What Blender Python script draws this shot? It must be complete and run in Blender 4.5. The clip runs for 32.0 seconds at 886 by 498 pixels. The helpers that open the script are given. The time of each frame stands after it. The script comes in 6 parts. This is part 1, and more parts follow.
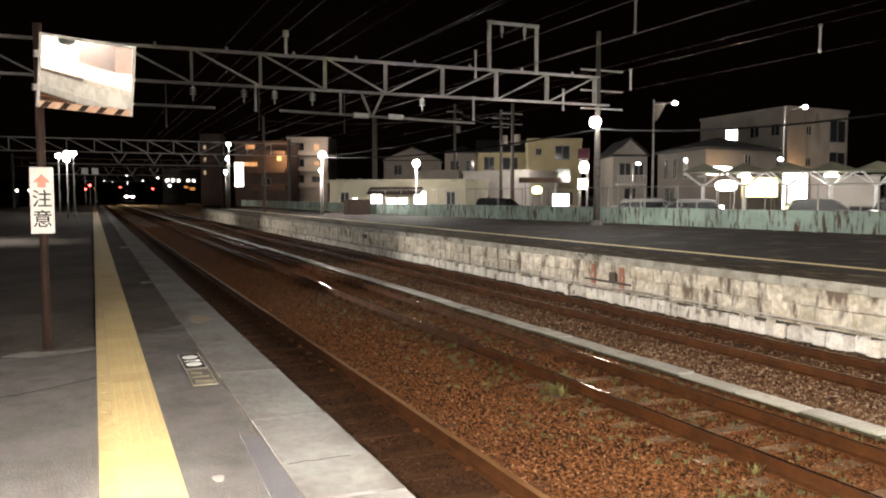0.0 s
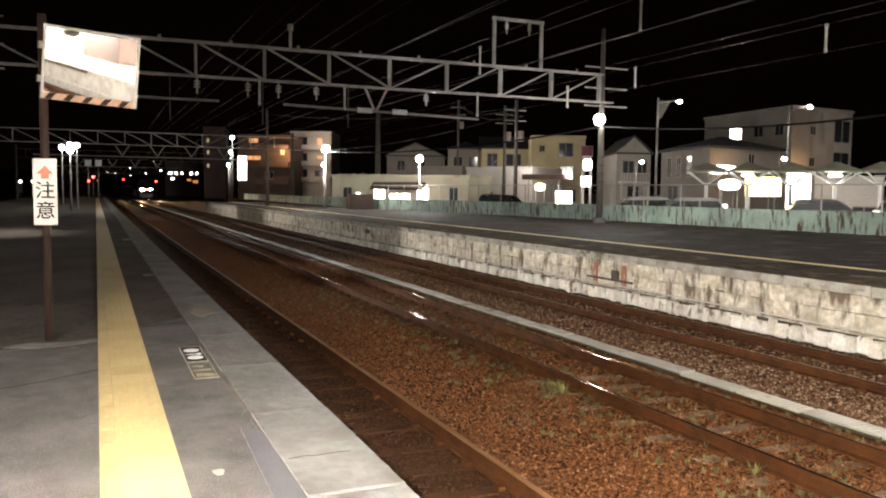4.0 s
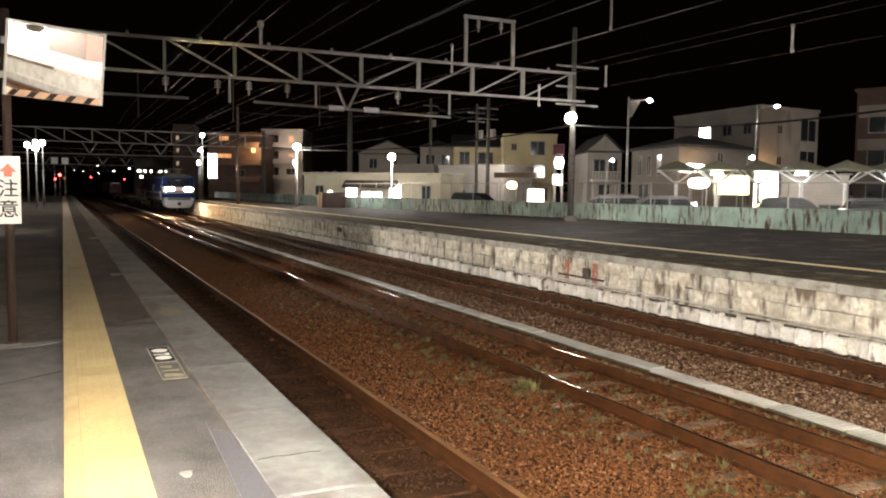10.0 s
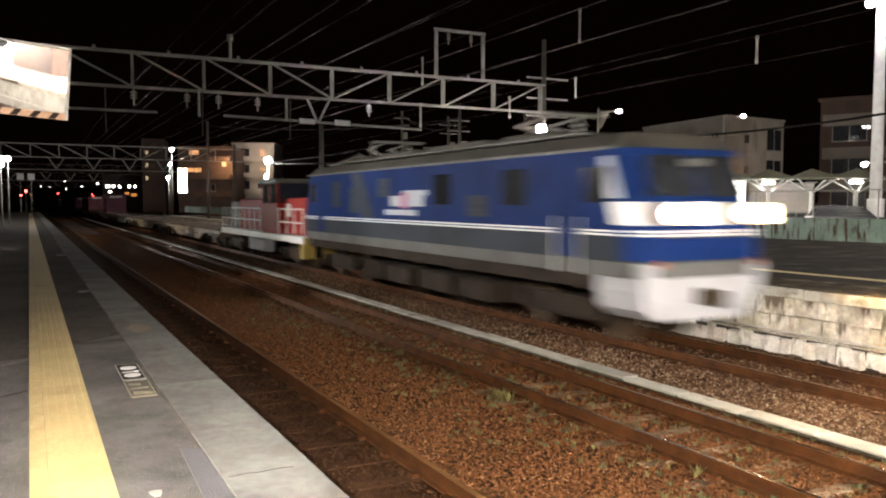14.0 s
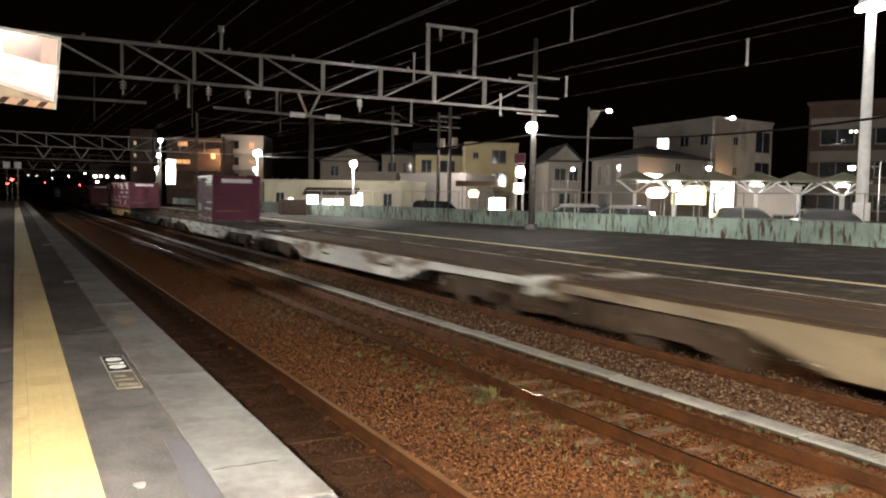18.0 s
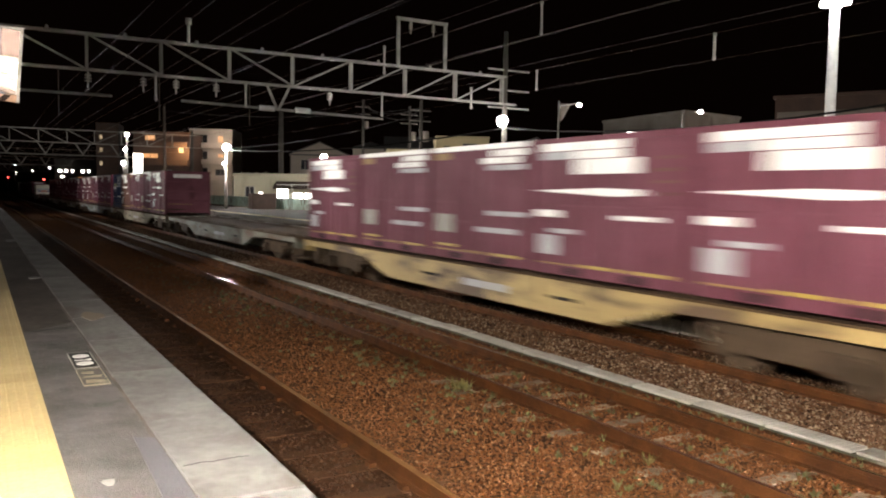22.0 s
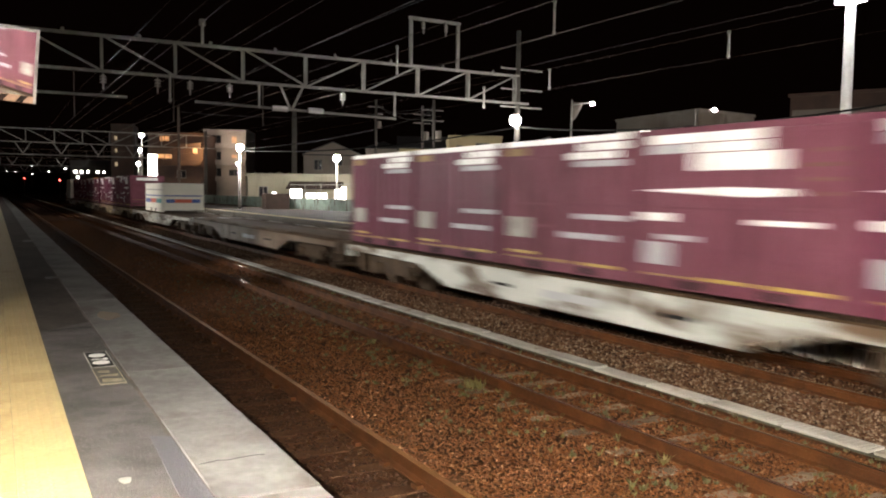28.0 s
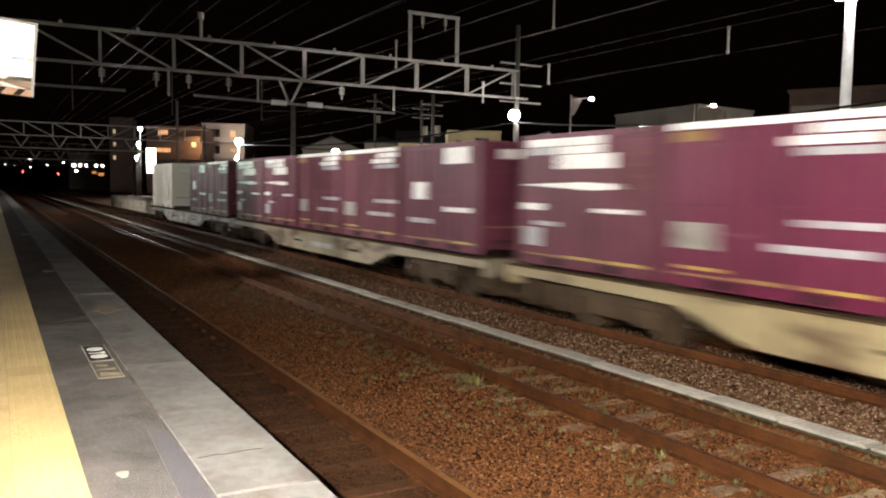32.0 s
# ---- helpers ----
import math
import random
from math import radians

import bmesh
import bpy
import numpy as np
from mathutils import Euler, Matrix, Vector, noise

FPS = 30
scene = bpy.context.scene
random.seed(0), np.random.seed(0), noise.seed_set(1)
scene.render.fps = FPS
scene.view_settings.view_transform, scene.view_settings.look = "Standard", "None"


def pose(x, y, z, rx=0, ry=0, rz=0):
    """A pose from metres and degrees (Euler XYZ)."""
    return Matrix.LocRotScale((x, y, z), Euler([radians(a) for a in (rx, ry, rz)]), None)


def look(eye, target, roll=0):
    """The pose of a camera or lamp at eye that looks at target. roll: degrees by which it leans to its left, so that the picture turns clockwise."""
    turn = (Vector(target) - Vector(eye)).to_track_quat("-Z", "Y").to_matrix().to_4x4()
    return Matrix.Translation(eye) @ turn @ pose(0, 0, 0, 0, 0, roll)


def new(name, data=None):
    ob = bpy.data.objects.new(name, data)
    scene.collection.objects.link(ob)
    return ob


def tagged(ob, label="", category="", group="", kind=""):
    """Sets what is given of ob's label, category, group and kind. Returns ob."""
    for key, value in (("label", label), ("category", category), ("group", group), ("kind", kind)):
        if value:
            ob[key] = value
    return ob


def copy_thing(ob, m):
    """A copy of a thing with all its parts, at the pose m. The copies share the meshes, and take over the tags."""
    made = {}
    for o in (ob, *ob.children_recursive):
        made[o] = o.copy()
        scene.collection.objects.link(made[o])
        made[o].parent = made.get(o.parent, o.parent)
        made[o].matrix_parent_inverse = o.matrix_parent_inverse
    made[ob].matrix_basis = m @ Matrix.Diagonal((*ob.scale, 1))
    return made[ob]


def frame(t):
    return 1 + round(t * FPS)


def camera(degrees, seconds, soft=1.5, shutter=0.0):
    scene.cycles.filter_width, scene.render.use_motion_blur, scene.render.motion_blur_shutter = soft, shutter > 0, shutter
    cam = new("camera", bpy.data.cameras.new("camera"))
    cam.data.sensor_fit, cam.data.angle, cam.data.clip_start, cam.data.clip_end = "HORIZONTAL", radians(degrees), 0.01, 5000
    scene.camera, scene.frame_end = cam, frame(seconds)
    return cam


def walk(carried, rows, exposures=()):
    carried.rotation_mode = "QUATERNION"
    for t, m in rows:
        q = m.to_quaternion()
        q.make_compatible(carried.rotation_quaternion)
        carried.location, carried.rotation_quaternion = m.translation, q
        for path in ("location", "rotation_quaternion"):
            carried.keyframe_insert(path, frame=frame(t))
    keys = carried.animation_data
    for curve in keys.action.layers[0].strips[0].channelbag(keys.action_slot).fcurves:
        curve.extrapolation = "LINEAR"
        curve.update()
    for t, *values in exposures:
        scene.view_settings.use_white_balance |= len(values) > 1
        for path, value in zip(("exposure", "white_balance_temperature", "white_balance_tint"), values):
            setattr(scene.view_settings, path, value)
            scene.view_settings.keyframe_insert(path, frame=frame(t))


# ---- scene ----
cam = camera(57.8, 32.0, soft=2.0, shutter=1.0)
# x across the tracks, y along them, z up from the platform surface
walk(cam, [
    (0, pose(-0.024, -0.007, 1.445, 86.23, -0.00, -23.54)),
    (0.5, pose(-0.026, 0.002, 1.443, 86.37, -0.20, -23.68)),
    (1, pose(-0.024, -0.005, 1.445, 86.28, -0.27, -23.84)),
    (1.5, pose(-0.024, -0.000, 1.444, 86.43, -0.65, -23.68)),
    (2, pose(-0.027, -0.006, 1.449, 86.37, -1.00, -23.72)),
    (2.5, pose(-0.027, 0.001, 1.445, 86.26, -0.76, -23.83)),
    (3, pose(-0.025, 0.007, 1.441, 85.89, -0.69, -23.63)),
    (3.5, pose(-0.025, 0.003, 1.444, 85.92, -0.69, -23.27)),
    (5.5, pose(-0.018, 0.008, 1.449, 85.97, -0.46, -23.73)),
    (6, pose(-0.020, 0.007, 1.447, 85.76, -0.60, -23.46)),
    (6.5, pose(-0.019, 0.004, 1.446, 85.93, -0.89, -23.55)),
    (7, pose(-0.017, 0.015, 1.442, 85.79, -0.99, -23.49)),
    (7.5, pose(-0.018, 0.013, 1.447, 85.84, -1.35, -23.80)),
    (8, pose(-0.016, 0.002, 1.447, 85.84, -0.93, -23.74)),
    (8.5, pose(-0.016, 0.009, 1.446, 86.20, -1.25, -23.84)),
    (9, pose(-0.011, -0.002, 1.447, 85.99, -0.99, -24.14)),
    (9.5, pose(-0.010, 0.008, 1.445, 85.82, -0.83, -24.96)),
    (10, pose(-0.008, 0.007, 1.448, 85.82, -0.66, -25.30)),
    (10.5, pose(-0.004, 0.016, 1.445, 85.59, -0.46, -25.49)),
    (11, pose(-0.001, 0.007, 1.444, 85.37, -0.13, -25.63)),
    (11.5, pose(0.003, 0.005, 1.447, 85.54, -0.44, -26.10)),
    (12, pose(0.007, 0.001, 1.450, 85.96, -0.33, -27.34)),
    (12.5, pose(0.005, 0.005, 1.447, 86.49, -0.08, -28.19)),
    (13, pose(0.006, 0.003, 1.446, 86.50, -0.20, -28.01)),
    (13.5, pose(0.004, 0.007, 1.447, 86.44, -0.32, -27.86)),
    (14, pose(0.004, 0.009, 1.446, 86.69, -0.04, -27.26)),
    (14.5, pose(0.004, 0.010, 1.445, 86.85, -0.34, -26.93)),
    (16.5, pose(0.001, -0.001, 1.448, 87.08, -0.54, -26.96)),
    (17, pose(0.000, 0.011, 1.445, 86.44, -0.45, -27.88)),
    (17.5, pose(0.001, 0.003, 1.448, 86.03, -0.91, -28.23)),
    (18, pose(0.000, 0.002, 1.448, 86.43, -1.07, -28.02)),
    (18.5, pose(-0.001, -0.007, 1.448, 86.71, -0.84, -28.25)),
    (19, pose(-0.004, -0.003, 1.443, 85.95, -0.91, -28.60)),
    (19.5, pose(-0.003, -0.020, 1.450, 85.96, -0.99, -29.12)),
    (20, pose(-0.005, -0.015, 1.447, 86.48, -0.92, -29.15)),
    (20.5, pose(-0.006, -0.014, 1.449, 86.23, -0.79, -29.08)),
    (21, pose(-0.006, -0.016, 1.448, 86.23, -0.91, -29.09)),
    (21.5, pose(0.002, -0.013, 1.446, 86.43, -0.67, -29.68)),
    (22, pose(0.000, -0.007, 1.446, 86.02, -0.89, -30.07)),
    (22.5, pose(-0.002, -0.011, 1.447, 86.15, -0.68, -29.94)),
    (23, pose(-0.000, -0.011, 1.451, 85.86, -0.50, -30.14)),
    (23.5, pose(0.004, -0.016, 1.449, 86.11, -0.33, -29.89)),
    (24, pose(-0.000, -0.014, 1.448, 86.52, -0.42, -29.80)),
    (24.5, pose(-0.005, -0.019, 1.445, 86.26, -0.76, -29.54)),
    (25, pose(-0.003, -0.014, 1.443, 85.97, -0.54, -29.23)),
    (25.5, pose(-0.003, -0.013, 1.446, 85.26, -0.23, -29.23)),
    (27.5, pose(-0.002, -0.003, 1.444, 85.96, -0.74, -29.12)),
    (28, pose(-0.005, -0.005, 1.443, 85.98, -0.72, -29.16)),
    (28.5, pose(-0.005, -0.009, 1.447, 85.71, -0.59, -29.03)),
    (29, pose(-0.002, -0.003, 1.447, 85.36, -0.50, -28.87)),
    (29.5, pose(-0.001, -0.003, 1.443, 85.48, -0.51, -28.91)),
    (30, pose(0.000, 0.002, 1.440, 85.33, -0.69, -28.87)),
    (30.5, pose(-0.007, -0.007, 1.447, 85.31, -0.71, -29.27)),
    (31, pose(-0.004, -0.003, 1.443, 85.52, -1.02, -29.32)),
    (31.5, pose(-0.003, -0.007, 1.444, 85.73, -0.88, -29.16)),
    (32, pose(-0.001, -0.003, 1.443, 85.61, -0.91, -29.24)),
], exposures=[(0.0, 3.2), (32.0, 3.2)])

# ---- world and lights ----
world = bpy.data.worlds.new("night_sky")
scene.world = world
world.use_nodes = True
bg = world.node_tree.nodes["Background"]
bg.inputs[0].default_value = (0.7, 0.3, 0.2, 1)
bg.inputs[1].default_value = 0.0002


def lamp(kind, name, m, power, colour=(1, 1, 1), size=0.2, size_y=None, cone=None):
    d = bpy.data.lights.new(name, kind)
    d.energy, d.color = power, colour
    if kind == "AREA":
        d.shape, d.size, d.size_y = "RECTANGLE", size, size_y or size
    else:
        d.shadow_soft_size = size
    if cone:
        d.spot_size, d.spot_blend = radians(cone), 0.6
    ob = new(name, d)
    ob.matrix_world = m
    return ob


COOL = (1.0, 0.94, 0.87)
WHITE = (1.0, 0.92, 0.83)
WARM = (1.0, 0.62, 0.3)
# rows under the far canopy
for fy in (-9, -21, -33, -45):
    lamp("AREA", "canopy_light", pose(14.3, fy, 3.1), 1700, WHITE, 0.3, 8.0)
# second row, added to brighten the station wall in the mirror
for fy in (-18, -30, -42, -54):
    lamp("AREA", "mirror_fill_light", pose(18.3, fy, 3.1), 2600, WHITE, 0.3, 8.0)
# globe lamps on platform poles
lamp("SPOT", "shaded_light", pose(-4.2, 28.6, 4.4, 0, 0, 0), 220, COOL, 0.25, cone=90)
# aimed spots near the globe lamps, added to brighten train and far wall
for at, to, gp, cone in (((-4.4, 28.4, 4.6), (10.0, 15.5, 1.9), 1400, 40), ((-4.4, 28.6, 4.6), (10.0, 26.0, 1.9), 800, 44),
                         ((-1.2, 57.0, 4.1), (11.0, 41.0, 1.6), 700, 44), ((-1.2, 57.4, 4.1), (11.0, 55.0, 1.2), 420, 50), ((-2.2, 75.0, 4.7), (11.0, 80.0, 0.8), 420, 70)):
    lamp("SPOT", "train_fill_light", look(at, to), gp, COOL, 0.2, cone=cone)
for gx, gy, gz, gp in ((-0.9, 55, 3.6, 18), (-2.0, 73, 4.4, 25), (20.6, 29.6, 4.0, 95), (22.4, 56.6, 3.5, 260),
                       (16.4, 61.4, 4.2, 260), (18.0, 117, 8.4, 420), (29.5, 12.0, 5.0, 420)):
    lamp("POINT", "globe_light", pose(gx, gy, gz), gp, COOL, 0.25)
# the street, its shelters and shops behind the fence
# entries at x 38, 70.5 and 36: added fills that brighten house fronts
for gx, gy, gz, gp in ((33.6, 37.5, 2.3, 25), (37.2, 33.5, 2.3, 20), (40.5, 28.3, 3.4, 45), (26.0, 66.0, 1.9, 24), (37.2, 43.6, 7.0, 8),
                       (45.7, 41.6, 7.2, 28), (43.5, 57.2, 3.9, 15), (32.5, 50.0, 1.5, 20), (38.0, 66.0, 5.0, 120), (70.5, 55.0, 6.5, 42), (41.0, 83.0, 6.2, 75), (36.0, 94.0, 6.0, 60)):
    lamp("POINT", "street_and_fill_light", pose(gx, gy, gz), gp, WHITE, 0.3)
lamp("POINT", "walkway_light", pose(37.2, 143.5, 10.6), 55, (1.0, 0.8, 0.66), 0.3)
# orange street light between the shop house and the office
for gx, gy, gz, gp in ((42.0, 45.0, 3.6, 9), (64.3, 58.9, 4.0, 30), (30.0, 138.0, 8.0, 130)):
    lamp("POINT", "sodium_light", pose(gx, gy, gz), gp, WARM, 0.3)

# ---- materials ----
def mat(name, c1, c2=None, rough=0.7, metal=0.0, s1=1.5, s2=35.0, fine=0.25, bump=0.25, bscale=None, stain=None, stain_vec=(1, 1, 1), stain_at=0.55,
        emit=None, power=0.0, spec=0.5, shift=1.0, vary=None, stain_through=False):
    m = bpy.data.materials.new(name)
    m.use_nodes = True
    nt = m.node_tree
    n, l = nt.nodes, nt.links
    b = n["Principled BSDF"]
    b.inputs["Roughness"].default_value, b.inputs["Metallic"].default_value = rough, metal
    b.inputs["Specular IOR Level"].default_value = spec
    c2 = c2 or tuple(v * 0.7 for v in c1)
    tc, info = n.new("ShaderNodeTexCoord"), n.new("ShaderNodeObjectInfo")
    off = n.new("ShaderNodeVectorMath")
    off.operation = "MULTIPLY_ADD"
    l.new(info.outputs["Random"], off.inputs[0])
    off.inputs[1].default_value = (17 * shift, 31 * shift, 11 * shift)
    l.new(tc.outputs["Object"], off.inputs[2])

    def noise_at(scale, detail, vec=(1, 1, 1), through_pieces=False):
        mp = n.new("ShaderNodeMapping")
        mp.inputs["Scale"].default_value = vec
        l.new(n.new("ShaderNodeNewGeometry").outputs["Position"] if through_pieces else off.outputs[0], mp.inputs[0])
        t = n.new("ShaderNodeTexNoise")
        t.inputs["Scale"].default_value, t.inputs["Detail"].default_value = scale, detail
        l.new(mp.outputs[0], t.inputs["Vector"])
        return t.outputs["Fac"]

    def mix(fac, a, c, mode="MIX"):
        x = n.new("ShaderNodeMix")
        x.data_type, x.blend_type = "RGBA", mode
        if isinstance(fac, float):
            x.inputs[0].default_value = fac
        else:
            l.new(fac, x.inputs[0])
        for sock, v in ((x.inputs[6], a), (x.inputs[7], c)):
            if isinstance(v, tuple):
                sock.default_value = (*v, 1)
            else:
                l.new(v, sock)
        return x.outputs[2]

    def ramp(fac, lo, hi):
        r = n.new("ShaderNodeMapRange")
        r.inputs["From Min"].default_value, r.inputs["From Max"].default_value = lo, hi
        l.new(fac, r.inputs["Value"])
        return r.outputs[0]

    def ramp_out(fac, lo, hi):
        r = n.new("ShaderNodeMapRange")
        r.inputs["To Min"].default_value, r.inputs["To Max"].default_value = lo, hi
        l.new(fac, r.inputs["Value"])
        return r.outputs[0]

    col = mix(ramp(noise_at(s1, 4), 0.35, 0.65), tuple(c1), tuple(c2))
    f = noise_at(s2, 3)
    if fine:
        col = mix(ramp(f, 0.3, 0.7), col, mix(1.0, col, (1 - fine,) * 3, "MULTIPLY"))
    if stain:
        col = mix(ramp(noise_at(1.0, 5, stain_vec, stain_through), stain_at, stain_at + 0.12), col, tuple(stain))
    if vary:
        col = mix(1.0, col, ramp_out(info.outputs["Random"], *vary), "MULTIPLY")
    l.new(col, b.inputs["Base Color"])
    if bump:
        bp = n.new("ShaderNodeBump")
        bp.inputs["Strength"].default_value, bp.inputs["Distance"].default_value = bump, 0.02
        l.new(noise_at(bscale or s2, 4), bp.inputs["Height"])
        l.new(bp.outputs[0], b.inputs["Normal"])
    if emit:
        b.inputs["Emission Color"].default_value = (*emit, 1)
        b.inputs["Emission Strength"].default_value = power
    return m


asphalt = mat("asphalt", (0.118, 0.11, 0.105), (0.072, 0.066, 0.062), 0.9, s1=1.6, s2=7, fine=0.3, bump=0.7, bscale=110, stain=(0.22, 0.21, 0.2), stain_vec=(130, 130, 130), stain_at=0.57, spec=0.06)
old_asphalt = mat("old_asphalt", (0.05, 0.037, 0.029), (0.023, 0.017, 0.013), 0.8, s1=1.3, s2=24, fine=0.55, bump=1.0, bscale=30, stain=(0.085, 0.068, 0.056), stain_vec=(0.8, 1.2, 1), stain_at=0.55, spec=0.12)
dark_asphalt = mat("dark_asphalt", (0.092, 0.078, 0.069), (0.06, 0.05, 0.043), 0.9, s1=0.9, s2=9, fine=0.35, bump=0.5, bscale=120, stain=(0.15, 0.135, 0.125), stain_vec=(110, 110, 110), stain_at=0.61, spec=0.06)
patch_asphalt = mat("patch_asphalt", (0.07, 0.067, 0.075), (0.058, 0.056, 0.063), 0.8, s2=80, fine=0.2, bump=0.3)
concrete = mat("concrete", (0.17, 0.164, 0.156), (0.118, 0.112, 0.106), 0.85, s1=1.6, s2=12, fine=0.22, bump=0.4, stain=(0.09, 0.08, 0.072), stain_vec=(2.2, 1.1, 1.6), stain_at=0.56, spec=0.1)
lid_concrete = mat("lid_concrete", (0.45, 0.435, 0.395), (0.32, 0.305, 0.27), 0.8, s1=2.2, s2=45, fine=0.25, bump=0.4, stain=(0.17, 0.14, 0.1), stain_vec=(3, 2.5, 3), stain_at=0.6, vary=(0.74, 1.1))
lip_concrete = mat("lip_concrete", (0.5, 0.47, 0.4), (0.3, 0.27, 0.22), 0.85, s1=3.0, s2=30, bump=0.4, stain=(0.09, 0.072, 0.05), stain_vec=(3, 1.6, 4), stain_at=0.57)
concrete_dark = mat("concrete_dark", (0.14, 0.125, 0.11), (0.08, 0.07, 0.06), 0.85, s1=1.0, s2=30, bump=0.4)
tactile_yellow = mat("tactile_yellow", (0.465, 0.36, 0.172), (0.395, 0.295, 0.13), 0.6, s1=0.8, s2=30, fine=0.18, bump=0.2, stain=(0.3, 0.21, 0.085), stain_vec=(3, 0.9, 1), stain_at=0.6)
line_white = mat("line_white", (0.34, 0.325, 0.29), (0.2, 0.19, 0.17), 0.7, s1=4, s2=40)
faded_yellow = mat("faded_yellow", (0.9, 0.74, 0.38), (0.78, 0.62, 0.3), 0.75, s1=1.0, s2=25, stain=(0.25, 0.2, 0.12), stain_vec=(3, 1, 1), stain_at=0.66)
ballast = mat("ballast", (0.08, 0.034, 0.014), (0.046, 0.02, 0.009), 0.95, s1=2.0, s2=14, fine=0.6, bump=1.0, bscale=16, spec=0.1)
# rust brown, darkened to put the shadow under the rail head into it
rail_rust_shaded = mat("rail_rust_shaded", (0.085, 0.03, 0.008), (0.045, 0.016, 0.005), 0.75, s1=3, s2=60, fine=0.3, bump=0.2, spec=0.12)
rail_steel = mat("rail_steel", (0.4, 0.35, 0.3), (0.3, 0.25, 0.21), 0.2, 1.0, s1=2, s2=50, fine=0.15, bump=0.02)
rail_dull = mat("dull_rail_head", (0.2, 0.098, 0.034), (0.15, 0.07, 0.024), 0.55, 0.15, s1=2, s2=50, fine=0.15, bump=0.02, spec=0.2)
sleeper_brown = mat("sleeper_brown", (0.08, 0.038, 0.018), (0.048, 0.022, 0.011), 0.95, s1=3, s2=35, bump=0.4, spec=0.1)
sleeper_wood = mat("sleeper_concrete", (0.24, 0.185, 0.135), (0.085, 0.058, 0.038), 0.9, s1=3, s2=35, bump=0.4, spec=0.2)
wall_stone = mat("wall_stone", (0.82, 0.77, 0.66), (0.57, 0.49, 0.36), 0.85, s1=3.5, s2=12, fine=0.4, bump=0.8, stain=(0.15, 0.11, 0.075), stain_vec=(1, 4.2, 1.5), stain_at=0.53, vary=(0.82, 1.12), stain_through=True)
foot_stone = mat("whitewashed_stone", (0.9, 0.875, 0.81), (0.72, 0.67, 0.57), 0.85, s1=3, s2=20, fine=0.25, bump=0.6, stain=(0.2, 0.15, 0.105), stain_vec=(1, 5.5, 3), stain_at=0.57, vary=(0.78, 1.1), stain_through=True)
pale_joint = mat("pale_joint", (0.36, 0.3, 0.22), (0.18, 0.15, 0.11), 0.95, s1=5, s2=30, bump=0.6, stain=(0.09, 0.07, 0.05), stain_vec=(4, 4, 2), stain_at=0.55)
moss_concrete = mat("mossy_concrete", (0.06, 0.055, 0.032), (0.03, 0.03, 0.018), 0.95, s1=6, s2=30, bump=0.6, stain=(0.14, 0.13, 0.1), stain_vec=(8, 4, 8), stain_at=0.6)
moss_edge = mat("mossy_edge", (0.1, 0.073, 0.042), (0.046, 0.033, 0.02), 0.95, s1=2.5, s2=22, fine=0.5, bump=0.9, bscale=30, stain=(0.17, 0.145, 0.105), stain_vec=(2.5, 1.4, 1), stain_at=0.57, spec=0.1)
grout = mat("dark_joint", (0.1, 0.08, 0.06), (0.045, 0.036, 0.028), 0.95, s1=3, s2=30, bump=0.6)
fence_green = mat("fence_green", (0.4, 0.53, 0.46), (0.26, 0.35, 0.29), 0.6, s1=1.4, s2=30, fine=0.3, bump=0.15, stain=(0.065, 0.032, 0.013), stain_vec=(5.5, 5.5, 1.25), stain_at=0.52, vary=(0.7, 1.1), stain_through=True)
galv = mat("galvanised_steel", (0.36, 0.345, 0.32), (0.26, 0.25, 0.23), 0.55, 0.6, s1=2, s2=50, fine=0.2, bump=0.1)
dark_steel = mat("dark_steel", (0.1, 0.075, 0.06), (0.06, 0.045, 0.036), 0.7, 0.3, s1=3, s2=40)
brown_paint = mat("brown_paint", (0.034, 0.019, 0.014), (0.024, 0.014, 0.01), 0.7, s1=3, s2=40, stain=(0.08, 0.05, 0.035), stain_at=0.68, spec=0.2)
white_paint = mat("white_paint", (0.82, 0.82, 0.8), (0.7, 0.7, 0.68), 0.5, s1=3, s2=40, fine=0.08, bump=0.05)
sign_white = mat("sign_white", (0.52, 0.5, 0.46), (0.46, 0.44, 0.4), 0.5, s1=3, s2=40, fine=0.08, bump=0.05)
black_paint = mat("black_paint", (0.012, 0.011, 0.011), (0.018, 0.017, 0.016), 0.8, s2=40, spec=0.1)
edge_peach = mat("faded_orange", (0.5, 0.31, 0.2), (0.42, 0.25, 0.16), 0.6, s1=6, s2=40)
rust_red = mat("rust_red", (0.36, 0.12, 0.065), (0.26, 0.09, 0.05), 0.7, s1=6, s2=40)
wall_red = mat("flaking_red", (0.42, 0.13, 0.075), (0.36, 0.18, 0.12), 0.8, s1=9, s2=40, stain=(0.5, 0.4, 0.31), stain_vec=(8, 8, 5), stain_at=0.56)
red_paint = mat("red_paint", (0.6, 0.1, 0.045), (0.5, 0.085, 0.04), 0.5, s2=40, fine=0.1, bump=0.05)
wire_dark = mat("wire", (0.1, 0.07, 0.05), (0.07, 0.048, 0.036), 0.6, 0.3, s2=30, bump=0)
line_dark = mat("tarnished_line", (0.03, 0.02, 0.015), (0.02, 0.014, 0.01), 0.7, 0.2, s2=30, bump=0)
porcelain = mat("porcelain", (0.6, 0.58, 0.54), (0.45, 0.43, 0.4), 0.25, s2=20, bump=0)
concrete_pole = mat("concrete_pole", (0.1, 0.09, 0.078), (0.07, 0.062, 0.053), 0.8, s1=1.5, s2=30, stain=(0.1, 0.08, 0.06), stain_vec=(3, 3, 0.4), stain_at=0.6)
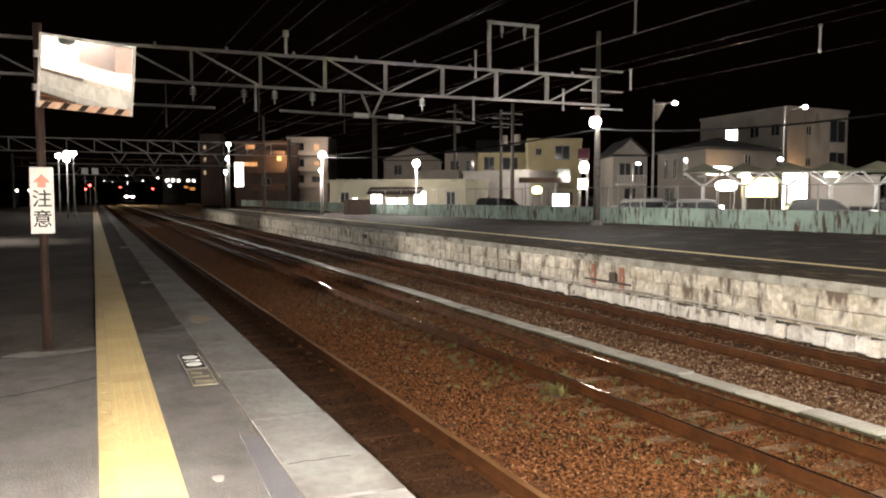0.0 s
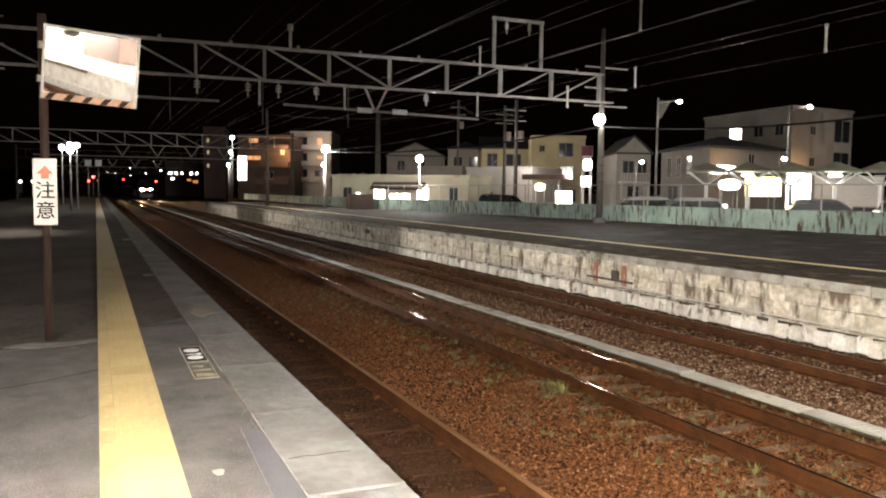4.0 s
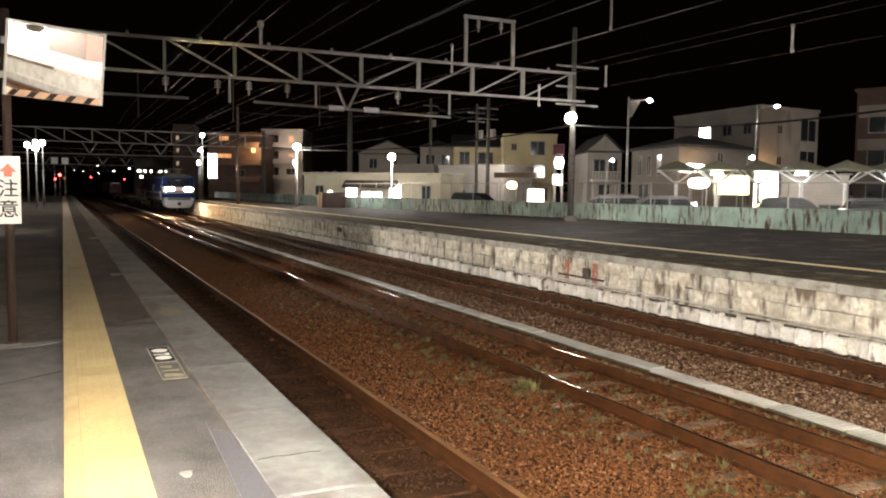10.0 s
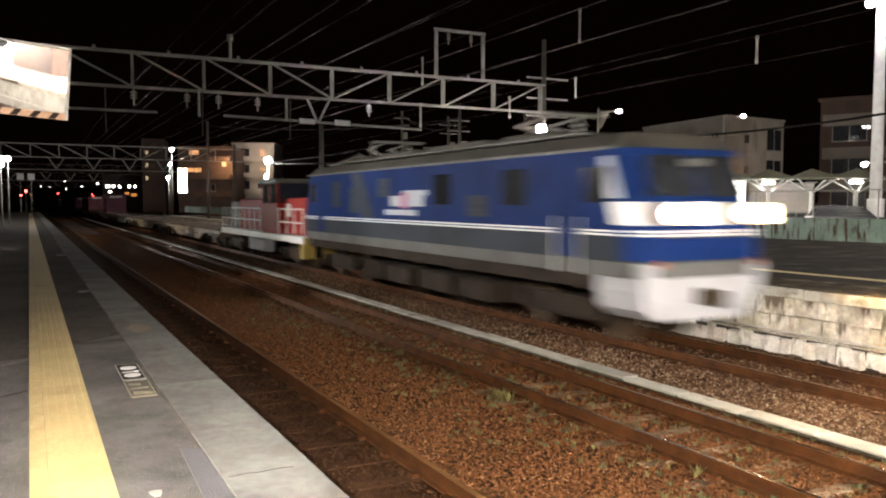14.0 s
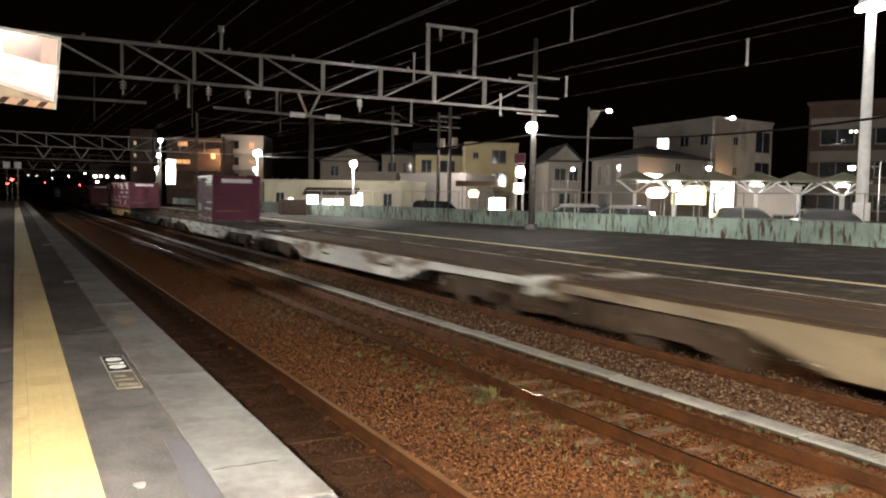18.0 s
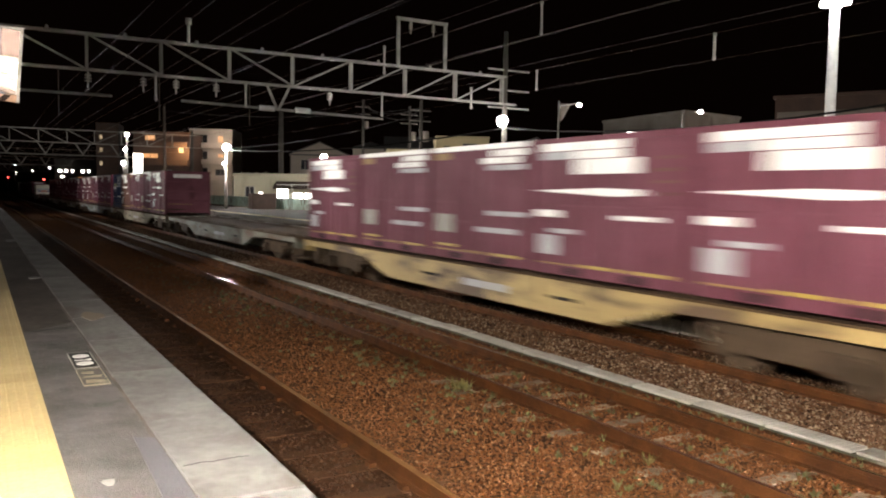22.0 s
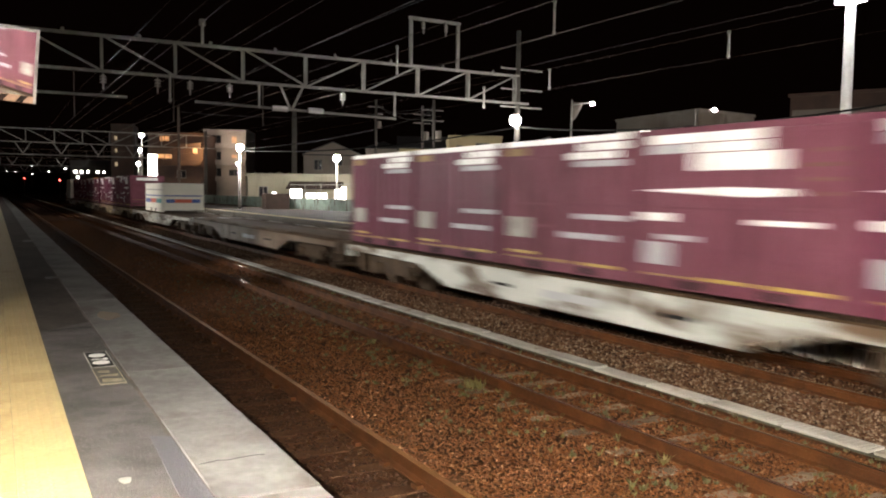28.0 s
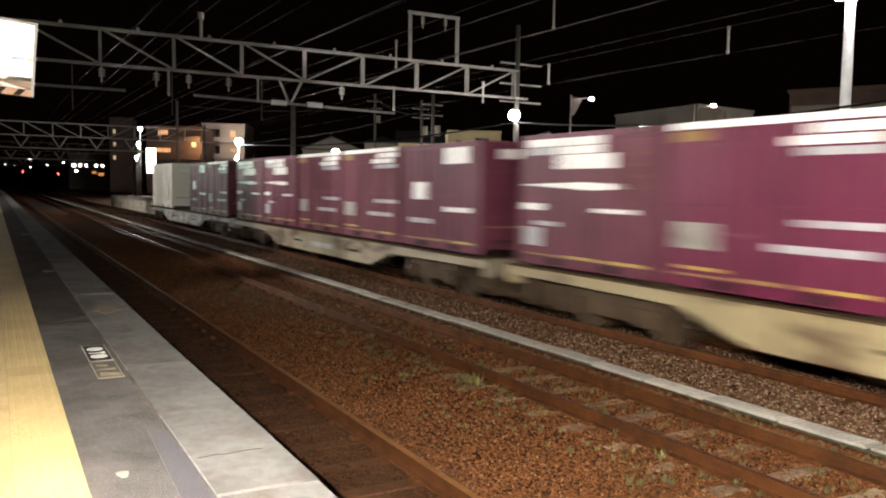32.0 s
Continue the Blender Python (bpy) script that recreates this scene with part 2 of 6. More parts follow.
glow_globe = mat("lit_globe", (0.9, 0.9, 0.88), rough=0.4, fine=0, bump=0, emit=(1.0, 0.97, 0.9), power=14)
glow_tube = mat("lit_tube", (0.9, 0.9, 0.88), rough=0.4, fine=0, bump=0, emit=(1.0, 0.98, 0.93), power=10)
glow_head = mat("lit_headlight", (0.9, 0.9, 0.85), rough=0.3, fine=0, bump=0, emit=(1.0, 0.64, 0.31), power=700)
glow_shop = mat("lit_shop_window", (0.8, 0.8, 0.75), rough=0.4, fine=0, bump=0, emit=(1.0, 0.96, 0.86), power=1.2)
glow_yellow = mat("lit_yellow_sign", (0.8, 0.7, 0.2), rough=0.4, fine=0, bump=0, emit=(1.0, 0.86, 0.3), power=0.8)
glow_warm = mat("lit_warm_window", (0.8, 0.6, 0.4), rough=0.4, fine=0, bump=0, emit=(1.0, 0.38, 0.1), power=0.075)
glow_stair = mat("lit_stair_window", (0.8, 0.7, 0.5), rough=0.4, fine=0, bump=0, emit=(1.0, 0.72, 0.42), power=0.06)
glow_red = mat("lit_red_signal", (0.5, 0.05, 0.05), rough=0.4, fine=0, bump=0, emit=(1.0, 0.05, 0.04), power=3)
window_dark = mat("dark_window_glass", (0.02, 0.022, 0.026), (0.03, 0.032, 0.036), 0.08, s2=2, fine=0, bump=0, spec=0.8)
mirror_mat = mat("mirror_silver", (0.92, 0.92, 0.92), (0.9, 0.9, 0.9), 0.02, 1.0, s2=3, fine=0, bump=0)
cream_wall = mat("cream_render", (0.5, 0.42, 0.25), (0.42, 0.35, 0.2), 0.85, s1=0.5, s2=10, fine=0.1, bump=0.1)
grey_wall = mat("grey_render", (0.23, 0.2, 0.17), (0.19, 0.165, 0.14), 0.85, s1=0.5, s2=10, fine=0.1, bump=0.1)
white_wall = mat("white_render", (0.52, 0.48, 0.44), (0.43, 0.4, 0.36), 0.85, s1=0.4, s2=8, fine=0.1, bump=0.1)
brick_wall = mat("brown_tile_wall", (0.085, 0.047, 0.033), (0.06, 0.034, 0.024), 0.8, s1=0.6, s2=12, fine=0.2, bump=0.2)
office_wall = mat("office_render", (0.34, 0.305, 0.27), (0.27, 0.24, 0.21), 0.85, s1=0.4, s2=8, fine=0.12, bump=0.1, stain=(0.2, 0.175, 0.15), stain_vec=(0.5, 0.5, 0.15), stain_at=0.58)
shop_cream = mat("shop_cream_render", (0.36, 0.33, 0.245), (0.29, 0.265, 0.195), 0.85, s1=0.4, s2=8, fine=0.12, bump=0.1, stain=(0.22, 0.195, 0.145), stain_vec=(0.6, 0.6, 0.2), stain_at=0.58)
roof_grime = mat("roof_grime", (0.05, 0.046, 0.035), (0.03, 0.027, 0.02), 0.8, s1=0.8, s2=20, fine=0.3, bump=0.2)
roof_dark = mat("dark_roof", (0.035, 0.032, 0.032), (0.025, 0.022, 0.022), 0.7, s2=12)
loco_blue = mat("loco_blue", (0.008, 0.027, 0.125), (0.006, 0.02, 0.09), 0.6, s1=1.0, s2=30, fine=0.2, bump=0.04, spec=0.05)
loco_grey = mat("loco_grey", (0.13, 0.13, 0.125), (0.09, 0.088, 0.082), 0.5, s2=30, fine=0.15, bump=0.05, spec=0.12)
loco_white = mat("loco_white", (0.42, 0.42, 0.44), (0.34, 0.34, 0.36), 0.45, s2=30, fine=0.1, bump=0.04, spec=0.12)
loco_red = mat("loco_red", (0.33, 0.024, 0.016), (0.26, 0.018, 0.013), 0.55, s2=30, fine=0.15, bump=0.04, spec=0.05)
loco_slate = mat("loco_slate", (0.04, 0.048, 0.062), (0.027, 0.033, 0.042), 0.6, s1=0.8, s2=30, fine=0.2, bump=0.05, spec=0.08)
loco_pale = mat("loco_pale", (0.5, 0.52, 0.56), (0.42, 0.44, 0.48), 0.5, s2=30, fine=0.1, bump=0.04, spec=0.12)
loco_pink = mat("loco_pink", (0.5, 0.2, 0.3), (0.42, 0.17, 0.26), 0.5, s2=30, fine=0.1, bump=0.04, spec=0.12)
edge_ochre = mat("edge_ochre", (0.3, 0.18, 0.06), (0.22, 0.13, 0.05), 0.7, s1=3, s2=30)
zebra_yellow = mat("zebra_yellow", (0.42, 0.3, 0.06), (0.34, 0.24, 0.05), 0.55, s2=30, fine=0.12)
deck_rust = mat("rusty_deck", (0.1, 0.058, 0.03), (0.055, 0.033, 0.018), 0.9, s1=2.5, s2=25, fine=0.4, bump=0.4, spec=0.15)
under_black = mat("dark_underframe", (0.038, 0.028, 0.02), (0.022, 0.016, 0.012), 0.85, s1=2, s2=30, fine=0.3, spec=0.15)
under_grey = mat("underframe_grime", (0.085, 0.056, 0.034), (0.043, 0.028, 0.017), 0.85, s1=2, s2=30, fine=0.35, spec=0.2)
maroon = mat("container_maroon", (0.125, 0.031, 0.055), (0.09, 0.021, 0.038), 0.5, s1=0.8, s2=25, fine=0.2, bump=0.08, stain=(0.07, 0.02, 0.028), stain_vec=(1.5, 1.5, 0.5), stain_at=0.58, spec=0.18)
maroon_deep = mat("container_deep_maroon", (0.125, 0.018, 0.048), (0.09, 0.012, 0.034), 0.45, s1=0.8, s2=25, fine=0.15, bump=0.08, spec=0.2)
maroon_faded = mat("container_faded", (0.165, 0.058, 0.08), (0.115, 0.036, 0.052), 0.6, s1=0.9, s2=25, fine=0.25, bump=0.08, stain=(0.085, 0.028, 0.036), stain_vec=(1.5, 1.5, 0.5), stain_at=0.55, spec=0.12)
container_tan = mat("container_tan", (0.16, 0.083, 0.066), (0.115, 0.057, 0.044), 0.6, s1=0.8, s2=25, fine=0.25, bump=0.08, stain=(0.085, 0.04, 0.031), stain_vec=(1.5, 1.5, 0.5), stain_at=0.55, spec=0.12)
container_blue = mat("container_blue", (0.013, 0.032, 0.1), (0.009, 0.022, 0.07), 0.55, s1=0.8, s2=25, fine=0.25, bump=0.08, spec=0.1)
container_white = mat("container_white", (0.8, 0.79, 0.7), (0.72, 0.71, 0.62), 0.5, s1=0.8, s2=25, fine=0.1, bump=0.05, spec=0.12)
stripe_blue = mat("stripe_blue", (0.04, 0.1, 0.38), rough=0.5, s2=30, fine=0.1)
board_green = mat("pale_green_board", (0.4, 0.48, 0.22), (0.34, 0.42, 0.18), 0.6, s2=30, fine=0.1)
panel_grey = mat("grey_blue_panel", (0.16, 0.19, 0.24), (0.12, 0.15, 0.2), 0.6, s2=30, fine=0.15)
stripe_teal = mat("stripe_teal", (0.05, 0.33, 0.33), rough=0.5, s2=30, fine=0.1)
leaf_green = mat("weed_leaf", (0.072, 0.068, 0.015), (0.042, 0.04, 0.01), 0.7, s2=20, fine=0.2, bump=0)
leaf_dry = mat("dry_weed", (0.12, 0.105, 0.028), (0.075, 0.066, 0.018), 0.8, s2=20, fine=0.2, bump=0)
car_silver = mat("car_silver", (0.13, 0.13, 0.13), (0.11, 0.11, 0.11), 0.3, 0.5, s2=20, fine=0.05, bump=0)
car_dark = mat("car_dark", (0.03, 0.03, 0.035), (0.025, 0.025, 0.03), 0.25, 0.2, s2=20, fine=0.05, bump=0)
car_white = mat("car_white", (0.24, 0.24, 0.235), (0.2, 0.2, 0.195), 0.3, s2=20, fine=0.05, bump=0)
tyre_black = mat("tyre_rubber", (0.02, 0.02, 0.02), (0.03, 0.03, 0.03), 0.9, s2=30)


# ---- mesh helpers ----
def box(bm, x0, x1, y0, y1, z0, z1, bevel=0.0):
    """A box between two corners, with softened edges where asked."""
    r = bmesh.ops.create_cube(bm, size=1)
    vs = r["verts"]
    for v in vs:
        v.co = Vector(((x0 + x1) / 2 + v.co.x * (x1 - x0), (y0 + y1) / 2 + v.co.y * (y1 - y0), (z0 + z1) / 2 + v.co.z * (z1 - z0)))
    if bevel:
        es = list({e for v in vs for e in v.link_edges})
        bmesh.ops.bevel(bm, geom=es, offset=bevel, segments=1, affect="EDGES")
    return bm


def rod(bm, a, b, r0, r1=None, seg=8, caps=True):
    """A tapered round bar from a to b."""
    a, b = Vector(a), Vector(b)
    d = b - a
    m = Matrix.Translation((a + b) / 2) @ d.to_track_quat("Z", "Y").to_matrix().to_4x4()
    bmesh.ops.create_cone(bm, cap_ends=caps, segments=seg, radius1=r0, radius2=r0 if r1 is None else r1, depth=d.length, matrix=m)
    return bm


def beam(bm, a, b, w, hgt):
    """A square bar from a to b, w wide and hgt high."""
    a, b = Vector(a), Vector(b)
    d = b - a
    m = Matrix.Translation((a + b) / 2) @ d.to_track_quat("Z", "Y").to_matrix().to_4x4() @ Matrix.Diagonal((w, hgt, d.length, 1))
    bmesh.ops.create_cube(bm, size=1, matrix=m)
    return bm


def prism(bm, pts, axis, a, b):
    """A profile of (u, v) points pushed along an axis from a to b. x: (y, z); y: (x, z); z: (x, y)."""
    def at(u, v, w):
        return {"x": (w, u, v), "y": (u, w, v), "z": (u, v, w)}[axis]
    v0 = [bm.verts.new(at(u, v, a)) for u, v in pts]
    v1 = [bm.verts.new(at(u, v, b)) for u, v in pts]
    k = len(pts)
    for i in range(k):
        bm.faces.new((v0[i], v0[(i + 1) % k], v1[(i + 1) % k], v1[i]))
    bm.faces.new(v0[::-1])
    bm.faces.new(v1)
    return bm


def mesh_of(bm, material, name="mesh", smooth=False):
    bmesh.ops.recalc_face_normals(bm, faces=bm.faces)
    me = bpy.data.meshes.new(name)
    bm.to_mesh(me)
    bm.free()
    me.materials.append(material)
    if smooth:
        for p in me.polygons:
            p.use_smooth = True
    return me


def part(name, bm, material, parent=None, label="", smooth=False, kind=""):
    ob = new(name, bm if isinstance(bm, bpy.types.Mesh) else mesh_of(bm, material, name, smooth))
    ob.parent = parent
    return tagged(ob, label, kind=kind)


def B():
    return bmesh.new()


def thing(name, label, category, at=(0, 0, 0), turn=0.0, group="", kind=""):
    ob = new(name)
    ob.matrix_world = pose(*at, 0, 0, turn)
    ob.empty_display_size = 0.2
    return tagged(ob, label, category, group, kind)


def piece(name, me, parent, x, y, z, rz=0.0, s=(1, 1, 1)):
    """One of many pieces that share a mesh."""
    ob = new(name, me)
    ob.parent = parent
    ob.location, ob.rotation_euler, ob.scale = (x, y, z), (0, 0, rz), s
    return ob


rnd = random.Random(7)

# ---- ground, platforms, tracks ----
RAIL_Z = -1.0
TRACKS = (2.72, 6.35, 9.99)
bm = B()
prof = [(-3000, -1.17), (12.2, -1.17), (24.5, -1.17), (24.6, -0.25), (3000, -0.25)]
rows = [[bm.verts.new((x, y, z)) for x, z in prof] for y in (-1500, -60, 0, 60, 150, 400, 3000)]
for a, b in zip(rows, rows[1:]):
    for i in range(len(prof) - 1):
        bm.faces.new((a[i], a[i + 1], b[i + 1], b[i]))
part("ground", bm, ballast, kind="structure")
tagged(bpy.data.objects["ground"], "brown rust-stained track bed and ground", "ground")

# near platform: asphalt, coping slabs, face
near = thing("near_platform", "asphalt station platform with a concrete coping edge", "platform", kind="structure")
part("asphalt_surface", prism(B(), [(-9, -60), (0.86, -60), (0.86, 9.4), (0.36, 8.9), (-0.03, 8.15), (-0.9, 8.0), (-9, 7.6)], "z", -0.35, 0.0), asphalt, near)
part("older_asphalt", prism(B(), [(-9, 130), (0.86, 130), (0.86, 9.405), (0.36, 8.905), (-0.03, 8.155), (-0.9, 8.005), (-9, 7.605)], "z", -0.35, -0.001), dark_asphalt, near, "darker brownish asphalt farther along the platform")
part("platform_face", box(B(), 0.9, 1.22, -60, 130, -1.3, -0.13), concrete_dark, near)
me_cope = mesh_of(box(B(), 0.868, 1.37, 0.002, 1.498, -0.13, 0.004, 0.008), concrete, "coping_slab")
for i in range(-20, 86):
    piece("coping_slab", me_cope, near, 0, i * 1.5 + 0.65, rnd.uniform(-0.004, 0.003))
bm = prism(B(), [(0.67, 2.0), (0.862, 2.0), (0.862, 4.78), (0.755, 4.84)], "z", 0.0, 0.005)
part("asphalt_patch", bm, patch_asphalt, near, "smooth grey repair patch")

strip = thing("tactile_strip", "yellow tactile warning strip with a narrow inner line", "tactile paving", kind="structure")
bm = B()
box(bm, 0.06, 0.36, 0, 0.2995, 0, 0.008, 0.001)
for i in range(5):
    for j in range(5):
        rod(bm, (0.09 + i * 0.06, 0.03 + j * 0.06, 0.008), (0.09 + i * 0.06, 0.03 + j * 0.06, 0.0098), 0.012, 0.008, 6)
me_tile = mesh_of(bm, tactile_yellow, "tactile_tile")
bm = box(B(), -0.03, 0.058, 0, 0.299, 0, 0.008, 0.001)
box(bm, 0.0, 0.022, 0.005, 0.293, 0.008, 0.0105)
me_line = mesh_of(bm, tactile_yellow, "inner_line_tile")
for i in range(-12, 138):
    piece("tactile_tile", me_tile, strip, 0, i * 0.3, 0.001)
    piece("inner_line_tile", me_line, strip, 0, i * 0.3, 0.001)
part("rear_tactile_run", box(B(), -0.03, 0.36, -60, -3.6, 0, 0.009), tactile_yellow, strip)
part("far_tactile_run", box(B(), -0.03, 0.36, 41.4, 122, 0, 0.009), tactile_yellow, strip)

# far platform
far = thing("far_platform", "wide asphalt platform behind a whitewashed stone wall", "platform", kind="structure")
bm = prism(B(), [(11.52, -60), (28.4, -60), (26.9, 20), (24.9, 36.4), (20.0, 62.5), (16.8, 95.5), (11.52, 95.5)], "z", -0.35, 0.0)
part("asphalt_surface", bm, old_asphalt, far)
part("core", box(B(), 11.475, 12.3, -60, 95.6, -0.83, -0.17), pale_joint, far)
part("footing", box(B(), 11.5, 12.3, -60, 95.6, -1.5, -0.832), grout, far)
part("end_wall", box(B(), 12.3, 16.8, 95.35, 95.7, -1.5, -0.36), wall_stone, far, "stained stone end of the platform")
part("mossy_margin", box(B(), 11.352, 12.9, -60, 95.45, 0.0, 0.021), moss_edge, far, "dark mossy margin along the edge")
me_lip = mesh_of(box(B(), 11.34, 11.516, 0.006, 1.794, -0.16, 0.012, 0.012), lip_concrete, "edge_slab")
for i in range(-12, 53):
    piece("edge_slab", me_lip, far, 0, i * 1.8, rnd.uniform(-0.006, 0.006))
part("yellow_line", box(B(), 13.92, 14.18, -60, 95, 0, 0.006), faded_yellow, far)

# tracks
def rail_profile():
    return [(-0.062, -0.153), (0.062, -0.153), (0.062, -0.142), (0.012, -0.122), (0.009, -0.045), (0.032, -0.036), (0.032, -0.003), (-0.032, -0.003), (-0.032, -0.036), (-0.009, -0.045), (-0.012, -0.122), (-0.062, -0.142)]


me_rail = mesh_of(prism(B(), rail_profile(), "y", -60, 420), rail_rust_shaded, "rail")
me_head = mesh_of(box(B(), -0.013, 0.013, -60, 420, -0.003, 0.0), rail_steel, "rail_head")
me_dull = mesh_of(box(B(), -0.031, 0.031, -60, 420, -0.003, 0.0), rail_dull, "rail_head")
bm = box(B(), -0.1, 0.1, -1.0, 1.0, -0.3, -0.165, 0.015)
for v in bm.verts:
    v.co = Vector((v.co.y, v.co.x, v.co.z))
me_sleeper = mesh_of(bm.copy(), sleeper_wood, "sleeper")
me_brown_sleeper = mesh_of(bm, sleeper_brown, "sleeper")
for tx, lab in zip(TRACKS, ("near", "middle", "far")):
    tk = thing("railway_track", "rusty narrow-gauge railway track on brown ballast", "railway track", (tx, 0, RAIL_Z), group="railway tracks", kind="structure")
    for sx in (-0.566, 0.566):
        r = part("rail", me_rail, None, tk)
        r.location = (sx, 0, 0)
        part("running_surface", me_dull if lab == "near" else me_head, None, r, "worn shiny rail head")
    for i in range(-3, 75):
        y = i * 0.68 + rnd.uniform(-0.03, 0.03)
        piece("sleeper", me_sleeper if lab == "middle" and i < 15 else me_brown_sleeper, tk, rnd.uniform(-0.02, 0.02), y, rnd.uniform(-0.004, 0.01), rnd.uniform(-0.012, 0.012))
    bm = B()
    for i in range(75, 260):
        box(bm, -1.0, 1.0, i * 0.68 - 0.1, i * 0.68 + 0.1, -0.3, -0.16)
    part("far_sleepers", bm, sleeper_brown, tk, kind="stuff")
    bm = B()
    for i in range(-3, 60):
        for sx in (-0.66, -0.47, 0.47, 0.66):
            box(bm, sx - 0.035, sx + 0.035, i * 0.68 - 0.05, i * 0.68 + 0.05, -0.17, -0.12)
    part("rail_fastenings", bm, rail_rust_shaded, tk, kind="stuff")

# cable trough between the middle and far tracks
trough = thing("cable_trough", "weathered concrete cable trough with flat lids", "cable trough", (7.5, 0, -1.0), kind="structure")
part("channel", box(B(), -0.165, 0.09, -60, 300, -0.2, -0.03), moss_concrete, trough)
bm = box(B(), -0.18, 0.1, 0.018, 1.012, -0.03, 0.0, 0.01)
for k in range(12):
    box(bm, -0.15, 0.07, 0.06 + k * 0.08, 0.1 + k * 0.08, 0.0, 0.004)
me_lid = mesh_of(bm, lid_concrete, "lid")
bm = box(B(), -0.18, 0.1, 0.018, 1.012, -0.03, 0.002, 0.01)
box(bm, -0.17, 0.09, 0.012, 0.03, 0.0, 0.008)
me_plain_lid = mesh_of(bm, lid_concrete, "lid")
for i in range(-3, 80):
    piece("lid", me_plain_lid if i > 10 or i % 5 == 3 else me_lid, trough, rnd.uniform(-0.016, 0.012), i * 1.03 + 0.47, rnd.uniform(-0.008, 0.012), rnd.uniform(-0.016, 0.016))
part("far_lids", box(B(), -0.18, 0.1, 83, 300, -0.03, 0.0), lid_concrete, trough)

part("ballast_shoulder", prism(B(), [(-0.62, -0.17), (-0.19, -0.055), (-0.15, -0.055), (-0.15, -0.2), (-0.62, -0.2)], "y", -20, 160), ballast, trough, "banked ballast against the trough")

# stones of the far platform's wall
def stone_mesh(w, hgt, d, material, seed, rough=0.012, bev=0.018):
    g = random.Random(seed)
    bm = box(B(), -d, 0.0, -w / 2, w / 2, -hgt / 2, hgt / 2, bev)
    for v in bm.verts:
        v.co += Vector((g.uniform(-rough, rough), g.uniform(-rough, rough), g.uniform(-rough, rough)))
    return mesh_of(bm, material, "stone")


foot_meshes = [stone_mesh(0.24, 0.29, 0.1, foot_stone, k, 0.016, 0.025) for k in range(10)]
block_meshes = [stone_mesh(0.3, 0.3, 0.05, wall_stone, 20 + k, 0.008, 0.012) for k in range(12)]
y = 2.0
while y < 48:
    w = rnd.choice((0.15, 0.18, 0.22, 0.26, 0.32)) * rnd.uniform(0.9, 1.1)
    piece("stone", rnd.choice(foot_meshes), far, 11.5 + rnd.uniform(-0.04, 0.02), y + w / 2, -0.985 + rnd.uniform(-0.025, 0.012), 0, (1, w / 0.24, rnd.uniform(0.85, 1.06)))
    y += w + 0.012
# squared stones in two wandering courses
for c in range(2):
    y = 2.0 + c * 0.13
    while y < 48:
        w = rnd.uniform(0.2, 0.48)
        z = -0.322 - c * 0.315 + rnd.uniform(-0.012, 0.012)
        piece("stone", rnd.choice(block_meshes), far, 11.497 + rnd.uniform(-0.009, 0.005), y + w / 2, z, 0, (1, w / 0.302, rnd.uniform(0.98, 1.06)))
        y += w + 0.003
part("rear_face", box(B(), 11.44, 11.474, -60, 1.9, -0.8, -0.17), lid_concrete, far, "grey concrete wall face")
part("rear_footing_face", box(B(), 11.42, 11.5, -60, 1.9, -1.17, -0.83), lid_concrete, far)
part("ledge", box(B(), 11.425, 11.6, -60, 95.6, -0.826, -0.8), wall_stone, far)
bm = B()
y = 48.0
while y < 95:
    for c in range(2):
        box(bm, 11.45, 11.55, y + 0.005, y + 0.455, -0.475 - c * 0.315, -0.165 - c * 0.315)
    box(bm, 11.42, 11.55, y + 0.005, y + 0.455, -1.15, -0.85)
    y += 0.46
part("far_stones", bm, wall_stone, far, kind="stuff")

# ---- loose ballast and weeds ----
def island_mat(name, colours, rough=0.9):
    """A material whose colour changes from loose piece to loose piece."""
    m = bpy.data.materials.new(name)
    m.use_nodes = True
    nt = m.node_tree
    b = nt.nodes["Principled BSDF"]
    b.inputs["Roughness"].default_value, b.inputs["Specular IOR Level"].default_value = rough, 0.15
    geo, ramp = nt.nodes.new("ShaderNodeNewGeometry"), nt.nodes.new("ShaderNodeValToRGB")
    el = ramp.color_ramp.elements
    while len(el) < len(colours):
        el.new(0.5)
    for k, c in enumerate(colours):
        el[k].position, el[k].color = k / (len(colours) - 1), (*c, 1)
    nz, mul = nt.nodes.new("ShaderNodeTexNoise"), nt.nodes.new("ShaderNodeMix")
    nz.inputs["Scale"].default_value = 60
    mul.data_type, mul.blend_type = "RGBA", "OVERLAY"
    mul.inputs[0].default_value = 0.5
    nt.links.new(geo.outputs["Random Per Island"], ramp.inputs[0])
    nt.links.new(ramp.outputs[0], mul.inputs[6])
    nt.links.new(nz.outputs["Fac"], mul.inputs[7])
    nt.links.new(mul.outputs[2], b.inputs["Base Color"])
    return m


stone_brown = island_mat("ballast_brown", [(0.062, 0.022, 0.007), (0.077, 0.028, 0.0085), (0.094, 0.035, 0.0105), (0.11, 0.042, 0.013), (0.079, 0.029, 0.009), (0.17, 0.09, 0.045)])
stone_grey = island_mat("ballast_grey", [(0.04, 0.016, 0.007), (0.075, 0.034, 0.015), (0.11, 0.058, 0.03), (0.055, 0.025, 0.011), (0.23, 0.17, 0.12), (0.08, 0.038, 0.017)])


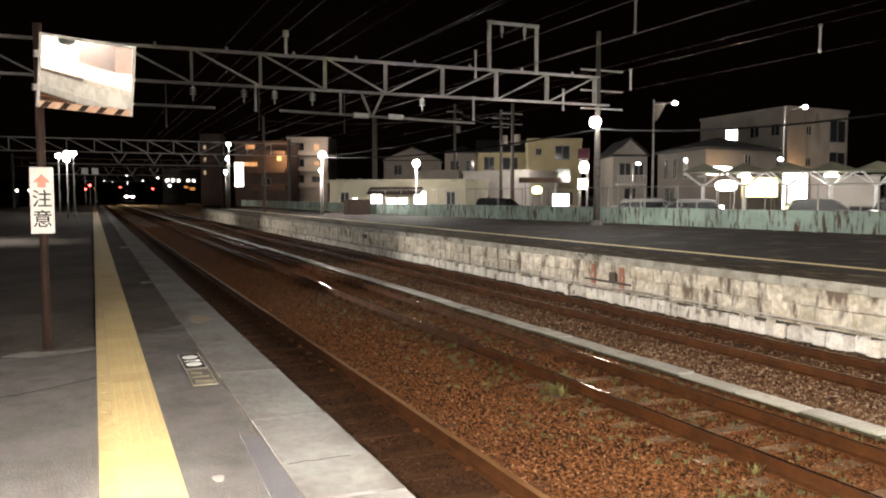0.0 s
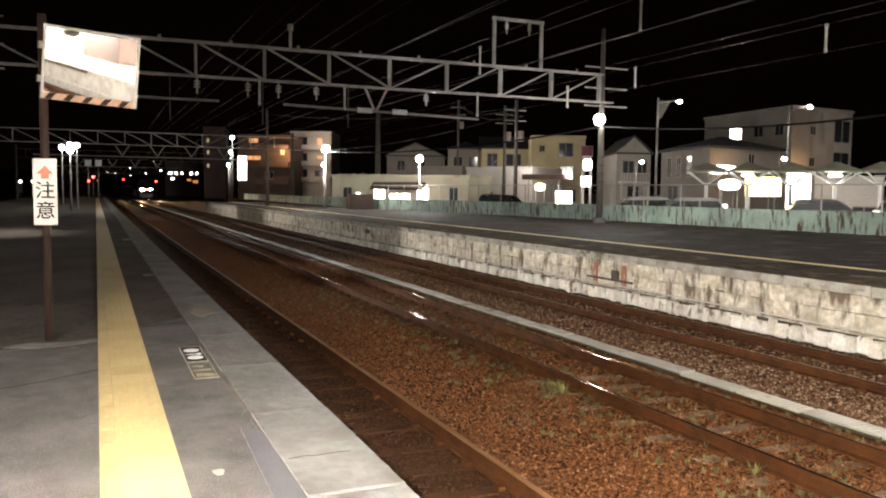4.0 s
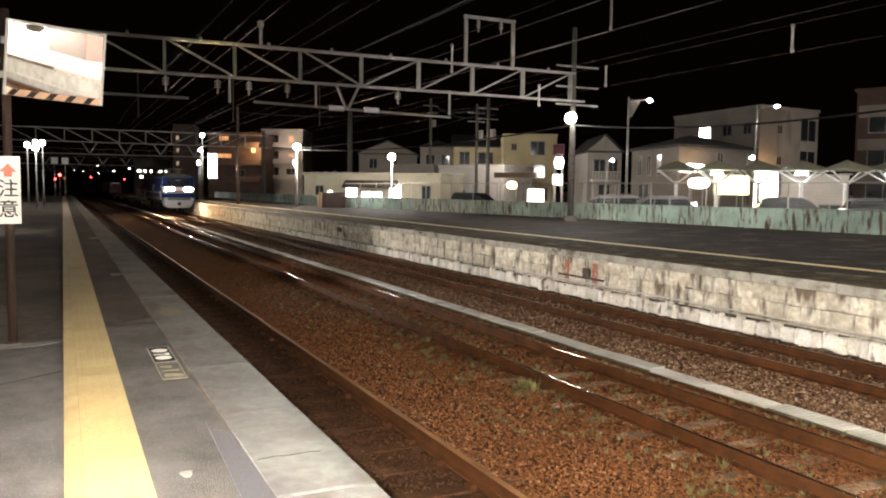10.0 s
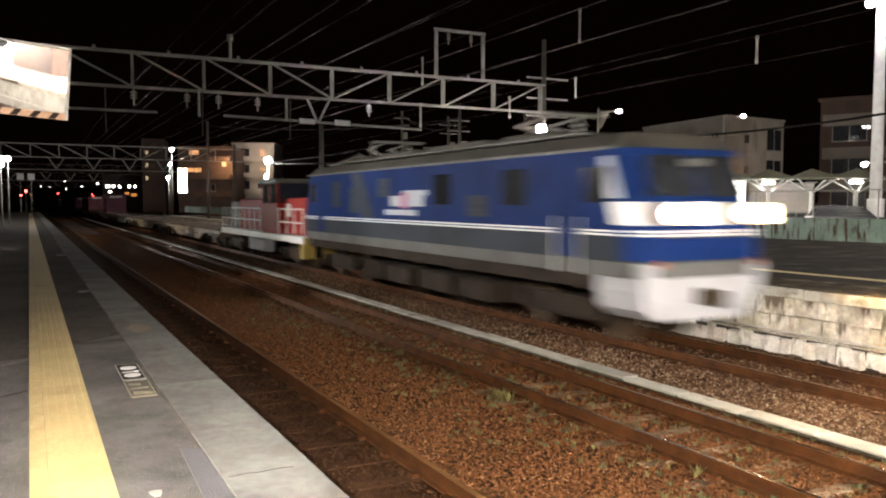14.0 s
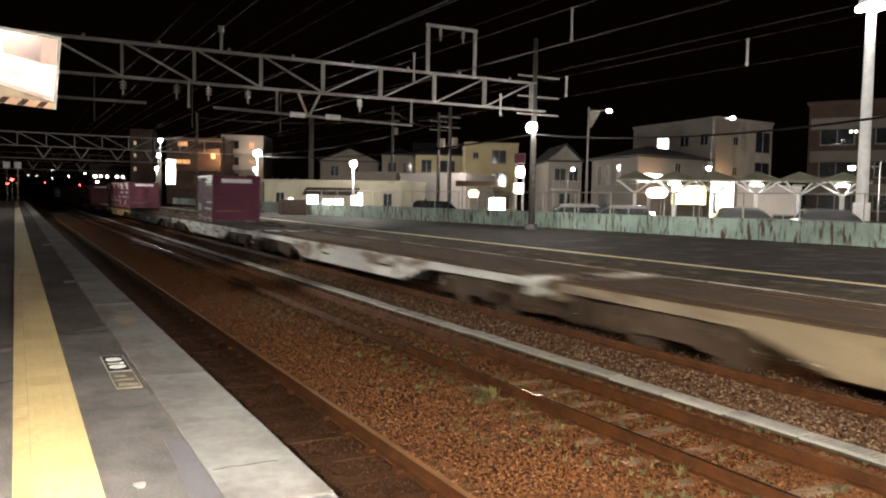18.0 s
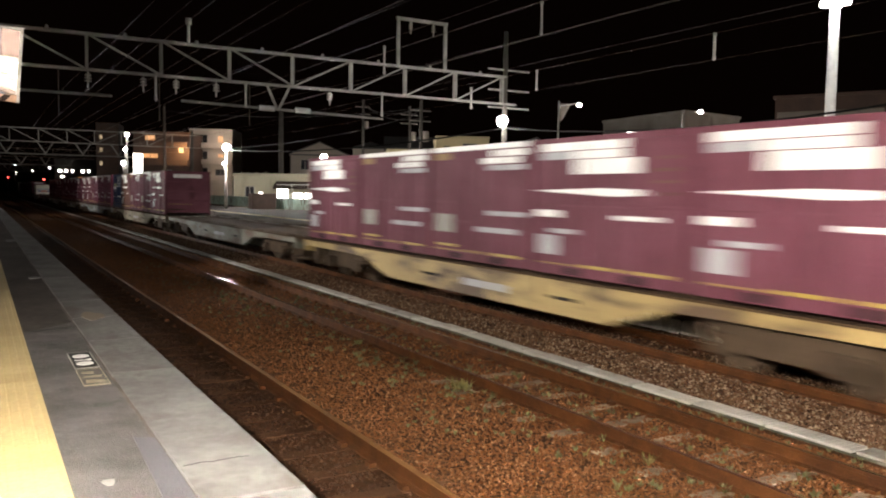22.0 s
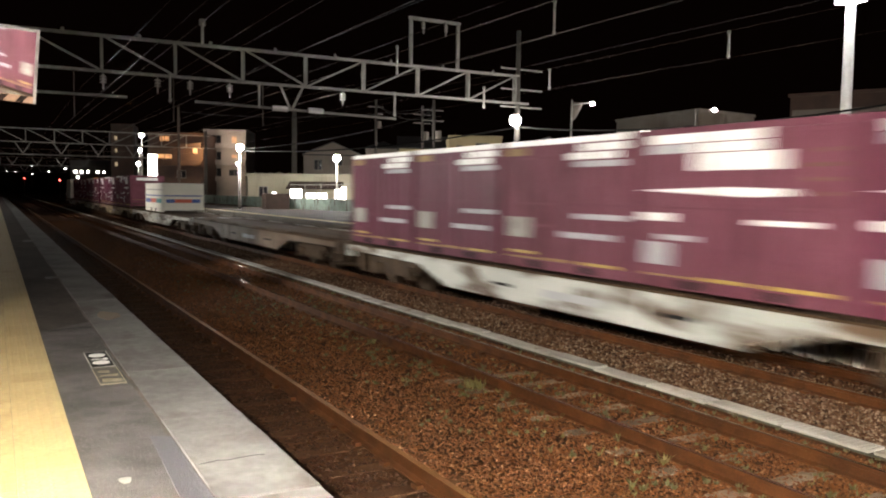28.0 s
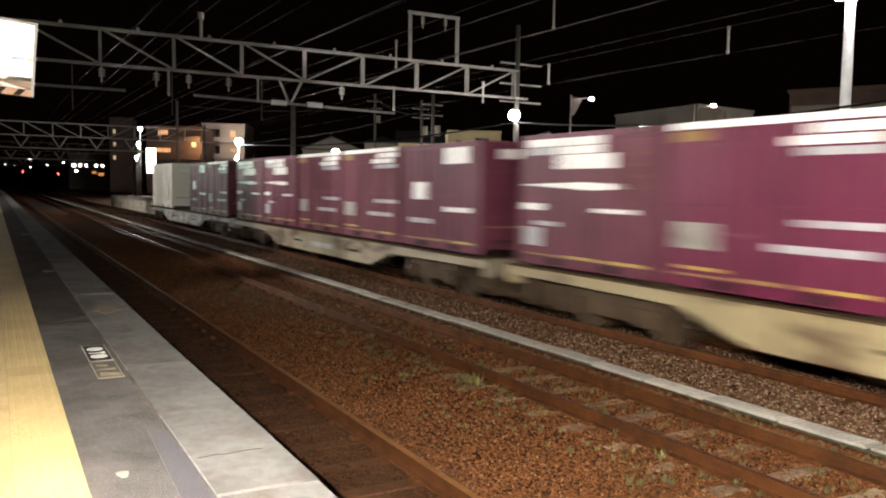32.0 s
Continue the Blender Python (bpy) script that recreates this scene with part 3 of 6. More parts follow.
def stones(name, x0, x1, y0, y1, count, size, z, material, seed, label):
    g = np.random.default_rng(seed)
    u = g.random(count) ** 2.3
    cx, cy = x0 + (x1 - x0) * g.random(count), y0 + (y1 - y0) * u
    base = np.array([(1, 0, 0), (-1, 0, 0), (0, 1, 0), (0, -1, 0), (0, 0, 1), (0, 0, -1), ], float)
    faces = np.array([(0, 2, 4), (2, 1, 4), (1, 3, 4), (3, 0, 4), (2, 0, 5), (1, 2, 5), (3, 1, 5), (0, 3, 5)])
    jit = base[None] + g.uniform(-0.35, 0.35, (count, 6, 3))
    a = g.uniform(0, 6.283, count)
    t = g.uniform(-0.7, 0.7, count)
    sz = size * g.uniform(0.55, 1.35, count)
    v = jit * sz[:, None, None] * np.array([1, 0.85, 0.7])
    ct, st = np.cos(t)[:, None], np.sin(t)[:, None]
    y1_, z1_ = v[:, :, 1] * ct - v[:, :, 2] * st, v[:, :, 1] * st + v[:, :, 2] * ct
    ca, sa = np.cos(a)[:, None], np.sin(a)[:, None]
    vx, vy = v[:, :, 0] * ca - y1_ * sa, v[:, :, 0] * sa + y1_ * ca
    P = np.stack([vx + cx[:, None], vy + cy[:, None], z1_ + z + g.uniform(-0.012, 0.012, count)[:, None]], 2).reshape(-1, 3)
    F = (faces[None] + 6 * np.arange(count)[:, None, None]).reshape(-1, 3)
    me = bpy.data.meshes.new(name)
    me.from_pydata(P.tolist(), [], F.tolist())
    me.materials.append(material)
    return tagged(new(name, me), label, "ballast", kind="stuff")


# the platform edge's shadow is put into these darker stone colours
stone_shaded = island_mat("ballast_shaded", [(0.014, 0.005, 0.002), (0.022, 0.008, 0.003), (0.032, 0.012, 0.005), (0.042, 0.017, 0.007), (0.02, 0.008, 0.003), (0.065, 0.031, 0.014)])
GZ = -1.165
stones("ballast_stones", 1.3, 3.2, 2.5, 70, 40000, 0.02, GZ - 0.008, stone_shaded, 1, "rust-brown crushed stone between the near rails, coloured darker for the platform's shadow")
stones("ballast_stones", 3.35, 5.75, 2.5, 70, 125000, 0.0175, GZ - 0.004, stone_brown, 2, "rust-brown crushed stone between two tracks")
stones("ballast_stones", 5.85, 6.9, 3, 70, 36000, 0.0185, GZ - 0.002, stone_brown, 3, "rust-brown crushed stone between the middle rails")
stones("ballast_stones", 7.1, 7.33, 3.5, 70, 15000, 0.02, GZ + 0.085, stone_brown, 7, "mossy crushed stone banked against the trough")
stones("ballast_stones", 7.7, 9.4, 3.5, 70, 44000, 0.024, GZ + 0.0, stone_grey, 4, "grey and brown crushed stone beside the cable trough")
stones("ballast_stones", 9.5, 10.5, 4, 80, 12000, 0.027, GZ, stone_grey, 5, "brown crushed stone between the far rails")
stones("ballast_stones", 10.6, 11.4, 4, 80, 11000, 0.027, GZ + 0.01, stone_grey, 6, "crushed stone at the foot of the wall")


def weeds(name, spots, material, label, seed, lift=0.0):
    g = random.Random(seed)
    V, F = [], []
    for x, y, n, hgt in spots:
        for _ in range(n):
            a, lean = g.uniform(0, 6.283), g.uniform(0.15, 0.9)
            r = g.uniform(0, hgt * 0.45)
            bx, by = x + r * math.cos(a), y + r * math.sin(a)
            h1, w = hgt * g.uniform(0.3, 1.0), g.uniform(0.004, 0.011)
            dx, dy = math.cos(a) * lean * h1, math.sin(a) * lean * h1
            px, py = -math.sin(a) * w, math.cos(a) * w
            k = len(V)
            V += [(bx - px * 0.4, by - py * 0.4, GZ), (bx + px * 0.4, by + py * 0.4, GZ), (bx + dx * 0.4 + px, by + dy * 0.4 + py, GZ + h1 * 0.6),
                  (bx + dx * 0.4 - px, by + dy * 0.4 - py, GZ + h1 * 0.6), (bx + dx, by + dy, GZ + h1)]
            F += [(k, k + 1, k + 2, k + 3), (k + 3, k + 2, k + 4)]
    me = bpy.data.meshes.new(name)
    me.from_pydata([(x, y, z + lift) for x, y, z in V], [], F)
    me.materials.append(material)
    return tagged(new(name, me), label, "weeds", kind="stuff")


wr = random.Random(5)
spots = [(wr.uniform(4.9, 5.75), 3.8 + 16 * wr.random() ** 1.3, wr.randint(10, 30), wr.uniform(0.04, 0.1)) for _ in range(110)]
spots += [(wr.uniform(5.9, 6.85), 4 + 16 * wr.random() ** 1.3, wr.randint(10, 28), wr.uniform(0.04, 0.09)) for _ in range(130)]
spots += [(wr.uniform(4.1, 5.6), 7 + 24 * wr.random() ** 1.2, wr.randint(10, 24), wr.uniform(0.03, 0.08)) for _ in range(170)]
low = [(wr.uniform(7.05, 7.33), 4 + 22 * wr.random() ** 1.2, wr.randint(8, 18), wr.uniform(0.03, 0.07)) for _ in range(110)]
weeds("track_weeds", spots, leaf_green, "low green weeds along the middle track", 3)
spots = [(wr.uniform(4.7, 6.8), 3.8 + 18 * wr.random(), wr.randint(6, 14), wr.uniform(0.03, 0.08)) for _ in range(90)]
spots += [(5.55, 8.9, 50, 0.2), (5.5, 9.05, 40, 0.15), (5.62, 5.6, 26, 0.13), (5.62, 12.5, 24, 0.12)]
weeds("trough_weeds", low, leaf_green, "low moss and weeds along the cable trough", 6, 0.1)
weeds("dry_weeds", spots, leaf_dry, "dry yellowish weeds beside the rail", 4)

# ---- things on the near platform ----
def text_mesh(body, size, material, name):
    cu = bpy.data.curves.new(name, "FONT")
    cu.body, cu.size, cu.align_x, cu.align_y, cu.extrude, cu.offset = body, size, "CENTER", "CENTER", 0.001, 0.0012
    ob = new(name, cu)
    me = bpy.data.meshes.new_from_object(ob)
    bpy.data.objects.remove(ob)
    me.materials.clear()
    me.materials.append(material)
    return me


# post with mirror and caution board
post = thing("mirror_post", "brown painted steel post with a platform mirror and caution board", "signpost", (-0.45, 8.3, 0))
part("shaft", rod(B(), (0, 0, 0), (0, 0, 3.02), 0.039, None, 14), brown_paint, post, smooth=True)
part("base_plate", box(B(), -0.07, 0.07, -0.07, 0.07, 0, 0.015, 0.004), brown_paint, post)
part("footing", prism(B(), [(-0.36, -0.2), (-0.1, -0.3), (0.2, -0.24), (0.46, -0.06), (0.4, 0.02), (0.12, -0.08), (-0.14, -0.02), (-0.3, -0.08)], "z", 0, 0.005), concrete, post, "pale mortar footing patch")
cb = part("caution_board", box(B(), -0.1, 0.1, -0.075, -0.06, 1.1, 1.71, 0.006), sign_white, post, "white caution board with a red arrow")
bm = prism(B(), [(0, 1.645), (0.072, 1.57), (0.034, 1.57), (0.034, 1.525), (-0.034, 1.525), (-0.034, 1.57), (-0.072, 1.57)], "y", -0.079, -0.076)
part("arrow", bm, red_paint, cb, "red upward arrow")
for ch, z in (("注", 1.41), ("意", 1.225)):
    tm = part("lettering", text_mesh(ch, 0.17, black_paint, "lettering"), None, cb)
    tm.location, tm.rotation_euler = (0, -0.078, z), (radians(90), 0, 0)
mp = thing("platform_mirror", "wide platform mirror in a pale frame with striped lower edge", "mirror", (-0.04, 8.2, 2.55), 9.0)
mp.rotation_euler = (radians(6.1), radians(3.0), radians(11.0))
bm = box(B(), -0.4, 0.4, 0.002, 0.03, -0.3, 0.32, 0.004)
part("backing", bm, brown_paint, mp)
part("mirror_glass", box(B(), -0.39, 0.39, -0.004, 0.002, -0.262, 0.31), mirror_mat, mp, "silvered mirror pane")
fr = B()
for a in ((-0.415, -0.392, -0.012, 0.01, -0.325, 0.335), (0.392, 0.415, -0.012, 0.01, -0.325, 0.335), (-0.392, 0.392, -0.012, 0.01, 0.312, 0.335)):
    box(fr, *a)
part("frame", fr, galv, mp)
part("striped_edge", box(B(), -0.392, 0.392, -0.014, 0.006, -0.325, -0.264), edge_peach, mp, "pale orange lower edge")
for k in range(5):
    x = -0.36 + k * 0.158
    bm = prism(B(), [(x - 0.03, -0.323), (x + 0.03, -0.323), (x + 0.075, -0.266), (x + 0.015, -0.266)], "y", -0.018, -0.013)
    part("stripe", bm, brown_paint, mp)
for z in (-0.15, 0.15):
    part("bracket", box(B(), -0.44, -0.3, 0.03, 0.13, z - 0.03, z + 0.03), galv, mp)

# painted markings on the platform
mk = thing("stop_marking", "two painted stop plates in black and worn yellow", "floor marking", (0.735, 0, 0.001), kind="structure")
part("border", box(B(), -0.092, 0.092, 6.905, 7.595, 0, 0.004), line_white, mk)
part("black_plate", box(B(), -0.083, 0.083, 6.93, 7.57, 0.004, 0.006), black_paint, mk)
bm = B()
for y in (7.4, 7.08):
    bmesh.ops.create_cone(bm, cap_ends=True, segments=20, radius1=1, radius2=1, depth=1, matrix=Matrix.Translation((0, y, 0.0075)) @ Matrix.Diagonal((0.066, 0.075, 0.003, 1)))
box(bm, -0.065, 0.065, 7.215, 7.235, 0.006, 0.009)
box(bm, 0.03, 0.065, 7.19, 7.26, 0.006, 0.009)
part("white_figure", bm, white_paint, mk)
worn_pale = mat("worn_pale", (0.3, 0.26, 0.18), (0.2, 0.17, 0.11), 0.8, s1=12, s2=40)
worn = mat("worn_plate", (0.06, 0.05, 0.03), (0.035, 0.03, 0.022), 0.7, s1=8, s2=40, stain=(0.2, 0.17, 0.11), stain_vec=(9, 9, 1), stain_at=0.6)
part("worn_border", box(B(), -0.092, 0.092, 6.275, 6.855, 0, 0.004), worn_pale, mk)
part("worn_plate", box(B(), -0.086, 0.083, 6.3, 6.83, 0.004, 0.006), worn, mk)
bm = prism(B(), [(-0.07, 6.34), (0.07, 6.36), (0.07, 6.42), (-0.06, 6.46)], "z", 0.006, 0.008)
prism(bm, [(-0.065, 6.55), (0.06, 6.53), (0.07, 6.6), (-0.06, 6.575)], "z", 0.006, 0.008)
prism(bm, [(-0.065, 6.7), (0.02, 6.66), (0.02, 6.74), (-0.06, 6.76)], "z", 0.006, 0.008)
part("worn_figure", bm, worn_pale, mk)
bm = B()
pts = [(0.53 + 0.028 * math.cos(a) * (1 + 0.3 * math.sin(3 * a)), 4.14 + 0.06 * math.sin(a) * (1 + 0.25 * math.cos(2 * a))) for a in [k * 0.5236 for k in range(12)]]
prism(bm, pts, "z", 0.0, 0.004)
tagged(part("paint_splash", bm, line_white), "small splash of dried white paint", "paint spot", kind="structure")
bm = B()
pts = [(1.1 + 0.12 * math.cos(a), 9.72 + 0.3 * math.sin(a) * (1 + 0.3 * math.cos(3 * a))) for a in [k * 0.5236 for k in range(12)]]
prism(bm, pts, "z", 0.004, 0.009)
tagged(part("rust_stain", bm, mat("ochre_stain", (0.2, 0.145, 0.095), (0.16, 0.125, 0.09), 0.9)), "ochre stain on the coping", "stain", kind="structure")
for sx, sy, rx, ry in ((0.75, 14.26, 0.09, 0.16), (0.75, 24.3, 0.14, 0.5), (0.95, 31.2, 0.14, 0.9)):
    ring = [(sx + rx * math.cos(a) * (1 + 0.25 * math.cos(3 * a)), sy + ry * math.sin(a) * (1 + 0.2 * math.sin(2 * a))) for a in [k * 0.5236 for k in range(12)]]
    tagged(part("worn_spot", prism(B(), ring, "z", 0.0, 0.007), concrete), "pale worn paint spot on the platform", "stain", kind="structure")
for pts in ([(-0.9, 8.02), (-0.62, 8.05), (-0.62, 8.062), (-0.9, 8.04)], [(-0.02, 6.9), (-0.4, 6.6), (-0.9, 6.35), (-0.9, 6.362), (-0.4, 6.615), (-0.02, 6.915)], [(0.45, 8.9), (0.66, 9.0), (0.85, 8.96), (0.85, 8.985), (0.66, 9.025), (0.45, 8.925)]):
    tagged(part("asphalt_crack", prism(B(), pts, "z", 0.0, 0.003), black_paint), "thin dark crack in the asphalt", "crack", kind="structure")
bm = B()
x, y = 0.9, 4.2
while x < 1.25:
    x2, y2 = x + 0.05, y - 0.005 + rnd.uniform(-0.02, 0.025)
    prism(bm, [(x, y), (x2, y2), (x2, y2 + 0.012), (x, y + 0.01)], "z", 0.004, 0.0065)
    x, y = x2, y2
tagged(part("crack", bm, black_paint), "thin dark crack across the coping", "crack", kind="structure")
bm = B()
for k in range(60):
    y = 3.0 + k * 0.5
    box(bm, 0.852 + rnd.uniform(-0.006, 0.004), 0.87 + rnd.uniform(-0.004, 0.008), y, y + 0.5, -0.01, 0.0015)
tagged(part("seam_dirt", bm, grout), "dark dirt-filled seam behind the coping", "seam", kind="structure")

# canopy over the near platform behind the camera
can = thing("near_canopy", "steel platform canopy with fluorescent rows", "canopy", (0, 0, 0), kind="structure")
part("roof", prism(B(), [(-6.0, 3.45), (-1.6, 3.2), (1.0, 3.6), (1.0, 3.68), (-1.6, 3.3), (-6.0, 3.55)], "y", -60, 3.5), white_paint, can)
part("ridge_beam", box(B(), -1.75, -1.45, -60, 3.5, 3.0, 3.22), galv, can)
for y in range(-58, 1, 6):
    part("column", rod(B(), (-1.6, y - 1.5, 0), (-1.6, y - 1.5, 3.1), 0.1, None, 14), white_paint, can)
    part("rafter", beam(B(), (-5.9, y - 1.5, 3.42), (-1.6, y - 1.5, 3.15), 0.1, 0.12), galv, can)
    part("rafter", beam(B(), (-1.6, y - 1.5, 3.15), (0.95, y - 1.5, 3.56), 0.1, 0.12), galv, can)
glow_row = [mat("lit_row_tube", (0.9, 0.9, 0.88), rough=0.4, fine=0, bump=0, emit=(1.0, 0.915, 0.81), power=p) for p in (1850, 1250)]
for k, fy in enumerate((0.9, -3.0, -8.0, -13.0, -19, -24, -30)):
    cl = thing("fluorescent_lamp", "lit white fluorescent lamp under the canopy", "lamp", (-1.6, fy, 2.97), group="canopy lamps")
    part("housing", box(B(), -0.04, 0.04, -0.65, 0.65, 0.05, 0.12, 0.01), white_paint, cl)
    part("tube", rod(B(), (0, -0.6, 0.015), (0, 0.6, 0.015), 0.018, None, 10), (glow_row[k] if k < 2 else glow_row[1]), cl)
dome = thing("dome_speaker", "pale round dome hanging from the canopy edge", "dome", (0.96, 4.9, 2.72))
bm = B()
bmesh.ops.create_uvsphere(bm, u_segments=24, v_segments=12, radius=0.12, matrix=Matrix.Diagonal((1, 1, 0.5, 1)))
part("shell", bm, white_paint, dome, smooth=True)
part("stem", rod(B(), (0, 0, 0.04), (0, 0, 0.9), 0.015), galv, dome)
part("canopy_arm", box(B(), -0.04, 0.04, -1.6, 0.1, 0.86, 0.92), galv, dome)
rp = thing("railing_post", "pale post at the edge of the waiting area", "post", (-0.93, 3.55, 0))
part("shaft", box(B(), -0.03, 0.03, -0.03, 0.03, 0, 0.75, 0.005), white_paint, rp)

# globe lamps far along the near platform
def globe_lamp(x, y, z, label, r=0.2, arm=0.0, pole_r=0.07, wall_arm=None):
    t = thing("platform_lamp", label, "lamp", (x, y, 0), group="platform lamps")
    if wall_arm:
        part("bracket_arm", rod(B(), (wall_arm[0] - x, wall_arm[1] - y, z - r - 0.15), (0, 0, z - r * 0.9), 0.03), galv, t)
    else:
        part("pole", rod(B(), (0, 0, -0.3), (0, 0, z - r * 0.8), pole_r, pole_r * 0.7, 12), galv, t, smooth=True)
    part("cap", rod(B(), (arm, 0, z + r * 0.8), (arm, 0, z + r * 1.25), r * 0.8, r * 0.3, 14), dark_steel, t)
    if arm:
        part("arm", rod(B(), (0, 0, z - r), (arm, 0, z - r * 0.7), 0.03), galv, t)
    bm = B()
    bmesh.ops.create_uvsphere(bm, u_segments=16, v_segments=10, radius=r, matrix=Matrix.Translation((arm, 0, z)))
    part("globe", bm, glow_globe, t, "lit white globe", smooth=True)
    return t


globe_lamp(-1.5, 57.5, 3.85, "lit white globe lamp on a slim pole", 0.2, pole_r=0.07)
globe_lamp(-1.2, 62.0, 4.4, "lit white globe lamp on a slim pole", 0.18, pole_r=0.07)
globe_lamp(-2.6, 75.6, 4.85, "lit white globe lamp on a slim pole", 0.22, pole_r=0.08)
globe_lamp(-2.0, 76.5, 5.1, "lit white globe lamp on a slim pole", 0.22, pole_r=0.08)
globe_lamp(-4.8, 29.2, 4.75, "lit white globe lamp on a slim pole", 0.2, pole_r=0.08)

# ---- overhead line structures ----
def truss(name, Y, x0, x1, zt, zb, step, first, fine=True):
    g = thing(name, "galvanised lattice beam carrying the overhead lines", "catenary gantry", (0, Y, 0), group="catenary gantries")
    steel = galv if fine or Y < 100 else dark_steel
    for dy in (-0.1, 0.1):
        part("top_chord", beam(B(), (x0, dy, zt), (x1, dy, zt), 0.085, 0.085), steel, g)
        part("bottom_chord", beam(B(), (x0, dy, zb), (x1 + 0.6, dy, zb), 0.08, 0.08), steel, g)
    xs = [first + i * step for i in range(-8, 20) if x0 <= first + i * step <= x1]
    for i, x in enumerate(xs):
        for dy in (-0.1, 0.1):
            part("upright", beam(B(), (x, dy, zb), (x, dy, zt), 0.075, 0.075), steel, g)
            if i + 1 < len(xs):
                xa = xs[i + 1]
                a, b = ((x, dy, zt), (xa, dy, zb)) if x < first + 2.6 * step else ((x, dy, zb), (xa, dy, zt))
                if dy < 0 or not fine:
                    part("diagonal", beam(B(), a, b, 0.065, 0.065), steel, g)
        if fine:
            part("cross_tie", beam(B(), (x, -0.1, zt), (x, 0.1, zt), 0.06, 0.06), galv, g)
            part("cross_tie", beam(B(), (x, -0.1, zb), (x, 0.1, zb), 0.06, 0.06), galv, g)
    return g


def insulator(bm, x, y, z, n=4, r=0.11, down=True):
    s = -1 if down else 1
    rod(bm, (x, y, z), (x, y, z + s * 0.12 * (n + 2)), 0.025)
    for k in range(n):
        zz = z + s * (0.14 + 0.11 * k)
        rod(bm, (x, y, zz), (x, y, zz + 0.06), r, r * 0.5, 10)
    return bm


YG = 33.6
g = truss("catenary_gantry", YG, -4.45, 22.95, 7.27, 5.93, 2.72, 3.71)
# portal that holds the feeders
bm = B()
for x in (16.95, 19.45):
    beam(bm, (x, 0, 7.2), (x, 0, 9.45), 0.13, 0.13)
beam(bm, (16.85, 0, 9.45), (19.55, 0, 9.45), 0.13, 0.13)
part("feeder_portal", bm, galv, g)
for x in (17.6, 18.8):
    part("insulator", insulator(B(), x, 0, 9.4, 3, 0.1), porcelain, g)
for x in (3.75, 5.75, 7.0, 8.6, 13.6):
    part("insulator", insulator(B(), x, 0, 5.85, 3, 0.14), porcelain, g)
part("insulator_post", rod(rod(B(), (7.5, 0, 7.3), (7.5, 0, 8.2), 0.06), (7.5, 0, 8.05), (7.5, 0, 8.3), 0.12), porcelain, g)
for x in (2.35, 5.07, 7.8, 10.5, 13.2, 15.9, 18.6, 21.4):
    part("bolt_cap", rod(B(), (x, -0.1, 7.3), (x, -0.1, 7.43), 0.08, 0.05), galv, g)
# drop bracket and cross pipe over the far track
bm = B()
beam(bm, (10.75, 0, 5.9), (11.2, 0, 4.9), 0.08, 0.08)
beam(bm, (11.75, 0, 5.9), (11.25, 0, 4.9), 0.08, 0.08)
part("drop_bracket", bm, galv, g)
part("cross_pipe", rod(B(), (7.2, 0, 5.0), (16.2, 0, 4.8), 0.05), galv, g)
part("cross_pipe", rod(B(), (1.0, 0, 5.0), (4.6, 0, 5.0), 0.05), galv, g)
for x in (10.4, 12.0):
    part("clamp_sleeve", rod(B(), (x, -0.05, 4.93), (x + 0.65, -0.05, 4.92), 0.11), white_paint, g)

# poles at the far end of the beam
pole = thing("gantry_pole", "slim concrete pole carrying the gantry on the far platform", "pole", (22.95, 33.6, 0), group="gantry poles")
part("shaft", rod(B(), (0, 0, 0), (0, 0, 9.5), 0.17, 0.1, 14), concrete_pole, pole, smooth=True)
for z in (5.75, 6.62, 7.62):
    part("crossarm", beam(B(), (-1.0, 0.0, z), (1.45, 0.0, z), 0.07, 0.07), galv, pole)
for z in (2.0, 2.4, 2.8, 3.2):
    part("step_band", rod(B(), (0, 0, z), (0, 0, z + 0.08), 0.175, None, 14), dark_steel, pole)
part("base_collar", rod(B(), (0, 0, 0), (0, 0, 0.25), 0.34, 0.3, 14), concrete, pole)
near_pole = copy_thing(pole, pose(-4.45, 33.6, 0))
mid_pole = thing("catenary_mast", "tall grey mast standing behind the low shop", "pole", (29.6, 87.5, -0.3), group="gantry poles")
part("shaft", rod(B(), (0, 0, 0), (0, 0, 10.6), 0.32, 0.24, 12), concrete_pole, mid_pole, smooth=True)

# farther gantries
for Yf, zt in ((95, 7.6), (150, 7.8), (215, 7.8)):
    f = truss("catenary_gantry", Yf, -12, 22, zt, zt - 1.4, 2.72, 3.0, False)
    for x in (*TRACKS, -2.5, 13.6):
        bm = beam(B(), (x - 0.75, 0, zt - 1.45), (x, 0, zt - 2.6), 0.1, 0.1)
        beam(bm, (x + 0.75, 0, zt - 1.45), (x, 0, zt - 2.6), 0.1, 0.1)
        part("drop_bracket", bm, galv, f)
    part("cross_pipe", rod(B(), (-6.0, 0, zt - 2.7), (15.5, 0, zt - 2.7), 0.06), galv, f)
    for x in (-12, 21.5):
        p = thing("gantry_pole", "slim concrete pole carrying a distant gantry", "pole", (x, Yf, -1), group="gantry poles")
        part("shaft", rod(B(), (0, 0, 0), (0, 0, zt + 1.6), 0.22, 0.16, 10), concrete_pole, p)

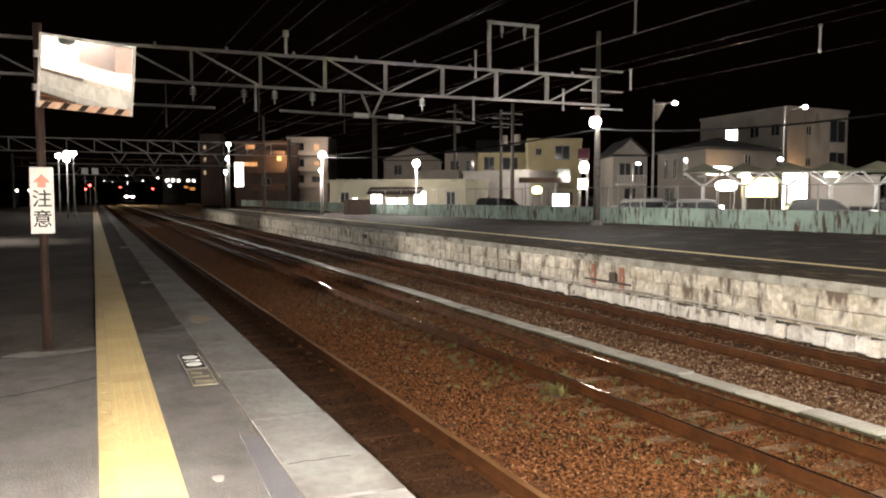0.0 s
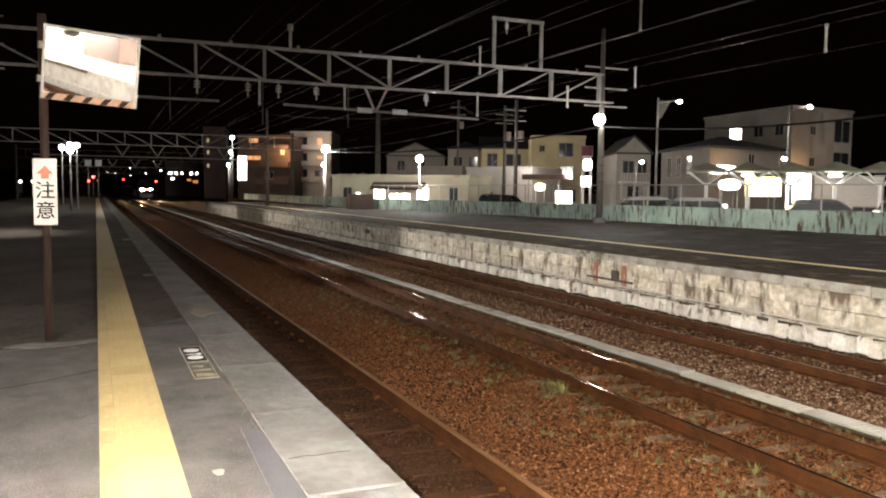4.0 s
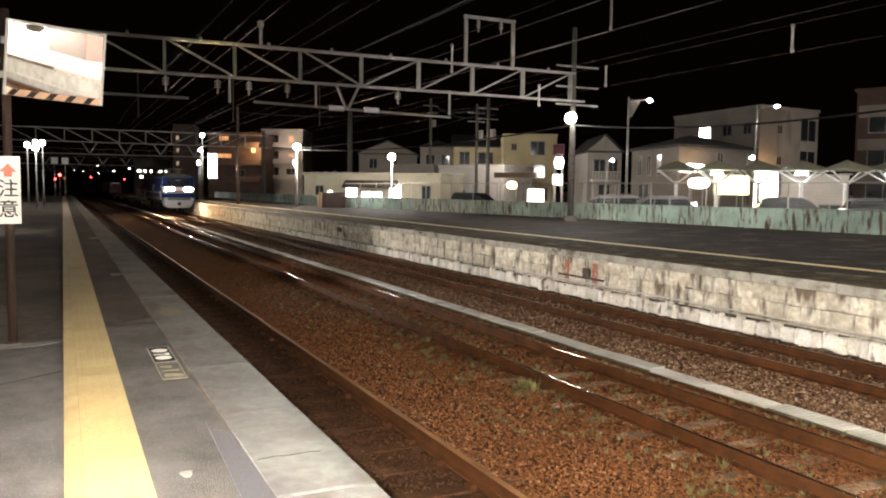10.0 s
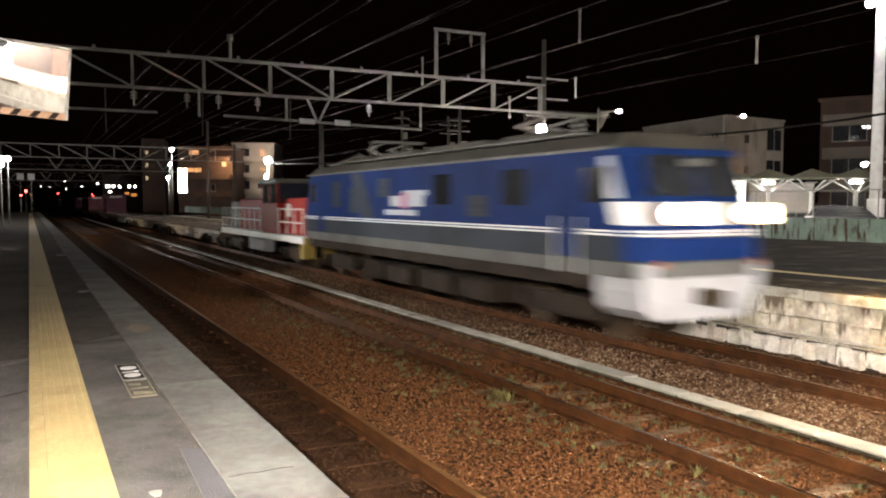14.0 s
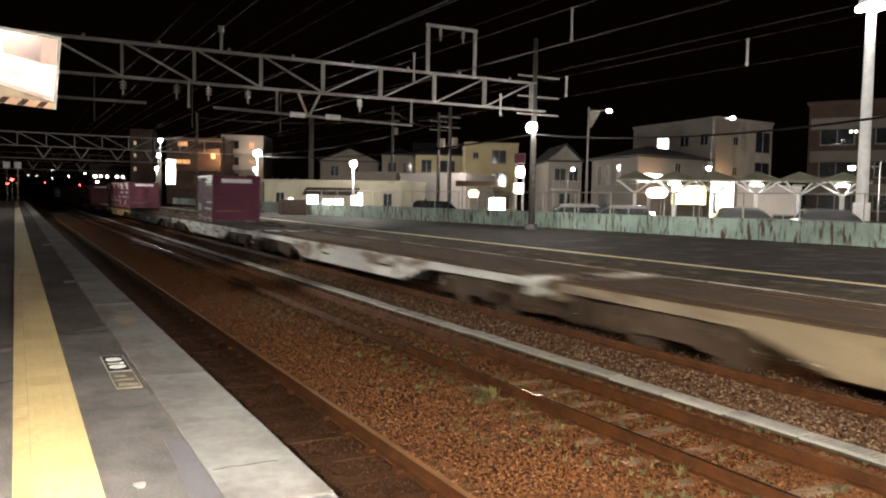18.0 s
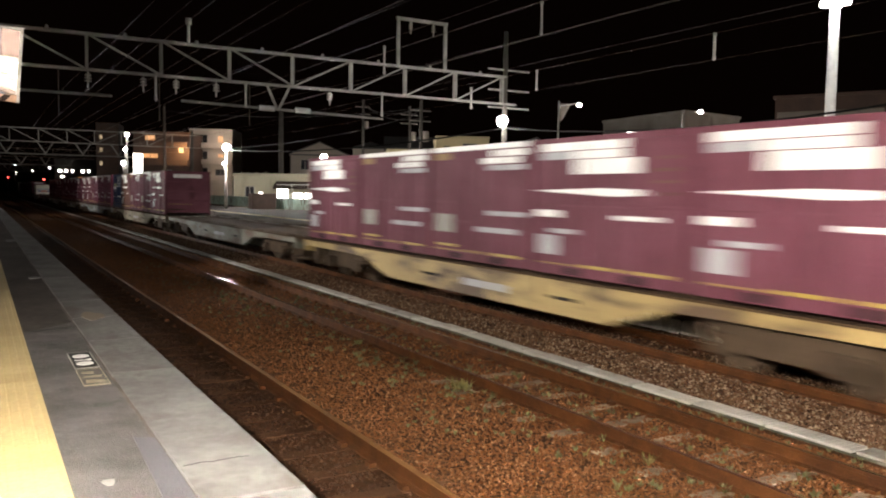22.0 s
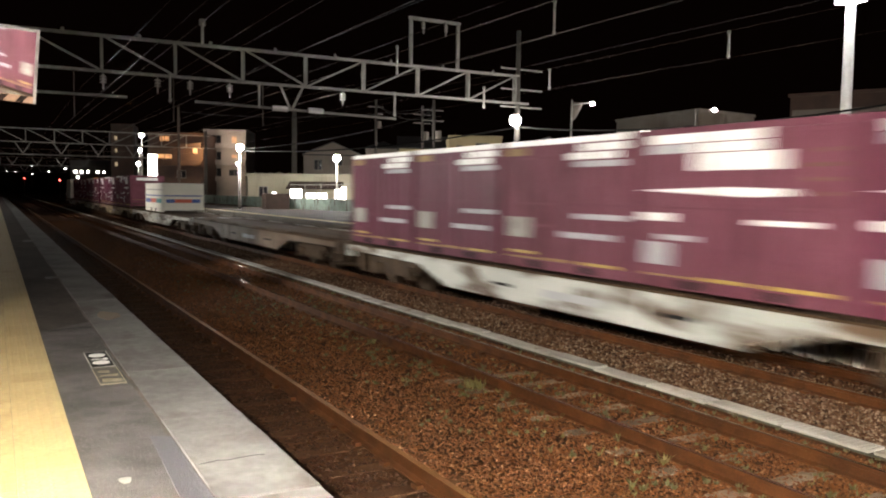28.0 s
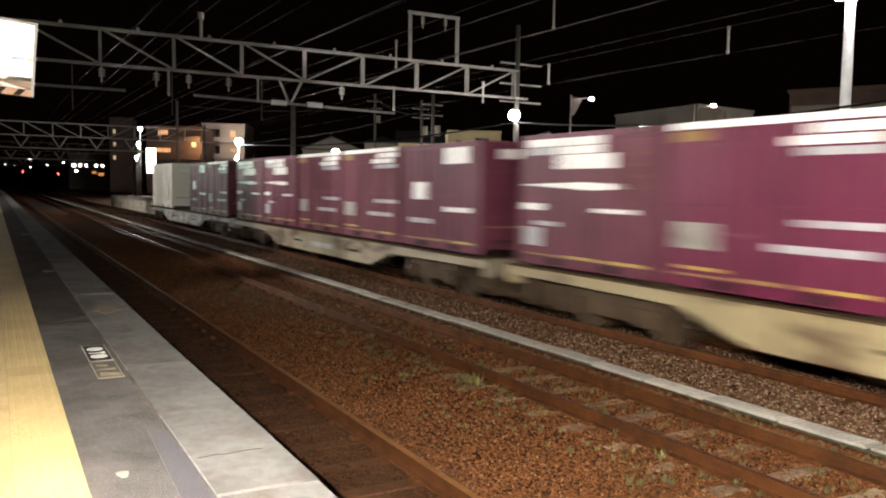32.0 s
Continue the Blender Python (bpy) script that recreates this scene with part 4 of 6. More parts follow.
# wires run along the tracks
def wire(name, x, z, r=0.012, y0=-40, y1=400, sag=0.0, label="dark overhead wire along the track"):
    cu = bpy.data.curves.new(name, "CURVE")
    cu.dimensions, cu.bevel_depth, cu.bevel_resolution = "3D", r, 1
    spans = list(range(int(y0), int(y1) + 1, 10))
    sp = cu.splines.new("POLY")
    sp.points.add(len(spans) - 1)
    for p, y in zip(sp.points, spans):
        u = ((y - YG) % 50) / 50
        p.co = (x, y, z - sag * 4 * u * (1 - u), 1)
    ob = new(name, cu)
    me = bpy.data.meshes.new_from_object(ob)
    bpy.data.objects.remove(ob)
    me.materials.append(wire_dark)
    return tagged(new(name, me), label, "overhead wire", "overhead wires")


for tx in TRACKS:
    line = thing("overhead_line", "thin dark contact line hung over the track", "overhead wire", group="overhead lines")
    for nm, z, sg in (("contact_wire", 4.15, 0.0), ("messenger_wire", 5.05, 0.4)):
        w = wire(nm, tx, z, 0.0035, sag=sg)
        w.parent = line
        w.data.materials[0] = line_dark
        for key in ("label", "category", "group"):
            del w[key]
    part("hanger", rod(B(), (tx, YG, 4.15), (tx, YG, 5.9), 0.02), dark_steel, line)
for x, z, r in ((7.5, 8.2, 0.011), (9.4, 8.2, 0.008), (10.2, 8.1, 0.008), (13.0, 8.15, 0.012), (19.36, 9.02, 0.014), (19.36, 7.7, 0.018), (24.3, 7.65, 0.005), (24.3, 6.65, 0.005)):
    wire("feeder_wire", x, z, r)

# ---- the freight train ----
SPEED, FRONT, AT = 17.5, 26.7, 13.0
TRAIN = []            # (thing, distance behind the locomotive's front)
TX = TRACKS[2]


def vehicle(name, label, category, s, group=""):
    ob = thing(name, label, category, (TX, FRONT + SPEED * AT + s, RAIL_Z), group=group)
    TRAIN.append((ob, s))
    return ob


def wheelset(parent, y, z=0.43, r=0.43):
    for sx in (-0.57, 0.57):
        bm = rod(B(), (sx - 0.06, y, z), (sx + 0.06, y, z), r, None, 20)
        rod(bm, (sx - 0.09 * (1 if sx > 0 else -1), y, z), (sx - 0.05 * (1 if sx > 0 else -1), y, z), r + 0.03, None, 20)
        part("wheel", bm, under_grey, parent)
    part("axle", rod(B(), (-0.7, y, z), (0.7, y, z), 0.07, None, 10), under_grey, parent)


def bogie(parent, y, base, r=0.43, m=None):
    m = m or under_grey
    bm = B()
    for sx in (-0.95, 0.95):
        prism(bm, [(y - base / 2 - 0.35, 0.5), (y - base / 2 + 0.25, 0.32), (y + base / 2 - 0.25, 0.32), (y + base / 2 + 0.35, 0.5), (y + base / 2 + 0.25, 0.72), (y - base / 2 - 0.25, 0.72)], "x", sx - 0.07, sx + 0.07)
    box(bm, -1.0, 1.0, y - 0.22, y + 0.22, 0.45, 0.7)
    b = part("bogie", bm, m, parent, "grimy bogie frame")
    for yy in (y - base / 2, y + base / 2):
        wheelset(b, yy, r, r)
        for sx in (-1.05, 1.05):
            part("axle_box", box(B(), sx - 0.09, sx + 0.09, yy - 0.16, yy + 0.16, r - 0.16, r + 0.16, 0.03), m, b)
    return b


# electric locomotive
loco = vehicle("electric_locomotive", "blue electric freight locomotive with white stripe and lit headlights", "locomotive", 0.0)
W = 1.43


def hull(zlo, zhi, grow=0.0):
    """The slice of the car body between two heights; the ends rake back above the waist."""
    def nose(z):
        return 0.1 + max(0.0, (z - 1.95)) * 0.36 if z > 1.3 else 0.1 + (1.3 - z) * 0.25
    bm = B()
    rings = []
    zs = [zlo + (zhi - zlo) * k / 4 for k in range(5)]
    for z in zs:
        nz = nose(z) - grow
        w = W + grow
        ring = [(-w, nz + 0.28), (-w + 0.42, nz), (w - 0.42, nz), (w, nz + 0.28), (w, 18.2 - nz - 0.28), (w - 0.42, 18.2 - nz), (-w + 0.42, 18.2 - nz), (-w, 18.2 - nz - 0.28)]
        rings.append([bm.verts.new((x, y, z)) for x, y in ring])
    for a, b in zip(rings, rings[1:]):
        for i in range(8):
            bm.faces.new((a[i], a[(i + 1) % 8], b[(i + 1) % 8], b[i]))
    bm.faces.new(rings[0][::-1])
    bm.faces.new(rings[-1])
    return bm


part("lower_band", hull(1.22, 1.47, 0.002), loco_grey, loco, "pale grey sole bar band")
part("lower_body", hull(1.47, 1.9), loco_slate, loco, "slate blue lower body side")
for z in (1.9, 1.96):
    part("waist_stripe", hull(z, z + 0.033, 0.006), white_paint, loco, "thin white waist stripe")
part("stripe_gap", hull(1.933, 1.96), loco_blue, loco)
part("upper_body", hull(1.993, 3.34), loco_blue, loco, "blue upper body")
bm = prism(B(), [(-1.4, 3.34), (1.4, 3.34), (1.1, 3.62), (-1.1, 3.62)], "y", 0.75, 17.45)
part("roof", bm, roof_grime, loco, "grimy grey arched roof")
for y0, y1 in ((3.4, 5.4), (6.2, 9.2), (10.0, 12.6), (13.4, 15.2)):
    part("roof_equipment", box(B(), -0.85, 0.85, y0, y1, 3.6, 3.86, 0.06), roof_grime, loco)


def nose_slice(zlo, zhi, grow, back):
    """The rounded front of the cab between two heights, as a shell in front of the body."""
    bm = B()
    rings = []
    for z in (zlo, (zlo + zhi) / 2, zhi):
        nz = 0.1 + max(0.0, z - 1.95) * 0.36 - grow
        w = W + grow
        rings.append([bm.verts.new((x, y, z)) for x, y in ((-w, nz + back), (-w, nz + 0.28), (-w + 0.42, nz), (w - 0.42, nz), (w, nz + 0.28), (w, nz + back))])
    for r0, r1 in zip(rings, rings[1:]):
        for i in range(6):
            bm.faces.new((r0[i], r0[(i + 1) % 6], r1[(i + 1) % 6], r1[i]))
    bm.faces.new(rings[0][::-1])
    bm.faces.new(rings[-1])
    return bm


part("front_band", nose_slice(2.08, 2.46, 0.016, 0.62), white_paint, loco, "white band around the headlights")
part("front_apron", nose_slice(1.5, 2.07, 0.012, 0.5), loco_blue, loco, "blue lower front")
for sx in (-1, 1):
    bm = prism(B(), [(0.62, 2.52), (0.92, 2.52), (1.12, 3.22), (0.9, 3.22)], "x", min(sx * 1.43, sx * 1.444), max(sx * 1.43, sx * 1.444))
    part("quarter_light", bm, loco_pale, loco, "pale corner window")
part("roof_brow", nose_slice(3.22, 3.36, 0.03, 0.7), loco_blue, loco, "blue brow over the windscreen")
bm = prism(B(), [(-1.12, 2.56), (1.12, 2.56), (1.0, 3.24), (-1.0, 3.24)], "y", 0.0, 0.03)
for v in bm.verts:
    v.co.y += 0.26 + (v.co.z - 2.56) * 0.36
part("windscreen", bm, window_dark, loco, "dark raked windscreen")
part("windscreen_post", beam(B(), (0, 0.25, 2.52), (0, 0.5, 3.24), 0.06, 0.06), loco_blue, loco)
part("destination_panel", box(B(), -0.25, 0.25, 0.4, 0.46, 3.06, 3.18), loco_grey, loco)
for sx in (-0.82, 0.82):
    hl = part("headlight_housing", box(B(), sx - 0.37, sx + 0.37, 0.0, 0.25, 2.08, 2.46, 0.04), loco_white, loco)
    for dx in (-0.18, 0.18):
        bm = B()
        bmesh.ops.create_uvsphere(bm, u_segments=18, v_segments=10, radius=0.166, matrix=Matrix.Translation((sx + dx, 0.0, 2.27)) @ Matrix.Diagonal((1, 0.1, 1, 1)))
        part("headlight", bm, glow_head, hl, "lit warm headlight", smooth=True)
        # made-up tube that keeps the headlight off the wall beside it
        hood = rod(B(), (sx + dx, -0.27, 2.27), (sx + dx, 0.02, 2.27), 0.176, None, 18, False)
        part("headlight_hood", hood, black_paint, hl, "black tube added to narrow the headlight beam")
for sx in (-1.05, 1.05):
    part("marker_lamp", rod(B(), (sx, 0.02, 1.45), (sx, 0.07, 1.45), 0.07, None, 12), rust_red, loco)
bm = prism(B(), [(-1.32, 1.44), (1.32, 1.44), (1.3, 1.0), (1.2, 0.68), (0.95, 0.5), (-0.95, 0.5), (-1.2, 0.68), (-1.3, 1.0)], "y", 0.12, 1.25)
for v in bm.verts:
    v.co.y += (1.44 - v.co.z) * 0.1
    v.co.x *= 1.075 if v.co.y > 0.7 else 1.0
part("snowplough", bm, loco_white, loco, "white skirt below the front")
part("coupler", box(B(), -0.14, 0.14, -0.25, 0.3, 0.75, 1.02, 0.03), under_grey, loco)
part("underframe", box(B(), -1.3, 1.3, 0.5, 17.7, 0.95, 1.22), under_black, loco)
for y0, y1 in ((5.2, 6.6), (7.0, 8.6), (9.4, 11.0), (11.4, 12.8)):
    part("equipment_box", box(B(), -1.28, 1.28, y0, y1, 0.3, 0.75, 0.03), under_black, loco)
for y in (2.9, 9.1, 15.3):
    bogie(loco, y, 2.5, 0.55, under_black)
for y in (4.2, 13.2):
    bm = B()
    for sx in (-0.5, 0.5):
        rod(bm, (sx, y, 3.86), (sx * 0.7, y + 1.3, 4.12), 0.03)
        rod(bm, (sx * 0.7, y + 1.3, 4.12), (sx * 0.8, y - 0.2, 4.25), 0.025)
    rod(bm, (-0.8, y - 0.2, 4.25), (0.8, y - 0.2, 4.25), 0.04)
    part("pantograph", bm, galv, loco, "grey folded pantograph")
    for sx in (-0.6, 0.6):
        part("roof_insulator", insulator(B(), sx, y + 0.4, 3.84, 2, 0.09, False), porcelain, loco)
for sx in (-1, 1):
    part("roof_walkway", box(B(), sx * 1.0 - 0.14, sx * 1.0 + 0.14, 2.0, 16.2, 3.66, 3.7), loco_grey, loco)
# side: cab window, doors, grilles, logos as plain shapes
for sx in (-1, 1):
    X = sx * (W + 0.004)
    for y0, y1, z0, z1, m, nm in ((0.95, 1.6, 2.45, 3.05, window_dark, "cab_window"), (1.85, 2.4, 1.5, 3.1, loco_blue, "cab_door"), (15.85, 16.4, 1.5, 3.1, loco_blue, "cab_door"),
                                  (16.65, 17.25, 2.45, 3.05, window_dark, "cab_window"), (3.5, 4.4, 2.4, 3.1, window_dark, "grille"), (5.0, 5.9, 2.15, 2.6, loco_slate, "grille"), (6.7, 7.6, 2.4, 3.1, window_dark, "grille"),
                                  (12.6, 13.4, 2.15, 2.9, loco_slate, "grille"), (10.3, 11.1, 2.6, 3.1, loco_slate, "grille"), (14.2, 15.0, 2.3, 3.1, loco_slate, "grille")):
        part(nm, box(B(), min(X, X + sx * 0.012), max(X, X + sx * 0.012), y0, y1, z0, z1), m, loco)
        if nm == "grille":
            for k in range(5):
                z = z0 + (z1 - z0) * (k + 0.5) / 5
                part("louvre", box(B(), min(X + sx * 0.012, X + sx * 0.03), max(X + sx * 0.012, X + sx * 0.03), y0 + 0.03, y1 - 0.03, z - 0.02, z + 0.02), m, loco)
    for y0, y1, z0, z1 in ((8.2, 10.2, 2.35, 2.62), (8.0, 9.4, 2.62, 2.75), (8.6, 10.6, 2.12, 2.26)):
        part("logo_bar", box(B(), min(X, X + sx * 0.01), max(X, X + sx * 0.01), y0, y1, z0, z1), loco_pale, loco)
    part("logo_bar", box(B(), min(X, X + sx * 0.012), max(X, X + sx * 0.012), 9.1, 9.5, 2.3, 2.7), loco_pink, loco)
    bm = B()
    for (ya, yb) in ((11.4, 12.4),):
        prism(bm, [(ya, 2.0), (ya + 0.9, 2.0), (yb + 0.9, 3.3), (yb, 3.3)], "x", min(X - sx * 0.01, X + sx * 0.006), max(X - sx * 0.01, X + sx * 0.006))
    part("grey_flash", bm, loco_slate, loco, "slanting grey flash")
    part("rain_gutter", box(B(), min(X, X + sx * 0.03), max(X, X + sx * 0.03), 0.8, 17.4, 3.33, 3.38), loco_grey, loco)
    for yy in (1.7, 2.45):
        part("grab_rail", rod(B(), (X + sx * 0.04, yy, 1.2), (X + sx * 0.04, yy, 2.2), 0.015), white_paint, loco)

for ob in loco.children_recursive:
    for v in ob.data.vertices:
        v.co.y = 18.1 - (18.1 - v.co.y) * 0.971

# diesel shunter hauled behind it
dl = vehicle("diesel_shunter", "red and white diesel shunting locomotive with white handrails", "locomotive", 18.2)
part("frame", box(B(), -1.35, 1.35, 0.3, 13.9, 0.95, 1.2, 0.02), white_paint, dl, "white footplate edge")
part("front_hood", box(B(), -0.98, 0.98, 0.9, 3.6, 1.2, 2.62, 0.08), loco_red, dl)
part("cab_lower", box(B(), -1.3, 1.3, 3.7, 6.1, 1.2, 2.42, 0.04), loco_red, dl)
part("cab_window_band", box(B(), -1.27, 1.27, 3.76, 6.04, 2.42, 3.2, 0.02), window_dark, dl)
for sx in (-1.26, 1.26):
    for yy in (3.78, 4.9, 6.02):
        part("cab_pillar", box(B(), sx - 0.03, sx + 0.03, yy - 0.06, yy + 0.06, 2.42, 3.22), loco_red, dl)
part("cab_roof", box(B(), -1.36, 1.36, 3.6, 6.2, 3.2, 3.38, 0.06), loco_grey, dl)
part("rear_hood", box(B(), -0.98, 0.98, 6.2, 11.6, 1.2, 2.62, 0.08), loco_red, dl)
part("rear_cowl", box(B(), -0.98, 0.98, 11.65, 13.3, 1.2, 2.5, 0.08), loco_grey, dl, "grey rear cowl")
for sx in (-1, 1):
    part("white_panel", box(B(), sx * 0.985 - 0.006, sx * 0.985 + 0.006, 3.0, 3.55, 1.9, 2.4), white_paint, dl)
    for y0, y1 in ((0.45, 3.5), (6.4, 13.7)):
        n = int((y1 - y0) / 0.9)
        for k in range(n + 1):
            yy = y0 + (y1 - y0) * k / n
            part("handrail_post", rod(B(), (sx * 1.3, yy, 1.2), (sx * 1.3, yy, 2.2), 0.022), white_paint, dl)
        for z in (1.7, 2.2):
            part("handrail", rod(B(), (sx * 1.3, y0, z), (sx * 1.3, y1, z), 0.025), white_paint, dl)
    part("fuel_tank", box(B(), sx * 1.1 - 0.2, sx * 1.1 + 0.2, 5.6, 8.4, 0.4, 0.95, 0.05), loco_white, dl)
for k in range(6):
    part("zebra_stripe", box(B(), -1.3 + k * 0.44, -1.08 + k * 0.44, 0.28, 0.31, 0.45, 1.18), zebra_yellow if k % 2 == 0 else black_paint, dl)
part("buffer_beam", box(B(), -1.33, 1.33, 0.31, 0.6, 0.42, 0.95), zebra_yellow, dl)
part("coupler", box(B(), -0.14, 0.14, -0.2, 14.35, 0.78, 0.94), under_grey, dl)
for y in (2.3, 11.8):
    bogie(dl, y, 2.2, 0.43)

# container wagons
WAGON = 20.4
paints = {}


def wagon_paint(c):
    if c not in paints:
        paints[c] = mat("wagon_paint", c, tuple(v * 0.75 for v in c), 0.6, s1=0.7, s2=20, fine=0.2, bump=0.1, stain=(0.085, 0.052, 0.028), stain_vec=(1.6, 0.7, 2.4), stain_at=0.485)
    return paints[c]


def wagon(s, colour, label):
    w = vehicle("container_wagon", label, "freight wagon", s, "container wagons")
    m = wagon_paint(colour)
    belly = [(0.45, 0.98), (19.95, 0.98), (19.95, 0.8), (15.6, 0.76), (14.2, 0.36), (6.2, 0.36), (4.8, 0.76), (0.45, 0.8)]
    for sx in (-1.2, 1.2):
        part("side_sill", prism(B(), belly, "x", sx - 0.05, sx + 0.05), m, w, "fish-bellied side sill")
        part("sill_flange", box(B(), sx - 0.09, sx + 0.09, 0.45, 19.95, 0.965, 1.0), deck_rust, w)
        for yy in (6.6, 8.0, 9.6, 11.2, 12.8, 13.8):
            part("sill_rib", box(B(), sx * 1.045 - 0.02, sx * 1.045 + 0.02, yy - 0.03, yy + 0.03, 0.4, 0.95), m, w)
        for k in range(5):
            for dy in (0.25, 3.45):
                part("container_lock", box(B(), sx - 0.06, sx + 0.06, 0.72 + k * 3.82 + dy - 0.07, 0.72 + k * 3.82 + dy + 0.07, 1.0, 1.06, 0.01), under_grey, w)
        for yy in (7.3, 12.0):
            part("sill_slot", box(B(), sx * 1.043 - 0.006, sx * 1.043 + 0.006, yy - 0.35, yy + 0.35, 0.62, 0.68), black_paint, w)
        part("label_plate", box(B(), sx * 1.043 - 0.004, sx * 1.043 + 0.004, 9.0, 10.6, 0.56, 0.7), loco_white, w)
    part("deck", box(B(), -1.14, 1.14, 0.5, 19.9, 0.88, 0.986), deck_rust, w, "rusty brown deck")
    part("centre_sill", box(B(), -0.3, 0.3, 0.2, 20.2, 0.5, 0.95), under_grey, w)
    for k in range(14):
        yy = 0.5 + k * 1.49
        part("cross_beam", box(B(), -1.16, 1.16, yy - 0.06, yy + 0.06, 0.78, 0.95), under_grey, w)
    for sx in (-0.8, 0.8):
        part("deck_rail", box(B(), sx - 0.1, sx + 0.1, 0.45, 19.95, 0.985, 1.005), deck_rust, w)
    part("tank", rod(B(), (-0.6, 8.2, 0.5), (-0.6, 10.4, 0.5), 0.2, None, 12), under_grey, w)
    for ye, d in ((0.45, -1), (19.95, 1)):
        for sx in (-1.1, 1.1):
            part("end_post", rod(B(), (sx, ye, 0.6), (sx, ye, 1.4), 0.018), under_grey, w)
        part("end_rail", rod(B(), (-1.1, ye, 1.35), (-0.35, ye, 1.35), 0.018), under_grey, w)
        part("coupler", box(B(), -0.13, 0.13, min(ye, ye + d * 0.42), max(ye, ye + d * 0.42), 0.74, 1.0, 0.02), under_grey, w)
        part("end_beam", box(B(), -1.25, 1.25, ye - 0.06, ye + 0.06, 0.62, 0.99), m, w)
        part("brake_gear", box(B(), -1.0, 1.0, ye - d * 0.3 - 0.2, ye - d * 0.3 + 0.2, 0.22, 0.8, 0.03), under_grey, w)
        part("brake_beam", box(B(), -0.95, 0.95, ye - d * 1.0 - 0.12, ye - d * 1.0 + 0.12, 0.2, 0.7, 0.03), under_grey, w)
        for hx in (-0.45, 0.45):
            part("air_hose", rod(B(), (hx, ye, 0.85), (hx * 0.8, ye + d * 0.42, 0.35), 0.035), black_paint, w)
        part("step", box(B(), -1.3, -1.0, ye - 0.15, ye + 0.15, 0.35, 0.4), under_grey, w)
    for y in (3.1, 17.3):
        bogie(w, y, 1.9, 0.43)
    return w


